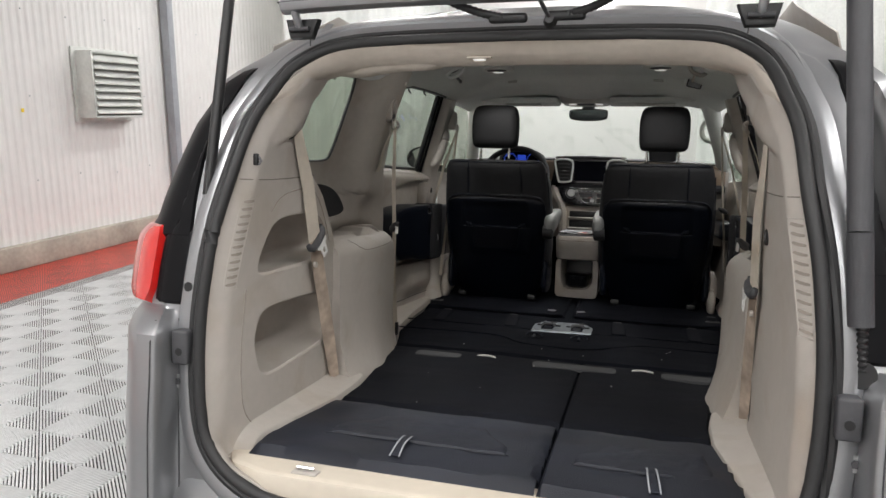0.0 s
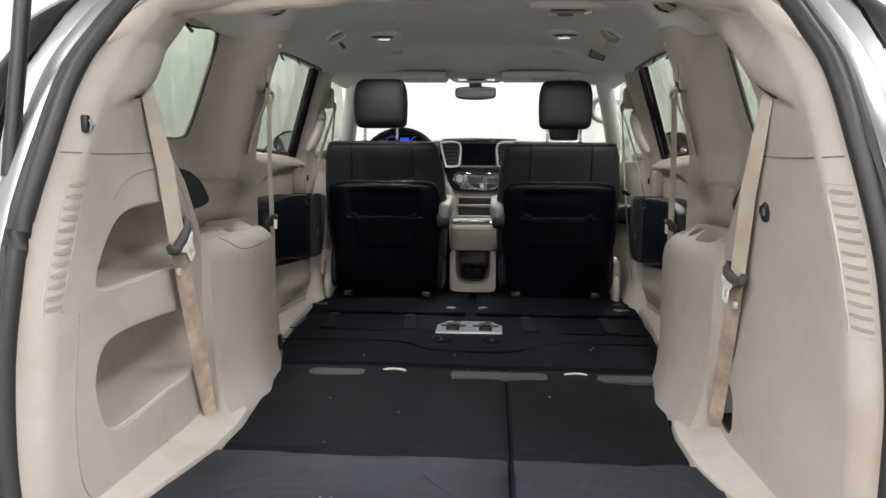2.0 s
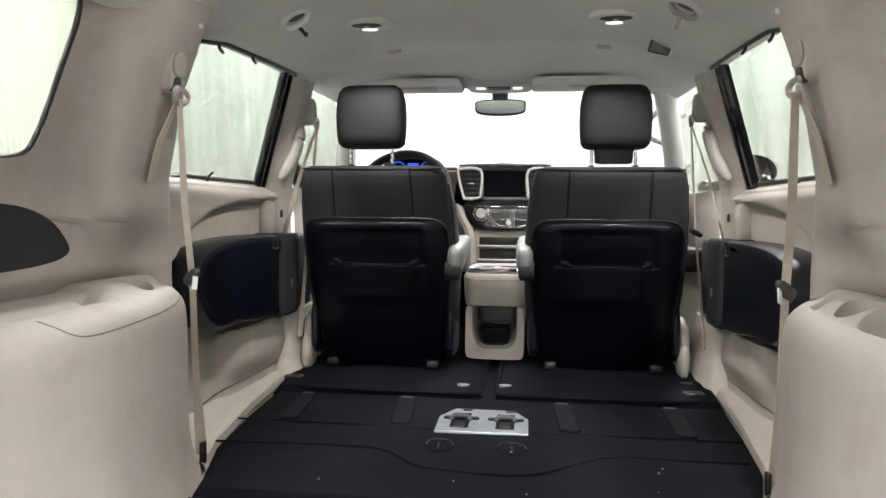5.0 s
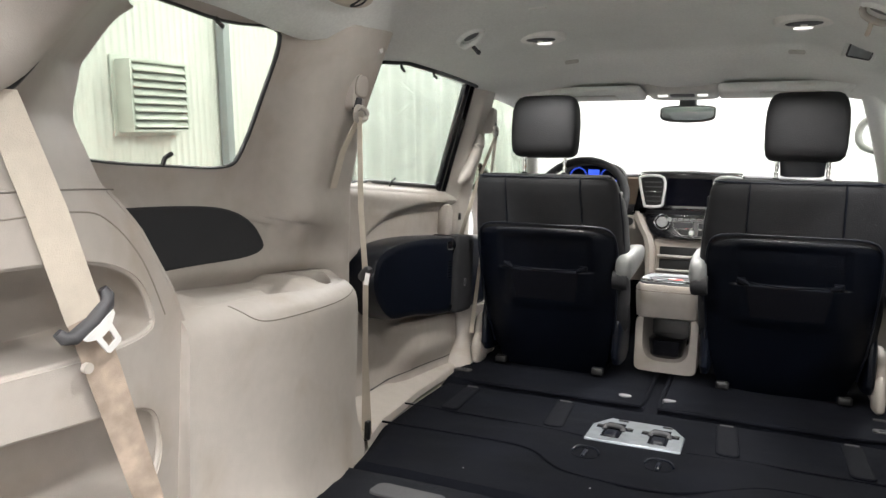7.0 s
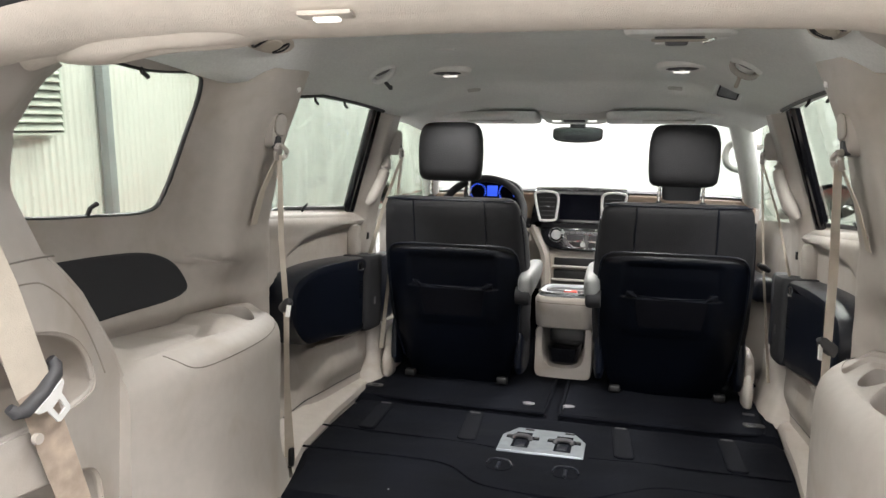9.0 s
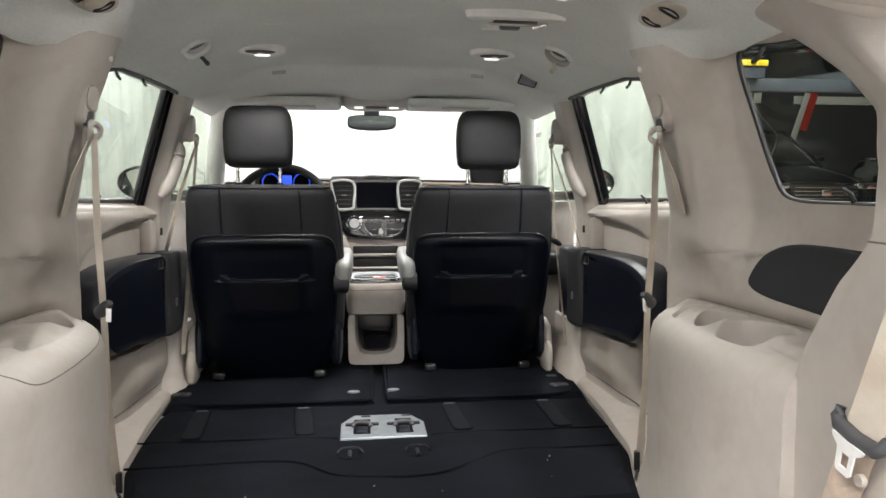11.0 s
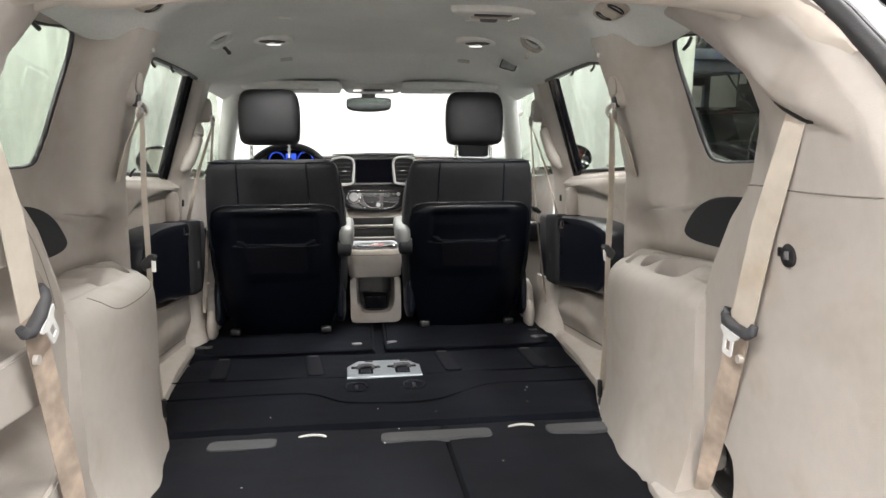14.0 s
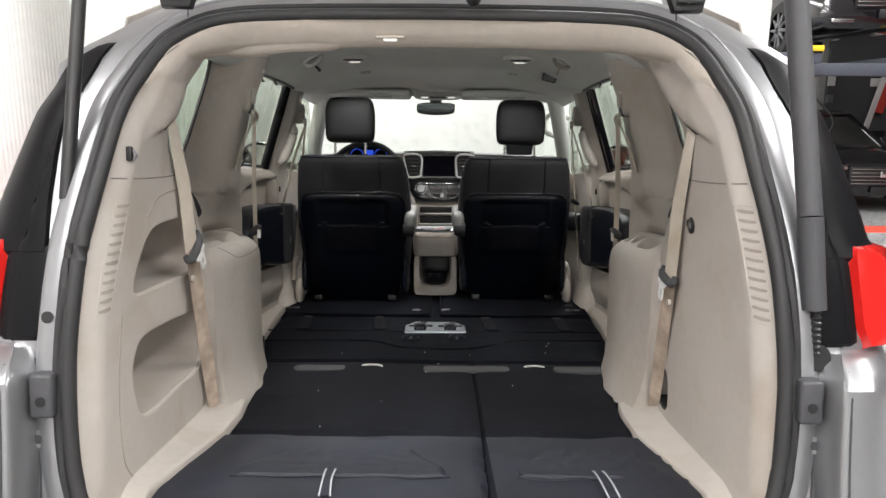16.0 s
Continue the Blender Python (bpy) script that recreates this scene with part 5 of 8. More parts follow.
    part("mirror_glass", plate(bmesh.new(), squircle_ring(0.094, 0.064, 24), 0.0, 0.004, 0.001, lambda a, b, h: tuple(m @ Vector((a, -h - 0.010, b)))), MIRROR, t, "mirror glass")
    part("arm", box((side * (mx - 0.13), my + 0.04, 1.365), (0.16, 0.06, 0.05), 0.015, 3), GLOSS, t, "black mirror arm")

# footwell and bulkhead
setting(part("bulkhead", box((0, 5.62, 0.98), (1.66, 0.05, 0.9), 0.01), CARPET), "black carpeted bulkhead under the dashboard", "wall")
setting(part("footwell_floor", box((0, 5.2, 0.60), (1.6, 0.9, 0.04), 0.01), CARPET), "black carpeted front footwell", "floor")

# windscreen
rows = []
for k in range(9):
    f = k / 8
    y0, z0, w = 4.60 + 0.44 * f, 1.765 - 0.36 * f, 0.64 + 0.17 * f
    rows.append([(w * (i / 12 - 1), y0 + (0.12 + 0.36 * f) * (1 - (i / 12 - 1) ** 2), z0) for i in range(25)])
bm = loft(bmesh.new(), rows, False, False)
bmesh.ops.solidify(bm, geom=bm.faces[:], thickness=0.004)
ws = part("windscreen", bm, CLEAR)
ws.visible_shadow = False
setting(ws, "clear windscreen", "window")

# ---------------- front seats ----------------


def front_seat(cx, y, inner):
    """inner: the side on which the armrest hangs."""
    t = thing("front_seat", (cx, y + 0.25, 0.65), "black leather front seat with headrest and folded-down armrest", "car seat", "front seats")
    bx = cx + inner * 0.008

    def lean(z):
        return y + 0.36 * (1.385 - z)
    # upholstered backrest, with its rolled shoulder and side bolsters
    rings = []
    for z, a, b, off in ((0.75, 0.19, 0.05, 0.08), (0.80, 0.215, 0.075, 0.075), (0.95, 0.238, 0.09, 0.085), (1.10, 0.245, 0.085, 0.085), (1.22, 0.240, 0.075, 0.075), (1.31, 0.231, 0.064, 0.064), (1.345, 0.226, 0.056, 0.057), (1.364, 0.220, 0.047, 0.053), (1.376, 0.211, 0.036, 0.051), (1.384, 0.196, 0.022, 0.05), (1.387, 0.168, 0.010, 0.05)):
        rings.append([(px, py, z + 0.006 * (abs(px - bx) / 0.27) ** 3 * smooth(1.2, 1.37, z)) for px, py in squircle(bx, lean(z) + off, a * 1.12, b, 4.2, 44)])
    part("backrest", loft(bmesh.new(), rings), LEATHER, t)
    for s in (-1, 1):
        rings = []
        for z, a, b in ((0.80, 0.020, 0.04), (0.84, 0.034, 0.065), (0.95, 0.042, 0.085), (1.12, 0.042, 0.085), (1.24, 0.036, 0.070), (1.30, 0.026, 0.050), (1.325, 0.012, 0.025)):
            rings.append([(px, py, z) for px, py in squircle(bx + s * 0.240, lean(z) + 0.105, a, b, 2.6, 20)])
        part("bolster", loft(bmesh.new(), rings), LEATHER, t, "rounded side bolster")
        bm = bmesh.new()
        tube(bm, [(bx + s * lerp_table([(0.82, 0.245), (0.95, 0.268), (1.1, 0.275), (1.22, 0.269), (1.31, 0.259)], z), lean(z) + 0.05, z) for z in np.linspace(0.82, 1.33, 16)], 0.0028, 6)
        part("side_seam", bm, SHELL, t, "stitched seam down the flank")

    # hard back panel: sunk field, map pocket, curled lower hem
    def half(z):
        return lerp_table([(0.642, 0.190), (0.70, 0.210), (0.74, 0.222), (0.83, 0.238), (1.0, 0.251), (1.12, 0.252), (1.17, 0.248), (1.192, 0.239), (1.202, 0.225), (1.206, 0.205)], z)

    def back(u, z):
        px = u * half(z)
        dy = lerp_table([(0.642, 0.02), (0.70, 0.002), (0.74, -0.006), (0.83, -0.014), (1.0, -0.019), (1.12, -0.018), (1.17, -0.014), (1.192, -0.008), (1.206, 0.010)], z) + 0.030 * abs(u) ** 5
        dy += 0.007 * (1 - smooth(0.158, 0.172, abs(px))) * smooth(1.043, 1.050, z) * (1 - smooth(1.160, 1.182, z))
        hem = 0.905 + 0.35 * px * px
        dy -= 0.009 * (1 - smooth(0.135, 0.185, abs(px))) * smooth(hem - 0.012, hem + 0.012, z) * (1 - smooth(1.040, 1.050, z))
        return (bx + px, lean(z) + dy, z)
    rows = [[back(k / 22 - 1, z) for k in range(45)] for z in list(np.linspace(0.642, 1.02, 34)) + list(np.linspace(1.026, 1.062, 14)) + list(np.linspace(1.07, 1.19, 18)) + [1.196, 1.202, 1.206]]
    bm = loft(bmesh.new(), rows, False, False)
    bmesh.ops.solidify(bm, geom=bm.faces[:], thickness=0.006)
    bp_ = part("back_panel", bm, SHELL, t, "black vinyl back panel")

    def off(px, z, d):
        p = back(px / half(z), z)
        return (p[0], p[1] - d, p[2])
    rows = [[off((-0.128 + 0.256 * k / 16) * (0.86 + 1.4 * (z - 0.94)), z, 0.0014) for k in range(17)] for z in np.linspace(0.935, 1.040, 12)]
    part("pocket_net", loft(bmesh.new(), rows, False, False), NET, bp_, "black net of the map pocket")
    bm = bmesh.new()
    tube(bm, [off(k * 0.0125, 1.045 + 0.010 * abs(k / 10) ** 2, 0.006) for k in range(-10, 11)], 0.0026, 6)
    part("pocket_edge", bm, CARPET, bp_, "elastic edge of the map pocket")
    for s in (-1, 1):
        bm = bmesh.new()
        tube(bm, [off(s * 0.118, 1.046, 0.007), off(s * 0.135, 1.054, 0.010), off(s * 0.156, 1.066, 0.004)], [0.004, 0.009, 0.003], 8)
        rbox(bm, off(s * 0.142, 1.058, 0.004), (0.030, 0.008, 0.020), 0.003)
        part("pocket_tab", bm, CARPET, bp_, "plastic pocket tab")
        bm = bmesh.new()
        tube(bm, [(bx + s * (0.138 - 0.03 * (z - 1.2)), lean(z) + (-0.0008 if z < 1.345 else -0.001 + (z - 1.345) * 0.32), z) for z in np.linspace(1.214, 1.378, 12)], 0.0026, 6)
        part("seam", bm, SHELL, t, "stitched seam")
        bm = bmesh.new()
        path = [(k * 0.018, 1.210, 0.002) for k in range(9)] + [(0.180, 1.209, 0.004), (0.210, 1.206, 0.006), (0.232, 1.198, 0.008), (0.246, 1.182, 0.010), (0.253, 1.16, 0.012), (0.257, 1.12, 0.012), (0.256, 1.0, 0.012), (0.243, 0.83, 0.016), (0.227, 0.74, 0.022)]
        tube(bm, [(bx + s * px, lean(pz) + dy, pz) for px, pz, dy in path], 0.0038, 8)
        part("piping", bm, SHELL, t)
    bm = bmesh.new()
    tube(bm, [(bx + 0.24 * k / 12, lean(1.372) + 0.012 + 0.004 * (k / 12) ** 4, 1.374 + 0.004 * abs(k / 12) ** 3) for k in range(-12, 13)], 0.0032, 6)
    part("top_seam", bm, SHELL, t, "stitched seam along the shoulder")
    # headrest on two posts
    hy = y + 0.045
    rings = []
    for z, a, b, o in ((1.446, 0.084, 0.026, 0.004), (1.450, 0.100, 0.040, 0.002), (1.462, 0.111, 0.052, 0.0), (1.49, 0.115, 0.057, -0.002), (1.55, 0.117, 0.059, -0.004), (1.60, 0.115, 0.056, -0.006), (1.632, 0.108, 0.049, -0.004), (1.648, 0.098, 0.039, -0.001), (1.656, 0.084, 0.026, 0.001), (1.659, 0.060, 0.012, 0.002)):
        rings.append([(px, py, z) for px, py in squircle(cx + 0.005, hy + o, a, b, 4.4, 40)])
    hr = part("headrest", loft(bmesh.new(), rings), LEATHER, t)
    bm = bmesh.new()
    tube(bm, [(cx + 0.005 + a, hy - 0.006 + 0.030 * abs(a / 0.117) ** 6, 1.553 + b) for a, b in round_poly(-0.106, 0.106, -0.094, 0.094, 0.022, 4)], 0.002, 6, True)
    if inner < 0:
        rings = [[(px, py, z) for px, py in squircle(cx + 0.003, hy + 0.012, a, 0.014, 4, 24)] for z, a in ((1.398, 0.050), (1.402, 0.062), (1.445, 0.066), (1.455, 0.066))]
        part("tilt_cover", loft(bmesh.new(), rings), SHELL, hr, "black cover under the headrest")
    bm.free()
    for s in (-0.07, 0.075):
        bm2 = bmesh.new()
        tube(bm2, [(cx + s, hy + 0.01 - 0.0001 * k, 1.36 + 0.0065 * k) for k in range(17)], [0.0068 if k % 3 else 0.0046 for k in range(17)], 10)
        part("headrest_post", bm2, CHROME, t, "notched chrome headrest post")
        bm2 = bmesh.new()
        tube(bm2, [(cx + s, hy + 0.010, 1.375), (cx + s, hy + 0.010, 1.394)], [0.013, 0.010], 12)
        part("post_sleeve", bm2, BLACK, t, "black post sleeve")
    # cushion, base, tracks
    rings = []
    for z, a, b in ((0.80, 0.20, 0.22), (0.83, 0.235, 0.26), (0.90, 0.245, 0.27), (0.95, 0.235, 0.26), (0.965, 0.21, 0.23)):
        rings.append([(px, py, z) for px, py in squircle(cx, y + 0.47, a, b, 4)])
    part("cushion", loft(bmesh.new(), rings), LEATHER, t)
    part("base", box((cx, y + 0.52, 0.745), (0.42, 0.40, 0.13), 0.02), BLACK, t)
    for s in (-0.19, 0.19):
        part("track", box((cx + s, y + 0.47, 0.663), (0.035, 0.42, 0.026), 0.006), CARPET, t, "dark seat track")
        part("track_end", box((cx + s, y + 0.255, 0.668), (0.045, 0.03, 0.030), 0.008, 3), BLACK, t, "black track end cap")
        rings = [[(cx + s * 1.34 + px, py, z) for px, py in squircle(0, y + 0.34, 0.022 * k, 0.13 * k, 2.8, 20)] for z, k in ((0.70, 0.7), (0.73, 0.95), (0.84, 1.0), (0.90, 0.85), (0.93, 0.5))]
        part("side_cover", loft(bmesh.new(), rings), SHELL, t, "black recliner cover")
    # armrest
    ax = cx + inner * 0.288
    rings = [[(ax + px, yy, pz) for px, pz in squircle(0, zc, hx, hz, 3.0, 24)] for yy, zc, hx, hz in ((y + 0.080, 1.066, 0.012, 0.020), (y + 0.088, 1.067, 0.022, 0.036), (y + 0.11, 1.070, 0.029, 0.046), (y + 0.17, 1.080, 0.032, 0.044), (y + 0.27, 1.098, 0.033, 0.040), (y + 0.36, 1.112, 0.031, 0.034), (y + 0.41, 1.119, 0.026, 0.026), (y + 0.435, 1.122, 0.014, 0.013))]
    ar = part("armrest", loft(bmesh.new(), rings), ARMGREY, t, "grey folding armrest")
    rings = [[(ax - inner * 0.014 + dx * inner, py, pz) for py, pz in squircle(y + 0.115, 1.030, r, r * 0.9, 2.2, 22)] for dx, r in ((-0.02, 0.036), (0.018, 0.040), (0.030, 0.036), (0.035, 0.024))]
    part("hinge", loft(bmesh.new(), rings), LEATHER, ar, "black hinge end of the armrest")
    ox = cx - inner * 0.285
    for py, pz, k in ((y + 0.33, 0.76, 1.0), (y + 0.26, 0.705, 0.7)):
        rings = [[(ox + px, qy, pz + dz * k) for px, qy in squircle(0, py, 0.030 * r * k, 0.10 * r * k, 2.6, 20)] for dz, r in ((-0.09, 0.5), (-0.07, 0.85), (0.0, 1.0), (0.06, 0.85), (0.09, 0.45))]
        part("side_shield", loft(bmesh.new(), rings), BEIGE, t, "beige hinge shield")
    return t


front_seat(-0.422, 4.10, 1)
front_seat(0.392, 4.15, -1)

# ---------------- centre console ----------------
co = thing("centre_console", (-0.012, 4.6, 0.66), "beige centre console with open tray and cubby", "console")
CX = -0.012


def lofted_box(levels, p=5.0, n=32):
    return loft(bmesh.new(), [[(px, py, z) for px, py in squircle(cx, cy, a, b, p, n)] for z, cx, cy, a, b in levels])


part("upper_body", lofted_box([(0.868, CX, 4.67, 0.112, 0.17), (0.875, CX, 4.66, 0.12, 0.18), (0.93, CX, 4.655, 0.124, 0.185), (0.985, CX, 4.655, 0.126, 0.187), (0.998, CX, 4.655, 0.118, 0.18)]), BEIGE, co)
def console_ring(a, b, zc, p, yy):
    return [(px, yy, pz) for px, pz in squircle(CX, zc, a, b, p, 44)]


rings = [console_ring(0.117, 0.110, 0.765, 9, 4.84), console_ring(0.117, 0.110, 0.765, 9, 4.535), console_ring(0.114, 0.107, 0.765, 9, 4.522), console_ring(0.088, 0.112, 0.812, 3.6, 4.522), console_ring(0.082, 0.106, 0.815, 3.6, 4.548), console_ring(0.076, 0.100, 0.82, 3.6, 4.74)]
part("lower_body", loft(bmesh.new(), rings, True, False), BEIGE, co, "beige lower body with a rounded opening")
part("cubby_back", box((CX, 4.745, 0.78), (0.19, 0.02, 0.20), 0.004), BLACK, co, "dark back of the cubby")
part("cubby_tray", lofted_box([(0.708, CX, 4.62, 0.050, 0.07), (0.722, CX, 4.62, 0.062, 0.085), (0.78, CX, 4.62, 0.070, 0.092), (0.785, CX, 4.62, 0.064, 0.085)]), GLOSS, co, "glossy black lower tray")
bm = bmesh.new()
tube(bm, [(px, py, 0.974) for px, py in squircle(CX, 4.655, 0.1255, 0.1865, 5, 40)], 0.0016, 6, True)
part("lid_joint", bm, SEAM, co, "thin joint under the tray")
bm = bmesh.new()
tube(bm, [(px, py, 1.012) for px, py in squircle(CX, 4.655, 0.112, 0.165, 4.5, 40)], 0.0055, 8, True)
part("chrome_rim", bm, CHROME, co, "bright edge of the tray")
bm = bmesh.new()
tube(bm, [(px, py, 1.004) for px, py in squircle(CX, 4.655, 0.103, 0.153, 4.5, 36)], 0.014, 8, True)
part("tray_rim", bm, POSTGREY, co, "grey rim of the tray")
part("tray_floor", lofted_box([(0.985, CX, 4.655, 0.098, 0.148), (1.0, CX, 4.655, 0.098, 0.148)]), BLACK, co, "black tray floor")
part("tray_divider", box((CX, 4.66, 1.004), (0.19, 0.012, 0.014), 0.004), GREYP, co)
rt = thing("small_packet", (CX + 0.012, 4.60, 1.0), "small red and white packet in the console tray", "packet")
part("packet", box((CX + 0.015, 4.60, 1.008), (0.055, 0.035, 0.014), 0.005), REDTHING, rt)
part("label", box((CX + 0.005, 4.595, 1.0155), (0.025, 0.03, 0.002), 0.001), WHITE, rt, "white label")

# ---------------- dashboard ----------------
da = thing("dashboard", (0, 5.1, 1.0), "two-tone dashboard with centre screen and chrome-framed vents", "dashboard")
prof = [(5.62, 1.40), (5.35, 1.415), (5.15, 1.430), (5.06, 1.428), (5.02, 1.415), (5.01, 1.39), (5.03, 1.32), (5.05, 1.28), (5.08, 1.22), (5.12, 1.10), (5.16, 0.95), (5.62, 0.95)]
rows = [[(x, y + 0.10 * (x / 0.8) ** 2, z - 0.015 * (abs(x) / 0.8) ** 2) for y, z in prof] for x in np.linspace(-0.80, 0.80, 25)]
part("body", loft(bmesh.new(), rows), BEIGE, da, "beige lower dashboard")
rows = [[(x, y + 0.10 * (x / 0.8) ** 2, z - 0.015 * (abs(x) / 0.8) ** 2) for y, z in ((5.10, 1.438), (5.05, 1.436), (5.006, 1.424), (4.996, 1.40), (5.004, 1.34), (5.022, 1.295), (5.06, 1.29))] for x in np.linspace(-0.78, 0.78, 25)]
part("brown_band", loft(bmesh.new(), rows), WOOD, da, "brown soft band")
rows = [[(x, y + 0.10 * (x / 0.8) ** 2, z) for y, z in ((5.02, 1.306), (4.985, 1.300), (4.972, 1.288), (4.978, 1.268), (5.0, 1.258), (5.05, 1.252))] for x in np.linspace(-0.78, 0.78, 25)]
part("dark_shelf", loft(bmesh.new(), rows), PAD, da, "dark grey ledge")
rows = [[(x, y + 0.10 * (x / 0.8) ** 2, z - 0.015 * (abs(x) / 0.8) ** 2) for y, z in ((5.60, 1.425), (5.30, 1.442), (5.08, 1.452), (5.04, 1.449), (5.03, 1.440), (5.08, 1.432), (5.60, 1.41))] for x in np.linspace(-0.79, 0.79, 25)]
part("top_pad", loft(bmesh.new(), rows), GREYP, da, "grey padded top")
# chrome tube added where a highlight line runs over the screen
bm = bmesh.new()
tube(bm, [(x, 4.985 + 0.3 * x * x, 1.4555 - 0.10 * x * x) for x in np.linspace(-0.21, 0.21, 15)], 0.0042, 8)
part("highlight_strip", bm, CHROME, da, "bright tube for the highlight line over the screen")
for s in (-1, 1):
    rows = [[(s * (x + dx), yy, z) for dx, yy in ((-0.022, 5.03), (-0.020, 4.975), (0.0, 4.965), (0.020, 4.975), (0.024, 5.06))] for x, z in ((0.215, 1.275), (0.205, 1.24), (0.185, 1.20), (0.165, 1.165), (0.152, 1.12), (0.148, 1.05), (0.146, 0.96))]
    part("side_rail", loft(bmesh.new(), rows, False, False), BEIGE, da, "curved beige rail beside the controls")
# centre stack
bm = plate(bmesh.new(), [(float(a), float(b)) for a, b in spline([(-0.215, 1.40), (-0.20, 1.445), (0, 1.452), (0.20, 1.445), (0.215, 1.40), (0.19, 1.29), (0.17, 1.283), (-0.17, 1.283), (-0.19, 1.29)], 4, True)], 0, 0.05, 0.01, lambda a, b, h: (a, 5.0 - h + 0.02, b))
part("centre_panel", bm, GLOSS, da, "gloss black centre stack")
bm = plate(bmesh.new(), round_poly(-0.094, 0.094, 1.305, 1.425, 0.006), 0, 0.006, 0.002, lambda a, b, h: (a, 4.972 - h, b))
part("screen", bm, SCREEN, da, "dark switched-off screen")
for s in (-1, 1):
    out = [(float(a), float(b)) for a, b in spline([(s * 0.108, 1.425), (s * 0.20, 1.43), (s * 0.207, 1.40), (s * 0.185, 1.31), (s * 0.172, 1.298), (s * 0.115, 1.302), (s * 0.106, 1.33)], 4, True)]
    bm = bmesh.new()
    tube(bm, [(a, 4.960, b) for a, b in out], 0.0062, 8, True)
    part("vent_frame", bm, TONGUE, da, "chrome vent frame")
    bm = plate(bmesh.new(), out, 0, 0.004, 0.001, lambda a, b, h: (a, 4.972 - h, b))
    part("vent_back", bm, BLACK, da, "dark vent")
    for k in range(5):
        part("vent_blade", box((s * 0.152, 4.962, 1.322 + k * 0.021), (0.075, 0.012, 0.005), 0.002), DARKGREY, da)
    part("vent_tab", box((s * 0.150, 4.950, 1.364), (0.026, 0.008, 0.006), 0.002), CHROME, da, "bright vent tab")
    part("hazard_mark", box((s * 0.155, 4.963, 1.292), (0.026, 0.004, 0.006), 0.001), STEEL, da, "small bright mark")
# climate panel
bm = plate(bmesh.new(), [(float(a), float(b)) for a, b in spline([(-0.17, 1.262), (0, 1.268), (0.165, 1.262), (0.16, 1.20), (0.12, 1.165), (0, 1.155), (-0.12, 1.165), (-0.165, 1.20)], 4, True)], 0, 0.06, 0.012, lambda a, b, h: (a, 5.04 - h, b))
part("climate_panel", bm, GLOSS, da, "gloss black control panel")
for x, z, r, mt in ((-0.105, 1.232, 0.024, STEEL), (-0.075, 1.245, 0.009, STEEL), (0.125, 1.245, 0.009, STEEL), (0.02, 1.19, 0.012, STEEL)):
    bm = bmesh.new()
    tube(bm, [(x, 4.985, z), (x, 4.958, z)], [r, r * 0.9], 20)
    part("knob", bm, mt, da, "chrome control knob")
for k in range(8):
    part("button", box((-0.055 + k * 0.026, 4.976, 1.246), (0.020, 0.008, 0.010), 0.002), GREYP, da, "grey button")
for s in (-1, 1):
    bm = plate(bmesh.new(), [(0.035 + s * 0.012, 1.232), (0.035 + s * 0.095, 1.236), (0.035 + s * 0.085, 1.206), (0.035 + s * 0.012, 1.210)], 0, 0.006, 0.002, lambda a, b, h: (a, 4.978 - h, b))
    part("key_block", bm, DARKGREY, da, "dark key block")
    bm = bmesh.new()
    tube(bm, [(0.035 + s * a, 4.972, b) for a, b in ((0.010, 1.234), (0.098, 1.238), (0.087, 1.204), (0.010, 1.208))], 0.0018, 6, True)
    part("key_frame", bm, CHROME, da, "thin chrome frame")
    bm = plate(bmesh.new(), [(0.035 + s * 0.012, 1.203), (0.035 + s * 0.082, 1.199), (0.035 + s * 0.055, 1.178), (0.035 + s * 0.012, 1.176)], 0, 0.006, 0.002, lambda a, b, h: (a, 4.978 - h, b))
    part("key_block", bm, BLACK, da, "black key block")
    bm = bmesh.new()
    tube(bm, [(0.035 + s * a, 4.972, b) for a, b in ((0.010, 1.204), (0.084, 1.200), (0.056, 1.177), (0.010, 1.175))], 0.0018, 6, True)
    part("key_frame", bm, CHROME, da, "thin chrome frame")
bm = bmesh.new()
tube(bm, [(-0.105 + 0.034 * math.cos(a), 4.974, 1.232 + 0.034 * math.sin(a)) for a in np.linspace(0, 2 * math.pi, 24, endpoint=False)], 0.0035, 6, True)
part("knob_ring", bm, CHROME, da, "chrome ring round the knob")
bm = bmesh.new()
tube(bm, [(float(a), 4.978, float(b)) for a, b in spline([(-0.08, 1.20), (-0.05, 1.178), (0.02, 1.168), (0.10, 1.178), (0.13, 1.21)], 4)], 0.004, 6)
part("chrome_line", bm, CHROME, da, "chrome trim line")
part("lower_panel", box((0, 5.05, 1.05), (0.30, 0.08, 0.22), 0.02), BEIGE, da)
for z, h in ((1.105, 0.038), (1.045, 0.045)):
    part("cubby", box((-0.005, 5.008, z), (0.215, 0.012, h), 0.006), BLACK, da, "dark open cubby")
    part("cubby_lip", box((-0.005, 4.998, z - h / 2 - 0.004), (0.23, 0.03, 0.01), 0.004), LIGHTGREY, da)
part("ignition", box((-0.250, 5.0, 1.225), (0.06, 0.03, 0.065), 0.012, 3), BEIGE, da)
bm = bmesh.new()
tube(bm, [(-0.250, 4.99, 1.228), (-0.250, 4.975, 1.228)], [0.02, 0.018], 16)
part("ignition_switch", bm, BLACK, da, "round black ignition switch")
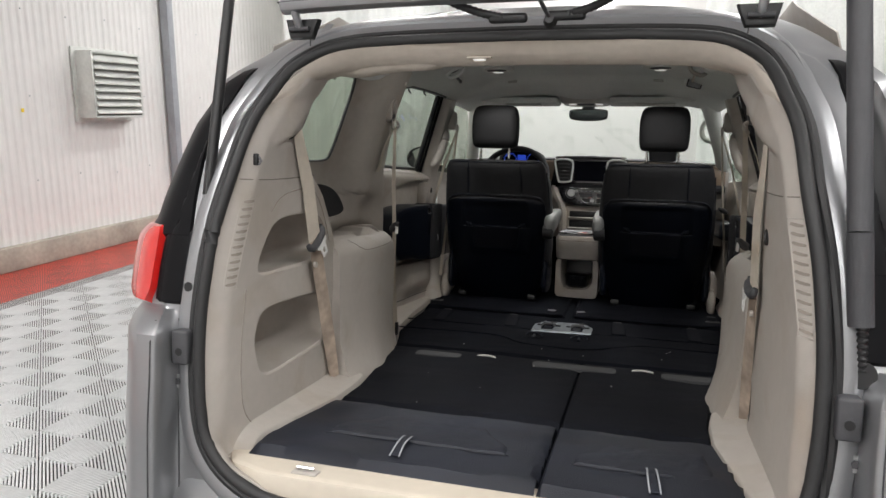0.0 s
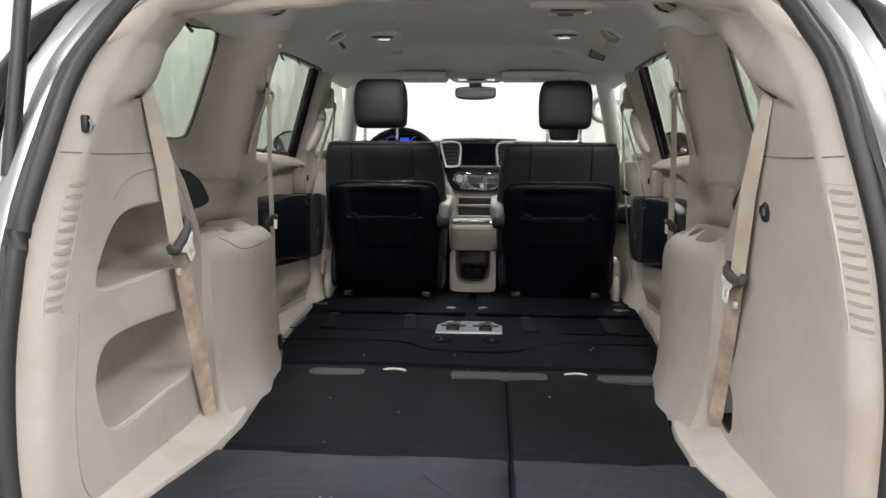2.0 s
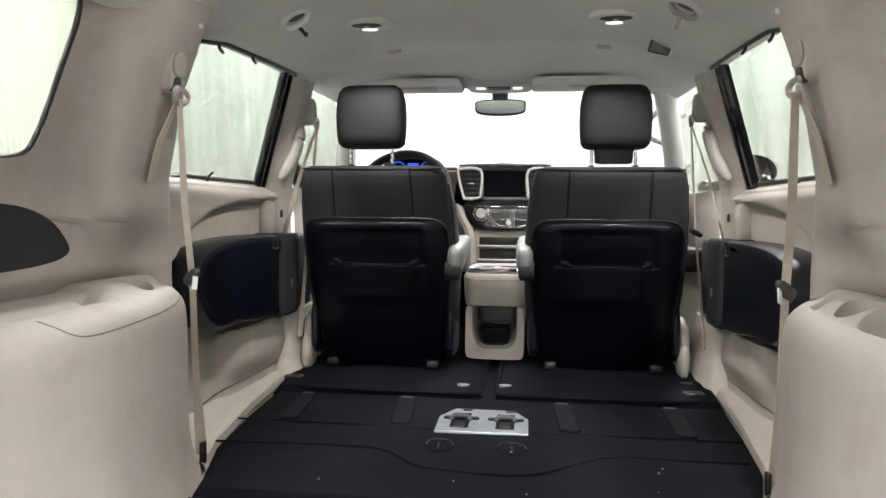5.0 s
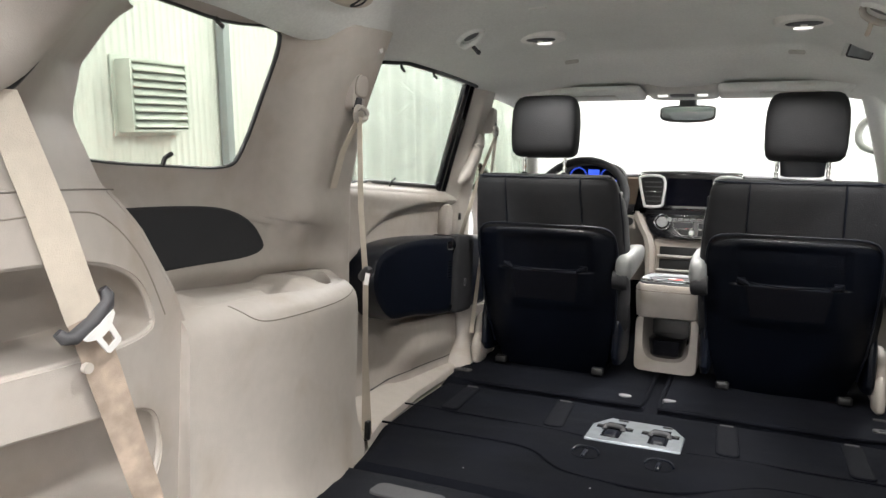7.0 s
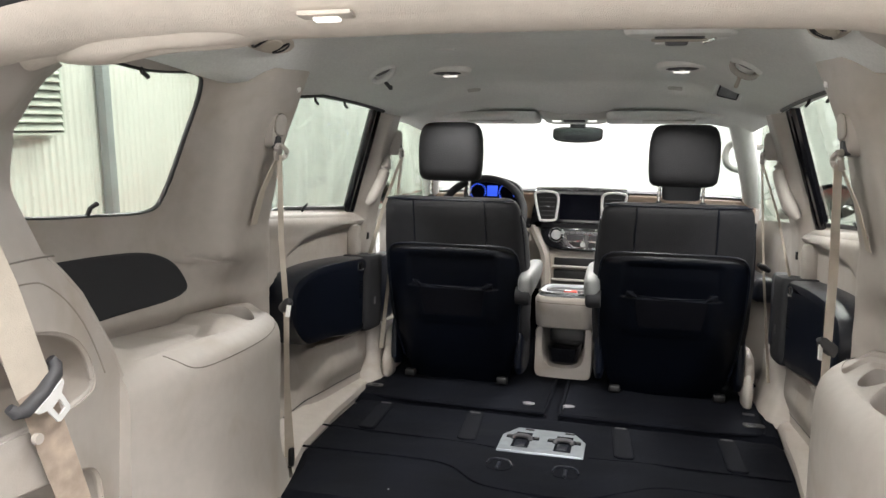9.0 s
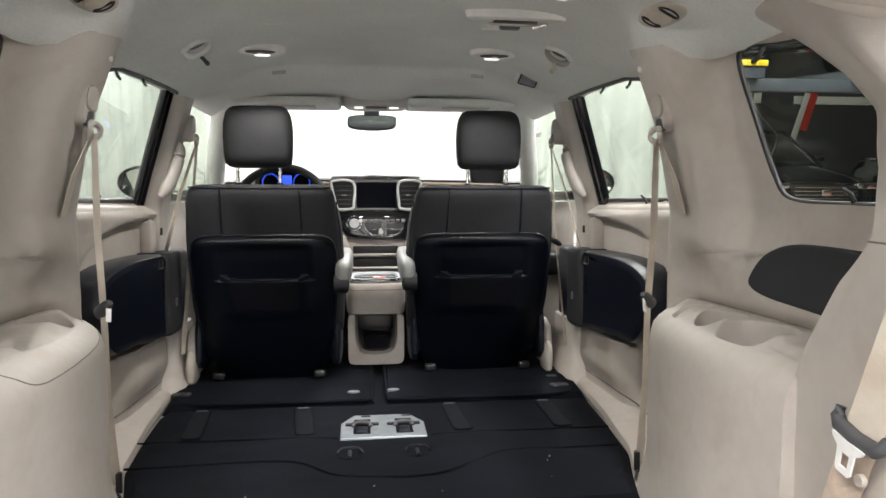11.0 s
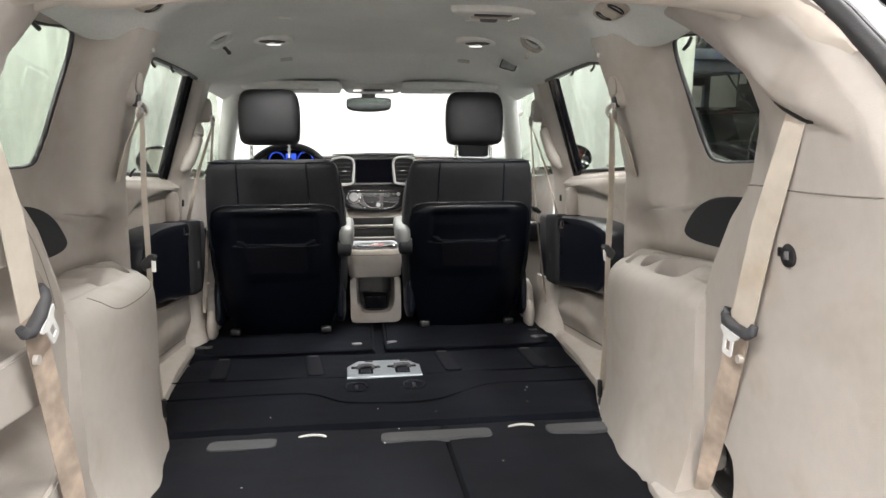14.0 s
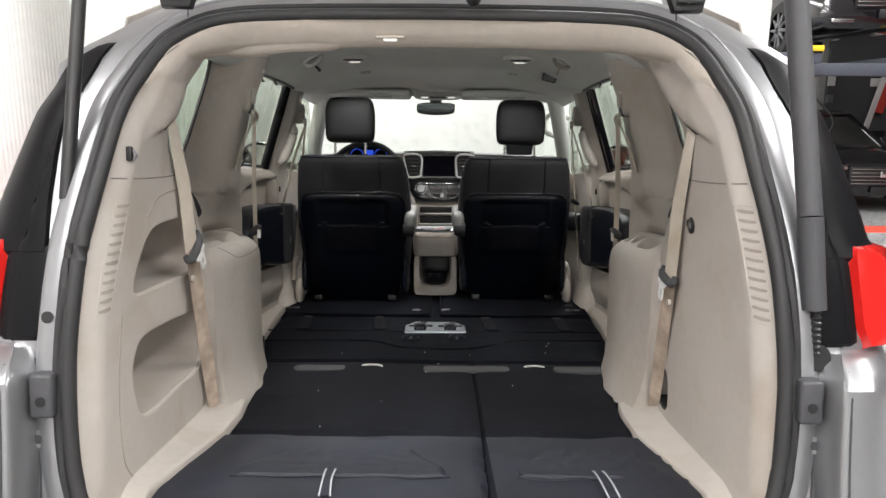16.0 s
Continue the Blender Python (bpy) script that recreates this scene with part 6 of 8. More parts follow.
# gauges
bm = plate(bmesh.new(), [(float(a), float(b)) for a, b in spline([(-0.56, 1.40), (-0.54, 1.47), (-0.42, 1.50), (-0.30, 1.47), (-0.27, 1.40), (-0.30, 1.36), (-0.54, 1.36)], 4, True)], 0, 0.06, 0.01, lambda a, b, h: (a, 5.02 - h, b))
part("gauge_hood", bm, BLACK, da, "black gauge hood")
bm = plate(bmesh.new(), [(float(a), float(b)) for a, b in spline([(-0.54, 1.40), (-0.52, 1.455), (-0.42, 1.475), (-0.32, 1.455), (-0.29, 1.40), (-0.32, 1.375), (-0.52, 1.375)], 4, True)], 0, 0.004, 0.001, lambda a, b, h: (a, 4.957 - h, b))
part("gauge_face", bm, SCREEN, da)
for x in (-0.485, -0.345):
    bm = bmesh.new()
    for k in range(20):
        a = radians(220 - k * 13)
        tube(bm, [(x + 0.034 * math.cos(a), 4.951, 1.425 + 0.034 * math.sin(a)), (x + 0.040 * math.cos(a), 4.951, 1.425 + 0.040 * math.sin(a))], 0.0025, 5)
    part("gauge_dial", bm, BLUE, da, "lit blue gauge ring")
part("gauge_display", box((-0.415, 4.951, 1.43), (0.05, 0.003, 0.05), 0.001), BLUE, da, "lit blue display")

# steering wheel
sw = thing("steering_wheel", (-0.40, 4.75, 1.30), "black leather steering wheel", "steering wheel")
swm = Matrix.Translation((-0.405, 4.66, 1.315)) @ Matrix.Rotation(radians(-28), 4, "X")
bm = bmesh.new()
tube(bm, [(0.188 * math.cos(a), 0, 0.188 * math.sin(a)) for a in np.linspace(0, 2 * math.pi, 40, endpoint=False)], 0.017, 10, True)
bm.transform(swm)
part("rim", bm, LEATHER, sw)
bm = bmesh.new()
rbox(bm, (0, 0.02, -0.01), (0.16, 0.05, 0.13), 0.03, 4)
bm.transform(swm)
part("hub", bm, BLACK, sw, "black airbag hub")
for ang in (8, 172, 270):
    bm = bmesh.new()
    a = radians(ang)
    tube(bm, [(0.06 * math.cos(a), 0.015, 0.05 * math.sin(a)), (0.18 * math.cos(a), 0, 0.18 * math.sin(a))], [0.022, 0.014], 8)
    bm.transform(swm)
    part("spoke", bm, GREYP, sw, "grey spoke")

# rear-view mirror and overhead
rm = thing("rear_view_mirror", (-0.02, 4.82, 1.70), "black rear-view mirror on the windscreen", "mirror")
bm = plate(bmesh.new(), [(float(a), float(b)) for a, b in spline([(-0.13, 1.70), (-0.115, 1.722), (-0.02, 1.728), (0.08, 1.722), (0.092, 1.70), (0.078, 1.668), (-0.02, 1.658), (-0.117, 1.668)], 4, True)], 0, 0.028, 0.008, lambda a, b, h: (a, 4.90 - h - 0.27 * (b - 1.69), b))
part("housing", bm, BLACK, rm)
bm = plate(bmesh.new(), [(float(a), float(b)) for a, b in spline([(-0.122, 1.698), (-0.11, 1.715), (-0.02, 1.720), (0.074, 1.715), (0.085, 1.698), (0.073, 1.673), (-0.02, 1.665), (-0.11, 1.673)], 4, True)], 0, 0.002, 0.0005, lambda a, b, h: (a, 4.871 - h - 0.27 * (b - 1.69), b))
part("glass", bm, MIRROR, rm, "mirror glass")
part("stem", box((-0.02, 4.89, 1.745), (0.07, 0.06, 0.06), 0.015), BLACK, rm)
part("sensor_box", box((-0.02, 4.86, 1.785), (0.12, 0.16, 0.05), 0.02), DARKGREY, rm, "dark sensor box")
oc = thing("overhead_console", (-0.02, 4.55, 1.76), "light grey overhead console with two reading lamps", "console")
rings = [[(px, py, z) for px, py in squircle(-0.005, 4.54, a, b, 4.5, 36)] for z, a, b in ((1.765, 0.150, 0.13), (1.745, 0.142, 0.12), (1.722, 0.130, 0.105), (1.712, 0.120, 0.095), (1.709, 0.105, 0.08))]
part("body", loft(bmesh.new(), rings), LIGHTGREY, oc)
part("panel", box((-0.005, 4.50, 1.708), (0.085, 0.05, 0.008), 0.003), DARKGREY, oc, "dark switch panel")
for s in (-0.09, 0.09):
    part("lens", box((-0.005 + s * 0.78, 4.50, 1.707), (0.036, 0.024, 0.006), 0.003), LED, oc, "lit reading lamp")
for x0, x1 in ((-0.572, -0.148), (0.118, 0.548)):
    vs = thing("sun_visor", ((x0 + x1) / 2, 4.55, 1.75), "light grey folded sun visor", "sun visor", "sun visors")
    part("flap", box(((x0 + x1) / 2, 4.52, 1.724), (x1 - x0, 0.17, 0.034), 0.014, 4), CLOTH, vs)
    part("mirror_cover", box(((x0 + x1) / 2 + 0.02, 4.50, 1.706), ((x1 - x0) * 0.45, 0.09, 0.006), 0.003), LIGHTGREY, vs, "pale grey flap")
    part("clip", box(((x0 + x1) / 2 + 0.05, 4.434, 1.724), (0.09, 0.012, 0.01), 0.003), BEZEL, vs)

# ---------------- outside of the rear ----------------


def body_pt(s, z, lift=0.0):
    """The body's skin from the frame of the opening (s = 0) round the corner to the side (s = 1)."""
    wi = lerp_table([(a, b) for a, b in SEAL_W[:-2]], min(max(z, 0.62), 1.57)) + 0.075
    wb = wi if z > 0.8 else 0.692
    wo = body_x(z)
    yr = seal_y(max(z, 0.7)) + 0.006
    low = 1 - smooth(0.905, 0.942, z)
    f = 0.93 - 0.06 * smooth(1.14, 1.36, z) + 0.17 * smooth(0.935, 0.96, z) * (1 - smooth(1.09, 1.15, z))
    # above the waist the shoulder runs in to the roof
    top = smooth(1.42, 1.50, z)
    out = wb + 0.22 * f
    out += (lerp_table(SHOULDER, z) - out) * top
    span = out - wb
    side = max(wo, out + 0.004) if z < 1.45 else out + 0.03
    upper = [(wi, yr + 0.012), (wb + 0.02, yr + 0.010), (wb + 0.05 * span / 0.22, yr + 0.012), (wb + 0.25 * span, yr + 0.018), (wb + 0.49 * span, yr + 0.03), (wb + 0.78 * span, yr + 0.09 - 0.03 * top), (out, yr + 0.20 - 0.10 * top), (side, yr + 0.60), (side, 3.6)]
    lower = [(wi, yr + 0.012), (wb + 0.004, yr + 0.008), (wb + 0.010, yr - 0.050), (wb + 0.026, yr - 0.066), (wb + 0.088, yr - 0.050), (wb + 0.166, yr + 0.045), (wb + 0.20, yr + 0.20), (max(wo, wb + 0.21), yr + 0.60), (max(wo, wb + 0.21), 3.6)]
    P = [(a[0] + (b[0] - a[0]) * low, a[1] + (b[1] - a[1]) * low) for a, b in zip(upper, lower)]
    C = BODY_CACHE.get(round(z, 4))
    if C is None:
        C = BODY_CACHE[round(z, 4)] = np.array(spline(P, 8))
    k = s * (len(C) - 1)
    i = min(int(k), len(C) - 2)
    p = C[i] + (C[i + 1] - C[i]) * (k - i)
    t = C[i + 1] - C[i]
    t = t / np.linalg.norm(t)
    return p[0] + t[1] * lift, p[1] - t[0] * lift, z


BODY_CACHE = {}
SHOULDER = [(1.40, 0.865), (1.48, 0.835), (1.534, 0.780), (1.584, 0.727), (1.622, 0.672), (1.65, 0.615), (1.67, 0.57)]


def body_patch(side, s0, s1, z0, z1, lift, ns=14, nz=14, thick=0.012):
    """A panel that follows the body; s0 and s1 may be functions of z."""
    rows = []
    for j in range(nz + 1):
        z = z0 + (z1 - z0) * j / nz
        a = s0(z) if callable(s0) else s0
        b = s1(z) if callable(s1) else s1
        row = []
        for i in range(ns + 1):
            e = min(i, ns - i, j, nz - j)
            x, y, zz = body_pt(a + (b - a) * i / ns, z, lift if e else (-0.005 if lift else 0.0))
            row.append((side * x, y, zz))
        rows.append(row)
    return loft(bmesh.new(), rows, False, False)


for side in (-1, 1):
    part("rear_quarter", body_patch(side, 0.0, lambda z: lerp_table([(1.2, 1.0), (1.28, 0.62)], z), 0.93, 1.668, 0.0, 48, 48), SILVER, van, "silver painted rear quarter")
    part("bumper", body_patch(side, 0.0, 1.0, 0.10, 0.943, 0.0, 64, 34), SILVER, van, "silver painted bumper corner")
    part("pillar_cover", body_patch(side, lambda z: lerp_table([(1.095, 0.04), (1.13, 0.05), (1.2, 0.12), (1.3, 0.2), (1.4, 0.29), (1.47, 0.37), (1.535, 0.45)], z), lambda z: lerp_table([(1.095, 0.66), (1.40, 0.60), (1.47, 0.55), (1.535, 0.49)], z), 1.095, 1.535, 0.008, 16, 28), PILLAR, van, "gloss black pillar cover")
    part("lamp_surround", body_patch(side, 0.02, 0.45, 0.945, 1.13, 0.0065, 14, 14), PILLAR, van, "black panel beside the tail lamp")
    part("tail_lamp", body_patch(side, lambda z: 0.425 + 0.05 * abs((z - 1.04) / 0.095) ** 4, lambda z: 0.76 - 0.10 * abs((z - 1.04) / 0.095) ** 3, 0.943, 1.137, 0.016, 18, 18), RED, van, "red tail lamp")
    bm = bmesh.new()
    for s_ in (0.115, 0.372):
        pts = [body_pt(s_, z, 0.001) for z in np.linspace(0.15, 0.92, 20)]
        tube(bm, [(side * p[0], p[1], p[2]) for p in pts], 0.0017, 6)
    part("panel_gap", bm, DARKGREY, van, "dark joint between bumper and corner panel")
    # buffer block and bolt
    x = side * 0.672
    bm = box((x, 1.985, 0.862), (0.042, 0.04, 0.078), 0.007, 3)
    blk = part("buffer_block", bm, DARKGREY, van, "dark grey rubber buffer block")
    bm = bmesh.new()
    tube(bm, [(x, 1.975, 0.853), (x, 1.964, 0.853)], 0.009, 12)
    part("hole", bm, BLACK, blk)
    bm = bmesh.new()
    tube(bm, [(side * 0.693, 2.01, 0.777), (side * 0.693, 1.992, 0.777)], [0.020, 0.016], 18)
    bolt = part("body_bolt", bm, STEEL, van, "round silver plug")
    bm = bmesh.new()
    tube(bm, [(side * 0.693, 1.995, 0.777), (side * 0.693, 1.988, 0.777)], 0.008, 6)
    part("bolt_head", bm, DARKGREY, bolt)
    # hinge on the roof corner
    hx = side * 0.520
    bm = plate(bmesh.new(), [(-0.046, 0.022), (0.042, 0.022), (0.030, -0.024), (-0.028, -0.024)], 0.0, 0.022, 0.005, lambda a, b, h: (hx + a * side, 2.252 - h, 1.616 + b))
    hb = part("hinge_bracket", bm, BLACK, van, "black hinge bracket on the roof corner")
    bm = bmesh.new()
    tube(bm, [tuple(p) for p in spline([(hx, 2.232, 1.612), (hx, 2.216, 1.626), (hx + side * 0.004, 2.208, 1.650), (hx + side * 0.006, 2.196, 1.690)], 5)], [0.007, 0.010, 0.010, 0.010, 0.010, 0.010, 0.010, 0.010, 0.010, 0.011, 0.011, 0.011, 0.012, 0.012, 0.012, 0.012], 10)
    part("hinge_arm", bm, SILVER, hb, "silver hinge arm")
    bm = bmesh.new()
    tube(bm, [(hx - 0.026, 2.222, 1.612), (hx + 0.026, 2.222, 1.612)], 0.006, 10)
    part("hinge_pin", bm, DARKGREY, hb, "dark hinge pin")
    bm = bmesh.new()
    tube(bm, [(hx - side * 0.02, 2.245, 1.596), (hx - side * 0.022, 2.238, 1.575)], 0.0016, 5)
    part("roof_joint", bm, DARKGREY, hb, "thin sealed joint")

# lower back of the bumper under the sill
rows = []
for z, dy in ((0.560, 0.03), (0.548, 0.018), (0.50, 0.0), (0.35, -0.03), (0.15, -0.02)):
    rows.append([(0.72 * (i / 10 - 1), 1.955 + dy + 0.03 * abs(i / 10 - 1) ** 3, z) for i in range(21)])
part("bumper_top", loft(bmesh.new(), rows, False, False), SILVER, van, "silver painted bumper")

# open tailgate and its struts
def gate_slab(widths, z0, z1, shrink=0.0):
    """The open tailgate, standing steeply over the roof edge: half-widths by length."""
    m = V.inverted() @ Matrix.Translation((0, 2.25, 1.79)) @ Matrix.Rotation(radians(-62), 4, "X")
    bm = bmesh.new()
    rings = []
    for v, w in widths:
        w -= shrink
        rings.append([m @ Vector((a * w, -v, z0 + (z1 - z0) * b)) for a, b in ((-1, 0.2), (-0.97, 0), (0.97, 0), (1, 0.2), (1, 0.8), (0.96, 1), (-0.96, 1), (-1, 0.8))])
    return loft(bm, rings)


GATE_W = [(0.0, 0.54), (0.02, 0.555), (0.12, 0.57), (0.28, 0.66), (0.60, 0.69), (0.95, 0.68), (1.03, 0.66), (1.05, 0.62)]
gate = part("tailgate", gate_slab(GATE_W, -0.045, 0.045), SILVER, van, "open silver tailgate")
part("gate_trim", gate_slab(GATE_W[2:-1], -0.075, -0.04, 0.08), BEIGE, gate, "beige inner trim")
rows = []
for k in range(-14, 15):
    x = k / 14 * 0.555
    dz = -0.010 * abs(k / 14) ** 2.5 - 0.016
    rows.append([(x, y, z + dz) for y, z in ((2.19, 1.715), (2.186, 1.690), (2.192, 1.676), (2.205, 1.670), (2.222, 1.672), (2.232, 1.682), (2.236, 1.715))])
part("gate_edge", loft(bmesh.new(), rows, False, False), SILVER, gate, "silver lower edge of the tailgate")
bm = bmesh.new()
tube(bm, [(k / 14 * 0.56, 2.189, 1.678 - 0.010 * abs(k / 14) ** 2.5) for k in range(-14, 15)], 0.003, 6)
part("edge_joint", bm, DARKGREY, gate, "dark joint along the edge")
for side, ball, joint, r, top in ((-1, (-0.676, 2.012, 0.995), (-0.666, 2.064, 1.204), 0.0125, (-0.647, 2.192, 2.07)), (1, (0.694, 2.008, 0.935), (0.676, 2.015, 1.185), 0.021, (0.643, 2.148, 2.07))):
    st = thing("gate_strut", ball, "black gas strut holding the tailgate open" if side < 0 else "thick dark grey power strut holding the tailgate open", "strut", "tailgate struts")
    d = Vector(top) - Vector(joint)
    bm = bmesh.new()
    tube(bm, [joint, top], r, 16)
    part("cylinder", bm, DARKGREY if side > 0 else BLACK, st)
    bm = bmesh.new()
    if side < 0:
        tube(bm, [ball, joint], 0.0045, 10)
        part("rod", bm, CHROME, st, "chrome rod")
    else:
        tube(bm, [(0.688, 2.010, 1.02), joint], r * 1.04, 16)
        part("lower_cylinder", bm, DARKGREY, st)
        bm = bmesh.new()
        tube(bm, [(0.6935 - 0.0001 * k, 2.008, 0.94 + 0.0027 * k) for k in range(31)], [0.0108 if k % 4 < 2 else 0.008 for k in range(31)], 10)
        part("cable_sleeve", bm, BLACK, st, "ribbed black cable sleeve")
    bm = bmesh.new()
    tube(bm, [(ball[0], ball[1] + 0.012, ball[2] - 0.002), (ball[0], ball[1] - 0.008, ball[2])], 0.025 if side > 0 else 0.011, 20)
    part("socket", bm, BLACK, st, "black ball socket")
# cable sleeves over the opening
for pts in ([(-0.20, 2.22, 1.70), (-0.14, 2.235, 1.665), (-0.07, 2.245, 1.640), (-0.01, 2.25, 1.628)], [(0.30, 2.20, 1.705), (0.24, 2.225, 1.672), (0.18, 2.24, 1.645), (0.12, 2.25, 1.630)]):
    t = thing("cable_sleeve", pts[-1], "ribbed black cable sleeve over the opening", "cable")
    sp_ = [tuple(p) for p in spline(pts, 12)]
    bm = bmesh.new()
    tube(bm, sp_, [0.0105 if k % 2 else 0.0085 for k in range(len(sp_))], 10)
    part("sleeve", bm, BLACK, t)
    part("foot", box(pts[-1], (0.09, 0.02, 0.022), 0.008, 3), BLACK, t)
t = thing("washer_hose", (0.085, 2.25, 1.622), "thin black hose with round grommet", "hose")
bm = bmesh.new()
tube(bm, [tuple(p) for p in spline([(0.05, 2.20, 1.70), (0.065, 2.225, 1.66), (0.085, 2.245, 1.625)], 6)], 0.005, 8)
part("hose", bm, BLACK, t)
bm = bmesh.new()
tube(bm, [(0.085, 2.262, 1.622), (0.085, 2.24, 1.622)], [0.016, 0.010], 14)
part("grommet", bm, BLACK, t)

# ---------------- belts ----------------


def tongue(t, p, side, tilt):
    """A buckle tongue: dark grip across the strap, steel tongue with a square hole."""
    m = Matrix.Translation(p) @ Matrix.Rotation(radians(tilt), 4, "X")
    bm = bmesh.new()
    tube(bm, [(side * 0.003, -0.044, 0.016), (0, -0.043, 0.004), (-side * 0.002, -0.034, -0.004), (-side * 0.004, 0.0, -0.007), (-side * 0.002, 0.034, -0.004), (0, 0.043, 0.004), (side * 0.003, 0.044, 0.016)], [0.007, 0.0095, 0.0105, 0.011, 0.0105, 0.0095, 0.007], 10)
    bm.transform(m)
    part("grip", bm, DARKGREY, t, "dark grey plastic grip")
    out = [(-0.030, -0.010), (-0.028, -0.016), (-0.016, -0.024), (-0.0145, -0.052), (-0.011, -0.056), (0.011, -0.056), (0.0145, -0.052), (0.016, -0.024), (0.028, -0.016), (0.030, -0.010)]
    hole = [(-0.008, -0.028), (-0.008, -0.028), (-0.008, -0.028), (-0.0075, -0.046), (-0.0065, -0.047), (0.0065, -0.047), (0.0075, -0.046), (0.008, -0.028), (0.008, -0.028), (0.008, -0.028)]
    rings = [[(-side * (0.012 + h), a, b) for a, b in ring] for h, ring in ((0.0, hole), (0.0, out), (0.003, out), (0.003, hole), (0.0, hole))]
    bm = loft(bmesh.new(), rings, True, False)
    bmesh.ops.remove_doubles(bm, verts=bm.verts[:], dist=0.0003)
    bm.transform(m)
    part("tongue", bm, TONGUE, t, "bright steel buckle tongue")


for side, top, mid, low, tilt in ((-1, (-0.560, 2.300, 1.368), (-0.571, 2.430, 1.082), (-0.585, 2.615, 0.640), -12), (1, (0.557, 2.287, 1.362), (0.578, 2.458, 1.020), (0.603, 2.636, 0.640), -18)):
    t = thing("seat_belt", low, "beige rear seat belt with a stained lower strap", "seat belt", "rear seat belts")
    tv, mv, lv = Vector(top), Vector(mid), Vector(low)
    bm = bmesh.new()
    ribbon(bm, [tv + Vector((side * 0.004, 0, 0.008)), tv, tv.lerp(mv, 0.5) + Vector((-side * 0.006, 0, 0)), mv], [0.046, 0.048, 0.052, 0.054], [(0, 1, 0.42), (0, 1, 0.42), (-side * 0.17, 1, 0.3), (-side * 0.17, 1, 0.25)])
    part("upper_strap", bm, WEBBING, t)
    bm = bmesh.new()
    pts = [mv, mv.lerp(lv, 0.3), mv.lerp(lv, 0.7), lv]
    ribbon(bm, pts, [0.052, 0.048, 0.042, 0.03], [(-side * 0.17, 1, 0.3), (-side * 0.3, 1, 0.3), (-side * 0.6, 1, 0.3), (-side * 0.9, 1, 0.3)])
    part("lower_strap", bm, WORN, t, "stained brown lower strap")
    tongue(t, mv + Vector((-side * 0.006, 0, 0)), side, 38 if side < 0 else 12)
    bm = bmesh.new()
    tube(bm, [(side * (trim_x(y, lerp_table(BELT_LIP, y) + 0.004, side) + 0.001), y, lerp_table(BELT_LIP, y) - 0.002) for y in (2.250, 2.262, 2.275, 2.29, 2.309, 2.327, 2.35, 2.367, 2.378)], [0.002, 0.005, 0.0055, 0.0055, 0.0055, 0.005, 0.004, 0.003, 0.0015], 8)
    part("slot", bm, BLACK, t, "dark belt slot")
    bm = bmesh.new()
    tube(bm, [mv.lerp(lv, 0.16) + Vector((-side * 0.002, -0.028, 0)), mv.lerp(lv, 0.16) + Vector((-side * 0.010, -0.028, 0))], 0.008, 10)
    part("stop_button", bm, BEIGE, t)

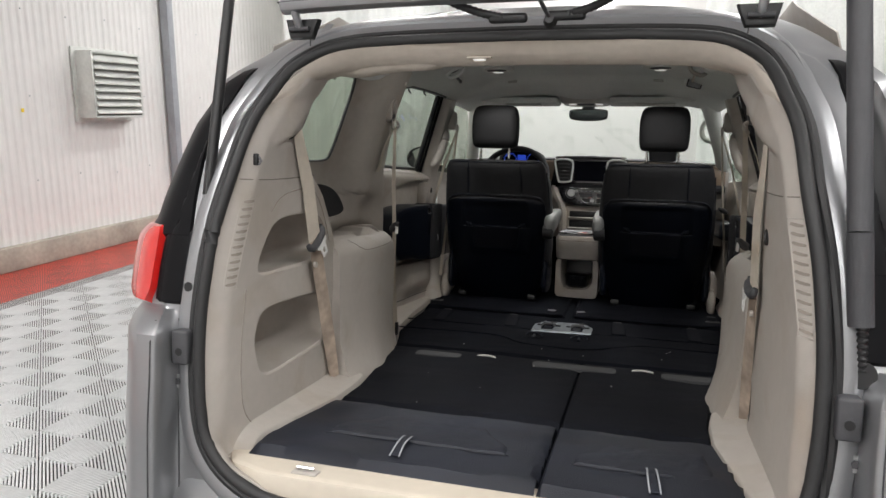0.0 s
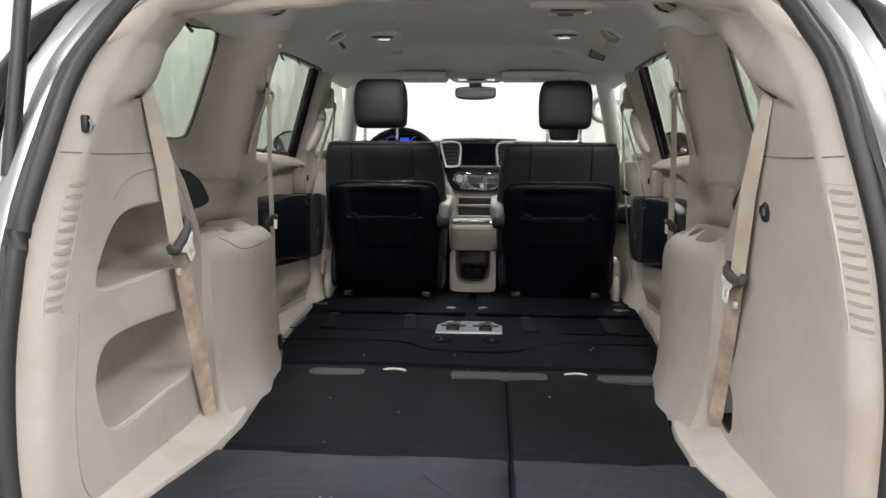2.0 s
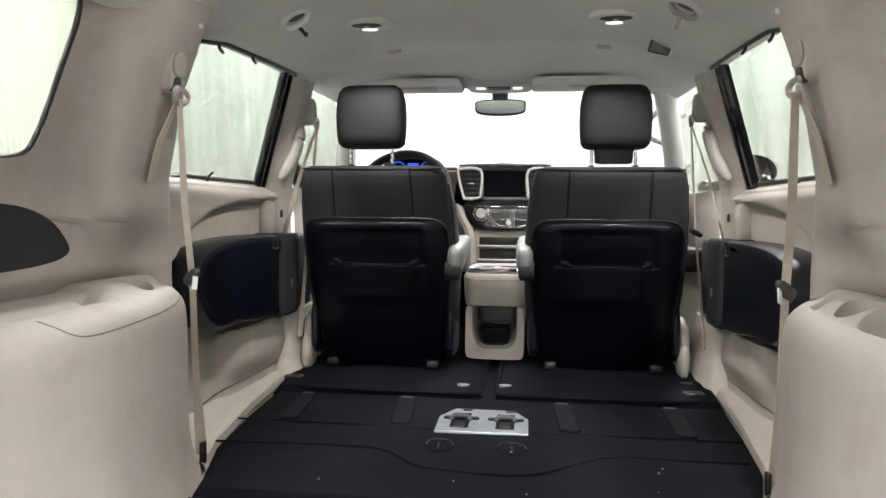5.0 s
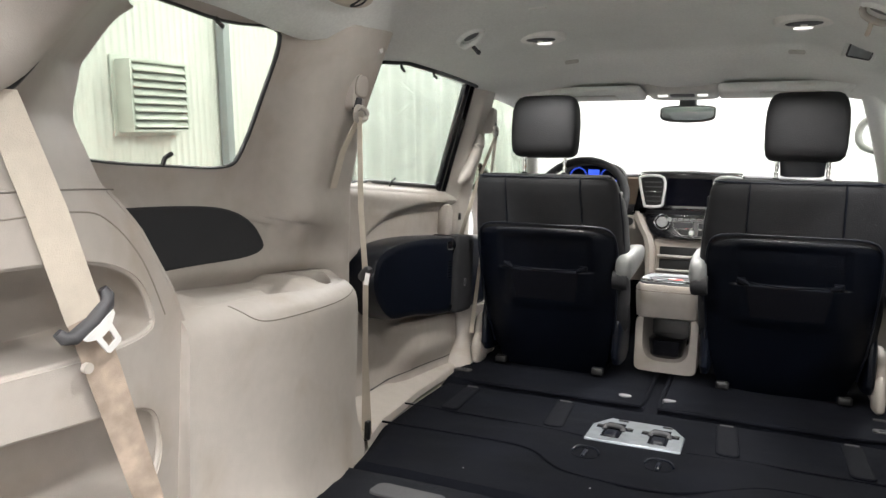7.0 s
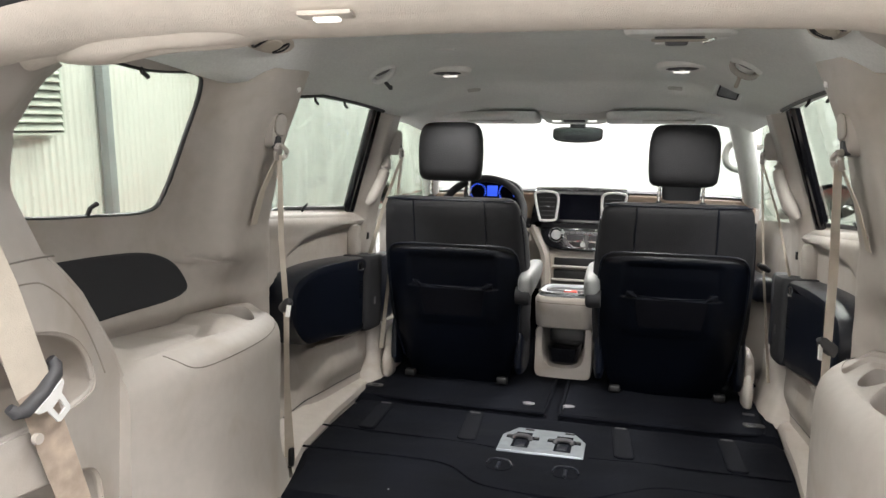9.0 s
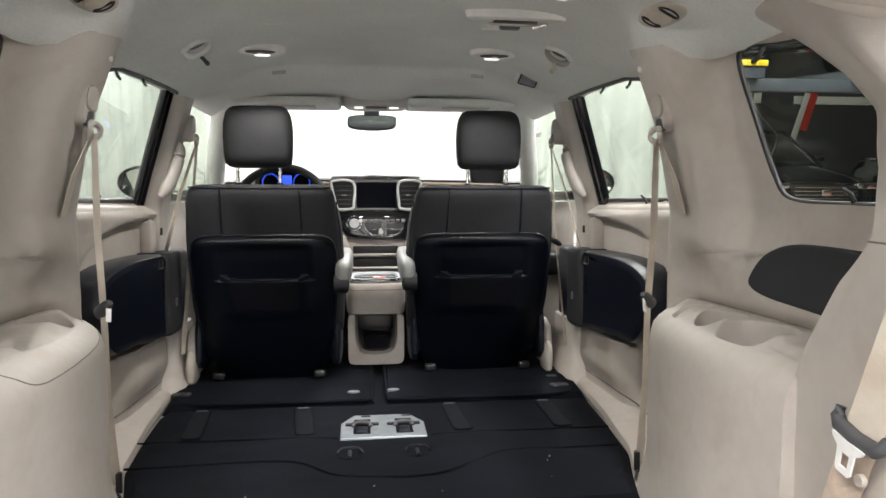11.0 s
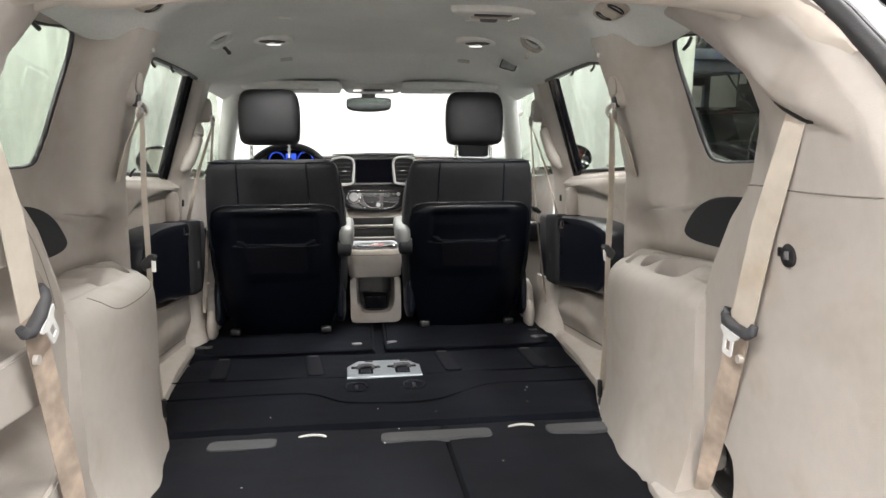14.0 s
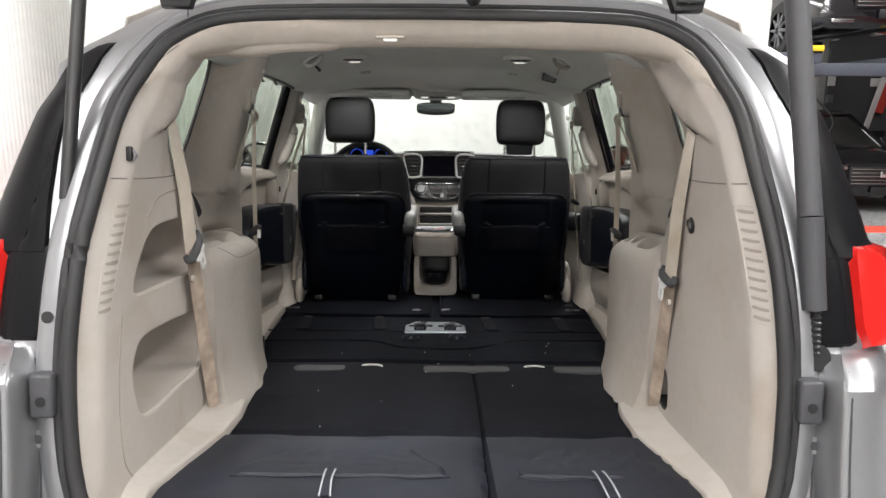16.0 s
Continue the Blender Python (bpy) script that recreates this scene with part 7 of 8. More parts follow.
for side in (-1, 1):
    t = thing("seat_belt", (side * 0.67, 3.40, 0.61), "beige middle seat belt hanging from a pillar loop", "seat belt", "middle seat belts")
    def on_pillar(a, b, h, side=side):
        return (side * (0.668 - h - 0.10 * (b - 0.0)), 3.245 + a, 1.532 + b)
    shape = [(float(a), float(b)) for a, b in spline([(0.0, 0.064), (0.026, 0.052), (0.036, 0.020), (0.037, -0.030), (0.030, -0.054), (0.0, -0.060), (-0.024, -0.054), (-0.034, -0.030), (-0.035, 0.010), (-0.026, 0.048)], 4, True)]
    shape = [(a * 0.92 + 0.022, b * 0.76) for a, b in shape]
    bm = plate(bmesh.new(), shape, -0.03, 0.024, 0.012, on_pillar)
    ac = part("anchor_cover", bm, BEIGE, t, "beige moulded belt anchor")
    cap = [(0.022 + (a - 0.022) * 0.82, 0.015 + b * 0.58) for a, b in shape]
    part("cap", plate(bmesh.new(), cap, 0.018, 0.0275, 0.003, on_pillar), BEIGE, ac, "smooth beige cap")
    bm = bmesh.new()
    tube(bm, [on_pillar(a, b, 0.0235) for a, b in cap], 0.0012, 5, True)
    part("cap_joint", bm, SEAM, ac, "thin joint round the cap")
    part("slot", plate(bmesh.new(), round_poly(0.002, 0.026, -0.044, -0.014, 0.006), 0.015, 0.0285, 0.001, on_pillar), DARKGREY, ac, "dark slot")
    bm = bmesh.new()
    tube(bm, [on_pillar(a + 0.012, b - 0.054, 0.030 + 0.010 * abs(a) / 0.03) for a, b in squircle_ring(0.028, 0.017, 20)], 0.0066, 8, True)
    part("loop", bm, BEIGE, t, "beige belt loop")
    part("floor_slot", box((side * 0.648, 3.372, 0.645), (0.012, 0.020, 0.055), 0.004), BLACK, t, "black belt outlet above the carpet")
    bm = bmesh.new()
    wide = 0.015 if side < 0 else 0.020
    ribbon(bm, [(side * 0.636, 3.252, 1.47), (side * 0.655, 3.305, 1.25), (side * 0.668, 3.365, 1.06)], [wide * 0.8, wide, wide], (1, 0.2, 0))
    part("front_strap", bm, WEBBING, t)
    bm = bmesh.new()
    ribbon(bm, [(side * 0.668, 3.365, 1.06), (side * 0.672, 3.385, 0.85), (side * 0.668, 3.405, 0.61)], [wide, wide, 0.030], (1, 0.4, 0))
    part("lower_strap", bm, WEBBING, t)
    bm = bmesh.new()
    ribbon(bm, [(side * 0.640, 3.255, 1.47), (side * 0.675, 3.240, 1.38), (side * 0.702, 3.245, 1.292)], [0.022, 0.028, 0.034], (0, 1, 0.2))
    part("rear_strap", bm, WEBBING, t)
    bm = bmesh.new()
    tube(bm, [(side * 0.645, 3.343, 1.088), (side * 0.655, 3.352, 1.08), (side * 0.678, 3.372, 1.062), (side * 0.690, 3.40, 1.045)], [0.006, 0.014, 0.016, 0.006], 10)
    part("tongue_grip", bm, DARKGREY, t, "dark buckle grip")
    bm = bmesh.new()
    ribbon(bm, [(side * 0.650, 3.345, 1.075), (side * 0.646, 3.33, 1.045)], 0.012, (1, 1, 0), 0.003)
    part("tongue", bm, TONGUE, t, "steel buckle tongue")
    # front belts
    t = thing("seat_belt", (side * 0.77, 4.40, 0.70), "beige front seat belt on the pillar", "seat belt", "front seat belts")
    ax, ay, az = 0.690, 4.325, 1.600
    bm = loft(bmesh.new(), [[(side * (ax - dx), y + ay, z + az) for y, z in squircle(0, 0, a, b, 2.6, 18)] for dx, a, b in ((-0.05, 0.028, 0.050), (0.002, 0.028, 0.050), (0.014, 0.024, 0.044), (0.018, 0.014, 0.030))])
    part("anchor_cover", bm, BEIGE, t)
    part("slot", box((side * (ax - 0.016), ay, az - 0.022), (0.008, 0.016, 0.026), 0.002), DARKGREY, t, "dark slot")
    bm = bmesh.new()
    tube(bm, [(side * (ax - 0.022), ay - 0.003 + 0.020 * math.cos(a), az - 0.044 + 0.017 * math.sin(a)) for a in np.linspace(0, 2 * math.pi, 16, endpoint=False)], 0.006, 8, True)
    part("loop", bm, BEIGE, t)
    grip = Vector((-0.700, 4.105, 1.375)) if side < 0 else Vector((0.700, 4.36, 1.170))
    low = Vector((side * 0.735, 4.33, 0.76))
    top = Vector((side * (ax - 0.022), ay, az - 0.055))
    bm = bmesh.new()
    ribbon(bm, [top, top.lerp(grip if side > 0 else low, 0.5), grip if side > 0 else top.lerp(low, 0.75), low], [0.012, 0.015, 0.015, 0.020], (0.75, 1, 0))
    part("front_strap", bm, WEBBING, t)
    bm = bmesh.new()
    ribbon(bm, [top, Vector((side * 0.725, 4.30, 1.36)), Vector((side * 0.765, 4.25, 1.152))], [0.012, 0.015, 0.018], (0.75, 1, 0))
    part("rear_strap", bm, WEBBING, t)
    bm = bmesh.new()
    c = grip if side > 0 else top.lerp(low, 0.26)
    tube(bm, [c + Vector((-0.020, -0.012, 0.010)), c, c + Vector((0.022, 0.012, -0.012))], [0.008, 0.013, 0.008], 10)
    part("tongue_grip", bm, BLACK, t, "black buckle grip")

# small fittings on the trim
hk = thing("bag_hook", (-0.553, 2.115, 1.29), "small black recessed bag hook in the trim", "hook")
bm = box((-0.5695, 2.113, 1.29), (0.012, 0.011, 0.028), 0.003)
part("recess", bm, BLACK, hk)
bm = bmesh.new()
tube(bm, [(-0.562, 2.113, 1.278), (-0.556, 2.113, 1.287), (-0.562, 2.113, 1.296)], 0.003, 6)
part("hook", bm, GREYP, hk)
ol = thing("power_outlet", (0.594, 2.328, 1.153), "round black power outlet cap", "outlet")
bm = bmesh.new()
tube(bm, [(0.60, 2.328, 1.153), (0.585, 2.328, 1.153), (0.583, 2.328, 1.153), (0.576, 2.328, 1.153), (0.574, 2.328, 1.153)], [0.0225, 0.0225, 0.019, 0.0185, 0.016], 24)
rbox(bm, (0.580, 2.350, 1.157), (0.010, 0.012, 0.016), 0.003)
part("cap", bm, BLACK, ol)
part("symbol", box((0.5737, 2.328, 1.153), (0.002, 0.012, 0.013), 0.0005), GREYP, ol, "faded pale symbol")

# ---------------- ceiling fittings ----------------


def on_ceiling(x, y, d=0.0):
    return Vector((x, y, ceil_z(x, y) - d))


def on_plane(x, y):
    """Maps (along x, along y, down) to a flat seat on the headliner at x, y."""
    p = on_ceiling(x, y)
    ex = (on_ceiling(x + 0.03, y) - on_ceiling(x - 0.03, y)).normalized()
    ey = (on_ceiling(x, y + 0.03) - on_ceiling(x, y - 0.03)).normalized()
    n = ex.cross(ey).normalized()
    return lambda a, b, h: tuple(p + ex * a + ey * b - n * h)


for side in (-1, 1):
    x, y = side * 0.497, 3.613
    f = on_plane(x, y)
    t = thing("coat_hook", on_ceiling(x, y), "beige ceiling grab with folded coat hook", "hook", "ceiling hooks")
    rows = []
    for r, h in ((1.12, -0.006), (1.0, 0.004), (0.86, 0.008), (0.70, 0.004), (0.5, -0.004), (0.2, -0.007)):
        rows.append([f(a * r, b * r, h) for a, b in squircle_ring(0.042, 0.046, 28)])
    part("base", loft(bmesh.new(), rows, True, False), CLOTH, t, "shallow oval dish")
    bm = bmesh.new()
    tube(bm, [f(*p) for p in spline([(-0.034, 0.004, 0.000), (-0.030, -0.010, 0.016), (-0.014, -0.020, 0.026), (0.014, -0.020, 0.026), (0.030, -0.010, 0.016), (0.034, 0.004, 0.000)], 4)], 0.0078, 10)
    part("grab", bm, CLOTH if side < 0 else BEIGE, t, "rounded grab")
    # flat grey disc painted as the shade of the hollow
    part("pocket", plate(bmesh.new(), squircle_ring(0.024, 0.018, 22), -0.006, 0.0005, 0.001, f), GREYP, t, "finger pocket with its shade painted grey")
    bm = bmesh.new()
    tube(bm, [f(*p) for p in spline([(-0.004, -0.016, 0.026), (0.002, -0.020, 0.044), (0.004, -0.014, 0.056), (0.004, -0.004, 0.050)], 4)], 0.0055, 8)
    part("hook", bm, DARKGREY if side < 0 else HEADER, t, "small coat hook")
    # oval vents
    x, y = side * 0.555, 3.045
    f = on_plane(x, y)
    t = thing("ceiling_vent", on_ceiling(x, y), "oval beige ceiling air vent with dark slots", "vent", "ceiling vents")
    part("bezel", plate(bmesh.new(), squircle(0, 0, 0.034, 0.095, 2.3, 30), -0.014, 0.009, 0.008, f), HEADER, t)
    part("vane", plate(bmesh.new(), squircle(0, 0, 0.021, 0.034, 2.3, 24), 0.006, 0.0135, 0.004, f), BEIGE_LIGHT, t, "turning beige vane")
    for e in (-1, 1):
        bm = bmesh.new()
        tube(bm, [f(0.021 * math.cos(a), e * (0.040 + 0.022 * math.sin(a)), 0.0085) for a in np.linspace(0.05, math.pi - 0.05, 10)], 0.0034, 6)
        tube(bm, [f(-0.020, e * 0.040, 0.0085), f(0.020, e * 0.040, 0.0085)], 0.0042, 6)
        part("slot", bm, BLACK, t, "dark curved slot")
mx, my = 0.512, 4.045
cm = thing("child_mirror", on_ceiling(mx, my), "small framed convex mirror in the ceiling", "mirror")
mm = Matrix.Translation(on_ceiling(mx, my, -0.002)) @ Matrix.Rotation(radians(14), 4, "Y") @ Matrix.Rotation(radians(-40), 4, "X")
part("frame", box((0, 0, 0), (0.088, 0.072, 0.016), 0.008, 3, mm), CLOTH, cm, "cloth-grey frame")
part("glass", box((0, 0, -0.007), (0.056, 0.044, 0.006), 0.002, 2, mm), STEEL, cm, "small mirror")
bm = bmesh.new()
tube(bm, [mm @ Vector((a, b, -0.0085)) for a, b in round_poly(-0.030, 0.030, -0.024, 0.024, 0.005, 3)], 0.0028, 6, True)
part("edge", bm, DARKGREY, cm, "dark edge round the glass")
rx, ry = 0.317, 3.375
f = on_plane(rx, ry)
ov = thing("belt_reel_cover", on_ceiling(rx, ry), "pale ceiling belt reel cover with dark slot", "cover")
part("cover", plate(bmesh.new(), [(float(a), float(b)) for a, b in spline([(-0.125, -0.035), (-0.075, -0.052), (0.075, -0.052), (0.125, -0.035), (0.105, 0.005), (0.065, 0.050), (0.03, 0.060), (-0.03, 0.060), (-0.065, 0.050), (-0.105, 0.005)], 3, True)], -0.012, 0.022, 0.014, f), BEZEL, ov)
part("slot", plate(bmesh.new(), round_poly(-0.055, 0.055, -0.034, -0.008, 0.006), 0.018, 0.0245, 0.002, f), BLACK, ov, "dark slot")
part("flap", plate(bmesh.new(), round_poly(-0.062, 0.062, -0.006, 0.012, 0.006), 0.016, 0.027, 0.004, f), HEADER, ov, "beige flap")
part("buckle", plate(bmesh.new(), round_poly(-0.030, 0.022, 0.014, 0.040, 0.008), 0.016, 0.032, 0.005, f), GREYP, ov, "grey belt buckle")
bm = bmesh.new()
tube(bm, [f(0.055, 0.02, 0.026), f(0.078, -0.022, 0.026)], 0.004, 6)
part("tongue", bm, CHROME, ov, "bright belt tongue")
for x, y in ((0.29, 3.555), (-0.29, 3.56), (-0.35, 4.187), (0.355, 4.187)):
    bm = plate(bmesh.new(), round_poly(x - 0.024, x + 0.024, y - 0.008, y + 0.008, 0.006), -0.006, 0.004, 0.002, lambda a, b, h: on_ceiling(a, b, h))
    tagged(part("trim_clip", bm, BEZEL if y < 4 else LIGHTGREY), "small pale trim clip in the headliner", "clip", "headliner clips")
# moulded pull handle in the rear header
t = thing("header_handle", (-0.33, 2.37, 1.55), "beige moulded handle along the rear header", "handle")
rows = []
for k in range(61):
    u = -1 + k / 30
    e = (1 - abs(u) ** 3.0)
    row = []
    for j in range(31):
        v = -1 + j / 15
        f = (1 - abs(v) ** 2.6) * e
        dip = 0.026 * math.exp(-((u - 0.12) / 0.42) ** 4) * math.exp(-((v - 0.12) / 0.26) ** 2)
        row.append((-0.325 + 0.155 * u, 2.375 + 0.038 * v * (0.55 + 0.45 * e), ceil_z(-0.325 + 0.155 * u, 2.372) + 0.004 - 0.024 * f + dip))
    rows.append(row)
part("grip", loft(bmesh.new(), rows, False, False), HEADER, t)
# dark tube painted in for the shade inside the slit
bm = bmesh.new()
tube(bm, [tuple(Vector(r[16]) + Vector((0, 0, 0.001))) for r in rows[20:46]], [0.0004] + [0.0016] * 24 + [0.0004], 6)
part("slit", bm, GROOVE_SHADE, t, "slit of the grip drawn as a painted shade line")


# ---------------- cars and lift behind ----------------


def wheel(t, x, y, z, r, w=0.24):
    bm = bmesh.new()
    prof = [(r * 0.62, -w / 2), (r * 0.9, -w / 2), (r, -w * 0.36), (r, w * 0.36), (r * 0.9, w / 2), (r * 0.62, w / 2)]
    rings = [[(x + px, y + pr * math.cos(a), z + pr * math.sin(a)) for pr, px in prof] for a in np.linspace(0, 2 * math.pi, 28)]
    loft(bm, rings, False, False)
    wh = part("wheel", bm, TYRE, t, "black tyre on a grey rim", van=False)
    bm = bmesh.new()
    for k in range(10):
        a = 2 * math.pi * k / 10
        for sx in (-1, 1):
            tube(bm, [(x + sx * w * 0.42, y + 0.05 * math.cos(a), z + 0.05 * math.sin(a)), (x + sx * w * 0.38, y + r * 0.62 * math.cos(a + 0.06), z + r * 0.62 * math.sin(a + 0.06))], [0.03, 0.018], 6)
    tube(bm, [(x, y + r * 0.63 * math.cos(a), z + r * 0.63 * math.sin(a)) for a in np.linspace(0, 2 * math.pi, 28, endpoint=False)], 0.05, 8, True)
    part("rim", bm, GREYP, wh, "grey spoked rim", van=False)


def dark_car(name, cx, y0, z0, length, width, height, label, boxy):
    """A car whose front faces -y; y0: its front, z0: the ground under it."""
    t = thing(name, (cx, y0 + length / 2, z0), label, "car", "cars in the hall", van=False)
    hw = width / 2
    belt = height * (0.62 if not boxy else 0.60)
    # stations along the length: y, half-width, sill, shoulder height
    st = [(0.0, 0.80, 0.30, 0.52), (0.05, 0.90, 0.22, 0.62), (0.35, 0.97, 0.20, 0.70), (1.25, 1.0, 0.20, belt * 0.97), (2.6, 1.0, 0.20, belt), (length - 0.9, 0.99, 0.22, belt * 1.03), (length - 0.2, 0.95, 0.26, belt * 1.0), (length, 0.86, 0.36, belt * 0.86)]
    if boxy:
        st = [(y, w, lo + 0.12, hi * 1.16 if y < 1 else hi * 1.04) for y, w, lo, hi in st]
    rings = []
    for y, w, lo, hi in st:
        a = w * hw
        mid = (lo + hi) / 2
        rings.append([(cx + p, y0 + y, z0 + q) for p, q in ((-a * 0.86, lo), (-a * 0.97, lo + 0.08), (-a, mid), (-a * 0.97, hi - 0.06), (-a * 0.88, hi), (-a * 0.5, hi + 0.035), (0, hi + 0.05), (a * 0.5, hi + 0.035), (a * 0.88, hi), (a * 0.97, hi - 0.06), (a, mid), (a * 0.97, lo + 0.08), (a * 0.86, lo))])
    body = part("body", loft(bmesh.new(), rings), CARBLACK, t, van=False)
    # cabin
    c0, c1, c2, c3 = (1.35, 2.15, length - 1.5, length - 0.75) if not boxy else (1.4, 2.0, length - 0.6, length - 0.15)
    rings = []
    lowr = [(cx + s * 0.86 * hw, y0 + y, z0 + belt - 0.03) for s, y in ((-1, c0), (1, c0), (1, c3), (-1, c3))]
    midr = [(cx + s * 0.70 * hw, y0 + y, z0 + height - 0.07) for s, y in ((-1, c1), (1, c1), (1, c2), (-1, c2))]
    topr = [(cx + s * 0.60 * hw, y0 + y, z0 + height) for s, y in ((-1, c1 + 0.2), (1, c1 + 0.2), (1, c2 - 0.2), (-1, c2 - 0.2))]
    part("cabin", loft(bmesh.new(), [lowr, midr, topr]), CARGLASS, t, "dark tinted cabin glass", van=False)
    bm = bmesh.new()
    for i in range(4):
        tube(bm, [lowr[i], midr[i]], 0.035, 8)
        tube(bm, [midr[i], midr[(i + 1) % 4]], 0.03, 8)
    for s in (-1, 1):
        ym = (c1 + c2) / 2
        tube(bm, [(cx + s * 0.865 * hw, y0 + ym, z0 + belt), (cx + s * 0.705 * hw, y0 + ym, z0 + height - 0.06)], 0.03, 8)
    loft(bm, [[(p[0], p[1], p[2] + 0.004) for p in midr], [(p[0], p[1], p[2] + 0.006) for p in topr]])
    part("roof_frame", bm, CARBLACK, t, van=False)
    bm = bmesh.new()
    for s in (-1, 1):
        tube(bm, [(cx + s * 0.885 * hw, y0 + c0 + 0.1, z0 + belt - 0.01), (cx + s * 0.90 * hw, y0 + c3 - 0.1, z0 + belt - 0.005)], 0.015, 6)
    part("chrome_strip", bm, CHROME, t, "chrome window strip", van=False)
    for s in (-1, 1):
        part("door_mirror", box((cx + s * (hw + 0.08), y0 + c0 + 0.35, z0 + belt + 0.06), (0.2, 0.11, 0.13), 0.04, 3), CARBLACK, t, van=False)
        part("headlamp", box((cx + s * hw * 0.70, y0 + 0.06, z0 + (0.62 if not boxy else 0.86)), (0.34, 0.10, 0.09), 0.02, 3), CHROME, t, "bright headlamp", van=False)
    gz = 0.50 if not boxy else 0.72
    g = part("grille", box((cx, y0 - 0.005, z0 + gz), (0.95, 0.05, 0.26), 0.02, 3), BLACK, t, "black grille", van=False)
    for k in range(5):
        part("grille_bar", box((cx, y0 - 0.035, z0 + gz - 0.10 + 0.05 * k), (0.92, 0.02, 0.012), 0.004), CHROME, g, "chrome bar", van=False)
    part("emblem", box((cx, y0 - 0.05, z0 + gz + 0.03), (0.14, 0.02, 0.09), 0.02, 3), CHROME, g, "plain chrome badge shape", van=False)
    part("plate_holder", box((cx, y0 - 0.04, z0 + gz - 0.20), (0.34, 0.02, 0.12), 0.006), BLACK, t, "blank black plate holder", van=False)
    r = 0.34 if not boxy else 0.40
    for s in (-1, 1):
        for y in (0.92, length - 1.0):
            wheel(t, cx + s * (hw - 0.075), y0 + y, z0 + r, r)
    return t


LIFT_Z, LIFT_Y = 2.02, 10.0
dark_car("black_sedan", 6.15, 10.6, GROUND, 4.9, 1.86, 1.40, "glossy black sedan with chrome grille parked under the lift", False)
dark_car("black_suv", 5.85, LIFT_Y + 0.42, LIFT_Z + 0.07, 4.9, 1.98, 1.80, "glossy black off-road car standing on the lift platform", True)
dark_car("black_car", 9.3, 8.6, GROUND, 4.7, 1.84, 1.45, "dark parked car beside the lift", False)
suv = bpy.data.objects["black_suv"]
for s in (-1, 1):
    part("marker_lamp", box((5.85 + s * 0.93, LIFT_Y + 1.0, LIFT_Z + 0.92), (0.10, 0.16, 0.07), 0.02, 3), ORANGE, suv, "orange marker lamp", van=False)
    part("fog_lamp", box((5.85 + s * 0.62, LIFT_Y + 0.40, LIFT_Z + 0.50), (0.30, 0.05, 0.05), 0.015, 3), CHROME, suv, "bright fog lamp", van=False)
lf = thing("car_lift", (5.4, 12.6, GROUND), "slate blue four-post parking lift with yellow edges", "car lift", van=False)
for x, w in ((4.25, 1.1), (6.35, 0.6)):
    part("runway", box((x, LIFT_Y + 2.75, LIFT_Z), (w, 5.5, 0.13), 0.01), LIFTBLUE, lf, van=False)
for x in (3.90, 4.645, 6.2, 6.6):
    part("edge_stop", box((x, LIFT_Y, LIFT_Z + 0.115), (0.33, 0.06, 0.07), 0.008), YELLOW, lf, "yellow wheel stop", van=False)
for x in (3.62, 6.95):
    for y in (LIFT_Y + 0.25, LIFT_Y + 5.2):
        part("post", box((x, y, (GROUND + 2.6) / 2), (0.12, 0.12, 2.6 - GROUND), 0.008), LIFTBLUE, lf, van=False)
for y in (LIFT_Y + 0.25, LIFT_Y + 5.2):
    part("cross_beam", box((5.285, y, LIFT_Z - 0.13), (3.2, 0.16, 0.16), 0.01), LIFTBLUE, lf, van=False)
part("control_box", box((7.05, 10.2, 1.35), (0.10, 0.14, 0.26), 0.01), DARKGREY, lf, "dark control box", van=False)
part("control_switch", box((7.05, 10.11, 1.28), (0.05, 0.04, 0.08), 0.01), ORANGE, lf, "orange switch", van=False)
bm = bmesh.new()
tube(bm, [tuple(p) for p in spline([(4.6, 10.1, 1.82), (4.85, 10.1, 1.5), (5.1, 10.12, 1.25), (5.05, 10.15, 0.95), (5.0, 10.1, 0.4)], 6)], 0.012, 6)
part("hose", bm, BLACK, lf, "hanging black hose", van=False)
# hanging curtains round the bay


def hanging_curtain(p, q, label, folds):
    """A plastic sheet hanging in folds from p to q (plan points), on a steel rail."""
    n = int((Vector(q) - Vector(p)).length * 30)
    d = (Vector(q) - Vector(p)).normalized()
    nx, ny = -d.y, d.x
    rows = []
    for k in range(n + 1):
        f = k / n
        x, y = p[0] + (q[0] - p[0]) * f, p[1] + (q[1] - p[1]) * f
        wob = 0.035 * math.sin(f * folds) + 0.02 * math.sin(f * folds * 2.44 + 1)
        rows.append([(x + nx * wob * g, y + ny * wob * g, z) for z, g in ((HALL_TOP - 0.3, 0.5), (3.6, 0.8), (2.6, 1.0), (1.9, 1.15), (1.3, 1.3), (0.6, 1.4), (GROUND + 0.05, 1.5))])
    bm = loft(bmesh.new(), rows, False, False)
    bmesh.ops.solidify(bm, geom=bm.faces[:], thickness=0.004)
    cu = thing("curtain", ((p[0] + q[0]) / 2, (p[1] + q[1]) / 2, GROUND + 0.05), label, "curtain", "hall curtains", van=False)
    part("sheet", bm, CURTAIN, cu, van=False)
    bm = bmesh.new()
    tube(bm, [(p[0], p[1], HALL_TOP - 0.28), (q[0], q[1], HALL_TOP - 0.28)], 0.025, 10)
    for x, y in (p, q):
        tube(bm, [(x, y, HALL_TOP - 0.28), (x, y, HALL_TOP + 0.01)], 0.012, 8)
    part("rail", bm, STEEL, cu, "steel curtain rail", van=False)


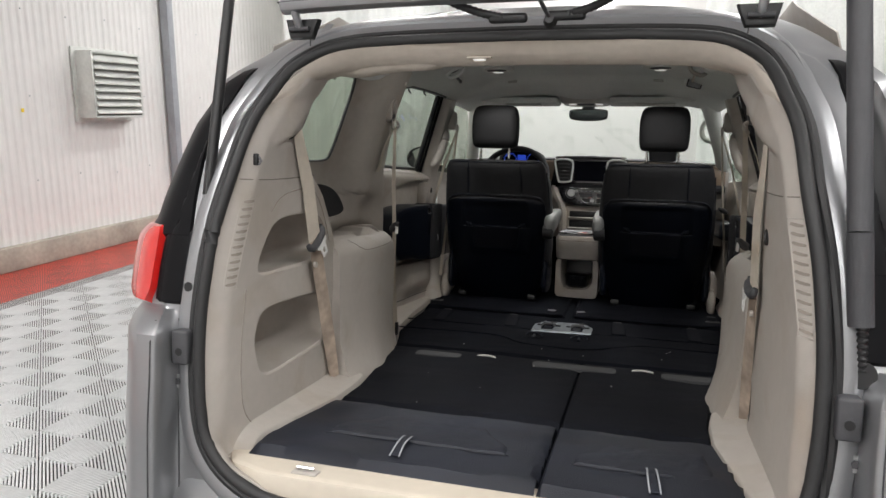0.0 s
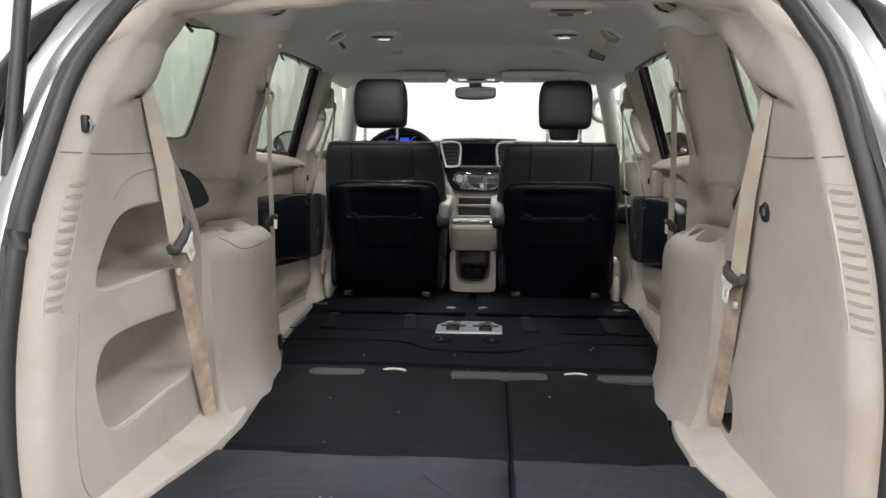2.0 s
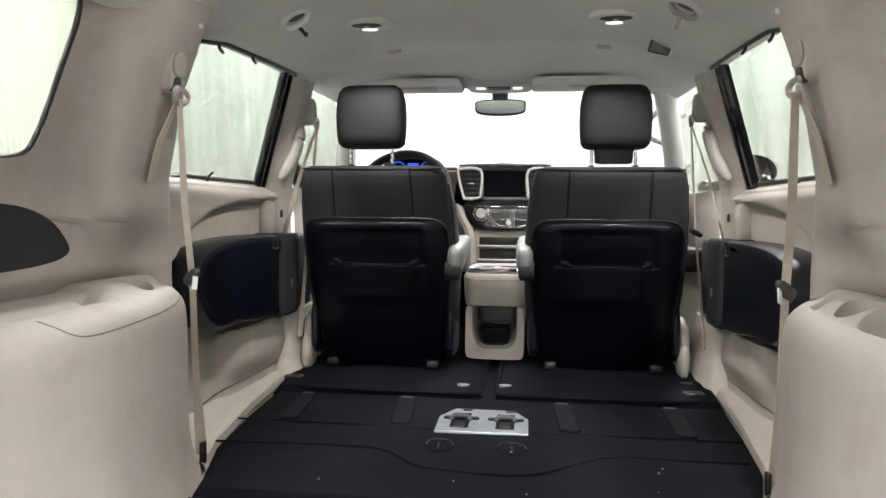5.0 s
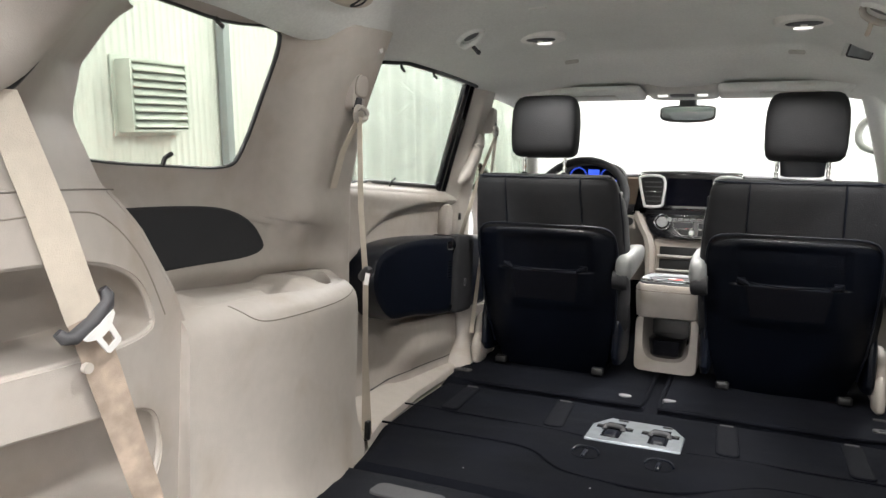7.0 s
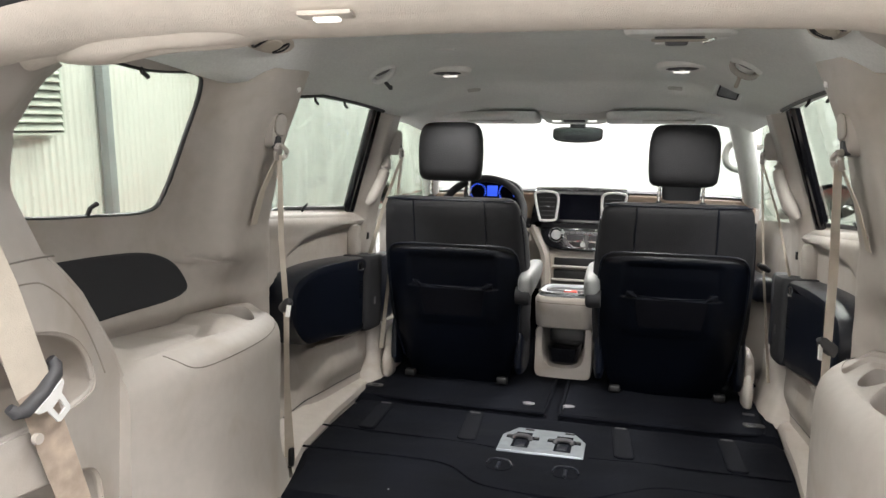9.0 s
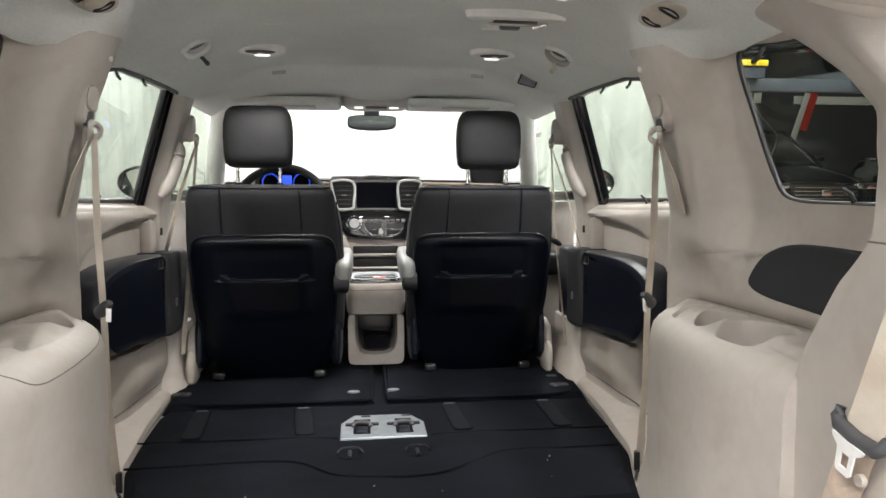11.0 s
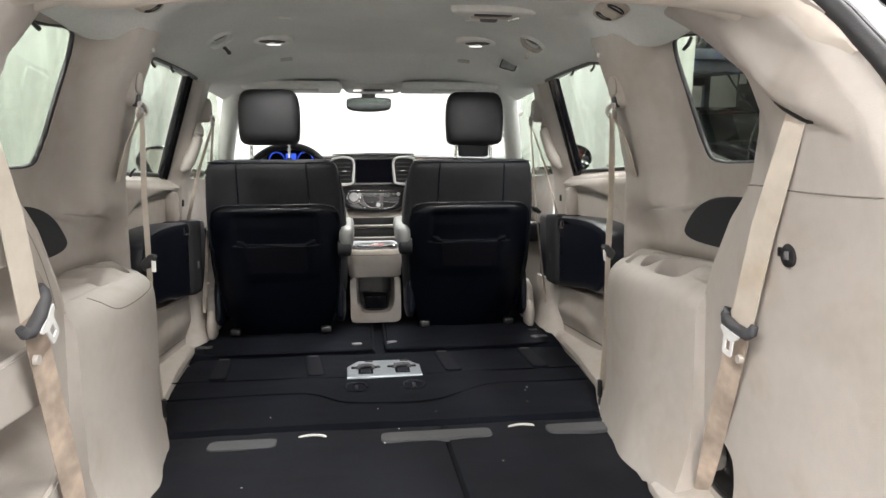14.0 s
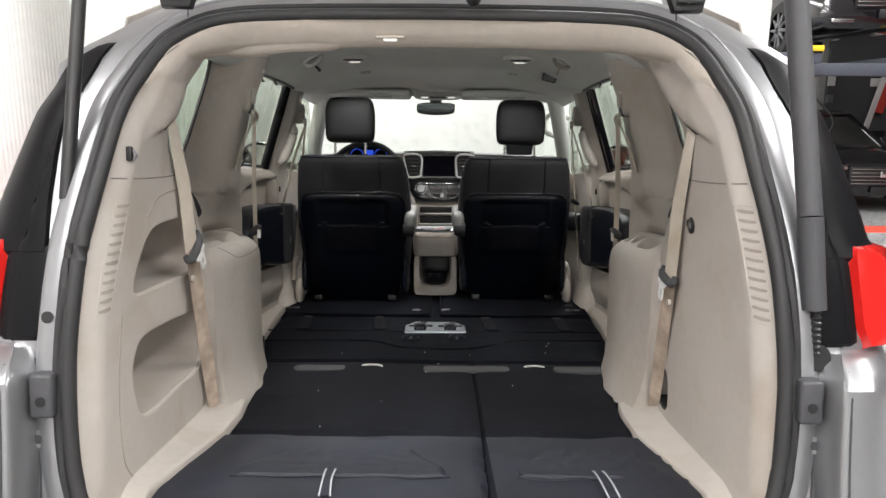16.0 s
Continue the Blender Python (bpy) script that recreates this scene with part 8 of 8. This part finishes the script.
hanging_curtain((0.9, 9.55), (3.92, 9.55), "white plastic curtain hanging between van and car lift", 34)
hanging_curtain((-4.35, 9.45), (-4.1, 16.8), "white plastic curtain hanging along the white wall", 60)
sg = thing("wall_sign", (8.25, 15.95, 1.95), "small pale notice box on the dark partition", "sign", van=False)
part("board", box((8.27, 16.14, 2.02), (0.16, 0.03, 0.26), 0.006), WHITE, sg, van=False)
part("lower_box", box((8.27, 16.13, 1.62), (0.13, 0.05, 0.16), 0.01), GREYP, sg, "grey switch box", van=False)
setting(part("wall_rail", box((11.0, 16.13, 1.965), (3.8, 0.04, 0.17), 0.006), WHITE, van=False), "pale rail along the dark partition", "rail")
# stand-in for an unidentified red and white shape; its base is made up
bn = thing("red_white_standin", (9.0, 15.9, GROUND), "stand-in for an unidentified red and white shape", "panel", van=False)
part("red_face", box((0, 0, 0), (0.20, 0.03, 0.80), 0.01, 2, Matrix.Translation((9.30, 15.92, 1.72)) @ Matrix.Rotation(radians(14), 4, "Y")), REDTHING, bn, van=False)
part("white_edge", box((0, 0, 0), (0.12, 0.035, 1.2), 0.01, 2, Matrix.Translation((9.10, 15.90, 1.52)) @ Matrix.Rotation(radians(14), 4, "Y")), WHITE, bn, "white edge", van=False)
part("foot", box((9.05, 15.86, GROUND + 0.50), (0.5, 0.2, 1.0), 0.01), BLACK, bn, "added black base", van=False)
stripe = part("floor_stripe", box((8.0, 9.12, GROUND + 0.003), (7.6, 0.44, 0.006), 0.001), TILE_R, van=False, smooth=0)
stripe.parent = bpy.data.objects["floor"]
setting(part("partition", box((10.7, 16.2, (GROUND + HALL_TOP) / 2), (5.0, 0.1, HALL_TOP - GROUND), 0.005), DARKWALL, van=False), "dark grey partition behind the parked cars", "wall")

# ---------------- ribbed floor tiles beside the van ----------------
floor_ob = bpy.data.objects["floor"]


def tile_mesh(name, turn, mat):
    """One 0.2 m square of ribbed tile: raised ribs run corner to corner, one way or the other."""
    verts, faces = [], []
    n, w, h, r = 22, 0.0072, 0.012, 0.1414
    c, s = math.cos(radians(45 + turn)), math.sin(radians(45 + turn))
    for i in range(n):
        v = -r + (i + 0.5) * 2 * r / n
        half = r - abs(v) - 0.001
        if half < 0.004:
            continue
        k = len(verts)
        for zz in (0.0, h):
            for uu, vv in ((-half, v - w / 2), (half, v - w / 2), (half, v + w / 2), (-half, v + w / 2)):
                verts.append((uu * c - vv * s, uu * s + vv * c, zz))
        faces.extend([(k + 4, k + 5, k + 6, k + 7), (k, k + 1, k + 5, k + 4), (k + 1, k + 2, k + 6, k + 5), (k + 2, k + 3, k + 7, k + 6), (k + 3, k, k + 4, k + 7)])
    me = bpy.data.meshes.new(name)
    me.from_pydata(verts, [], faces)
    me.materials.append(mat)
    return me


bed = part("tile_bed", box((-2.6, 4.3, GROUND + 0.001), (2.8, 4.2, 0.003), 0), TILE_BED, van=False, smooth=0)
bed.parent = floor_ob
tile_a, tile_b = tile_mesh("tile", 0, TILE_W), tile_mesh("tile", 90, TILE_W)
for i in range(14):
    for j in range(21):
        x, y = -4.0 + 0.2 * i, 2.2 + 0.2 * j
        if x > -1.3 and y > 3.2:
            continue
        ob = new("tile", tile_a if (i + j) % 2 else tile_b)
        ob.location = (x + 0.1, y + 0.1, GROUND + 0.0025)
        ob.parent = floor_ob
# crumbs on the carpet
rnd = random.Random(11)
bm = bmesh.new()
for k in range(16):
    x, y = rnd.uniform(-0.42, 0.45), rnd.uniform(2.5, 3.5)
    rbox(bm, (x, y, FZ + 0.003), (rnd.uniform(0.0015, 0.0035), rnd.uniform(0.0015, 0.003), 0.002), 0.0005, 1)
tagged(part("crumbs", bm, BEZEL), "pale crumbs scattered on the black carpet", "crumbs", kind="stuff")
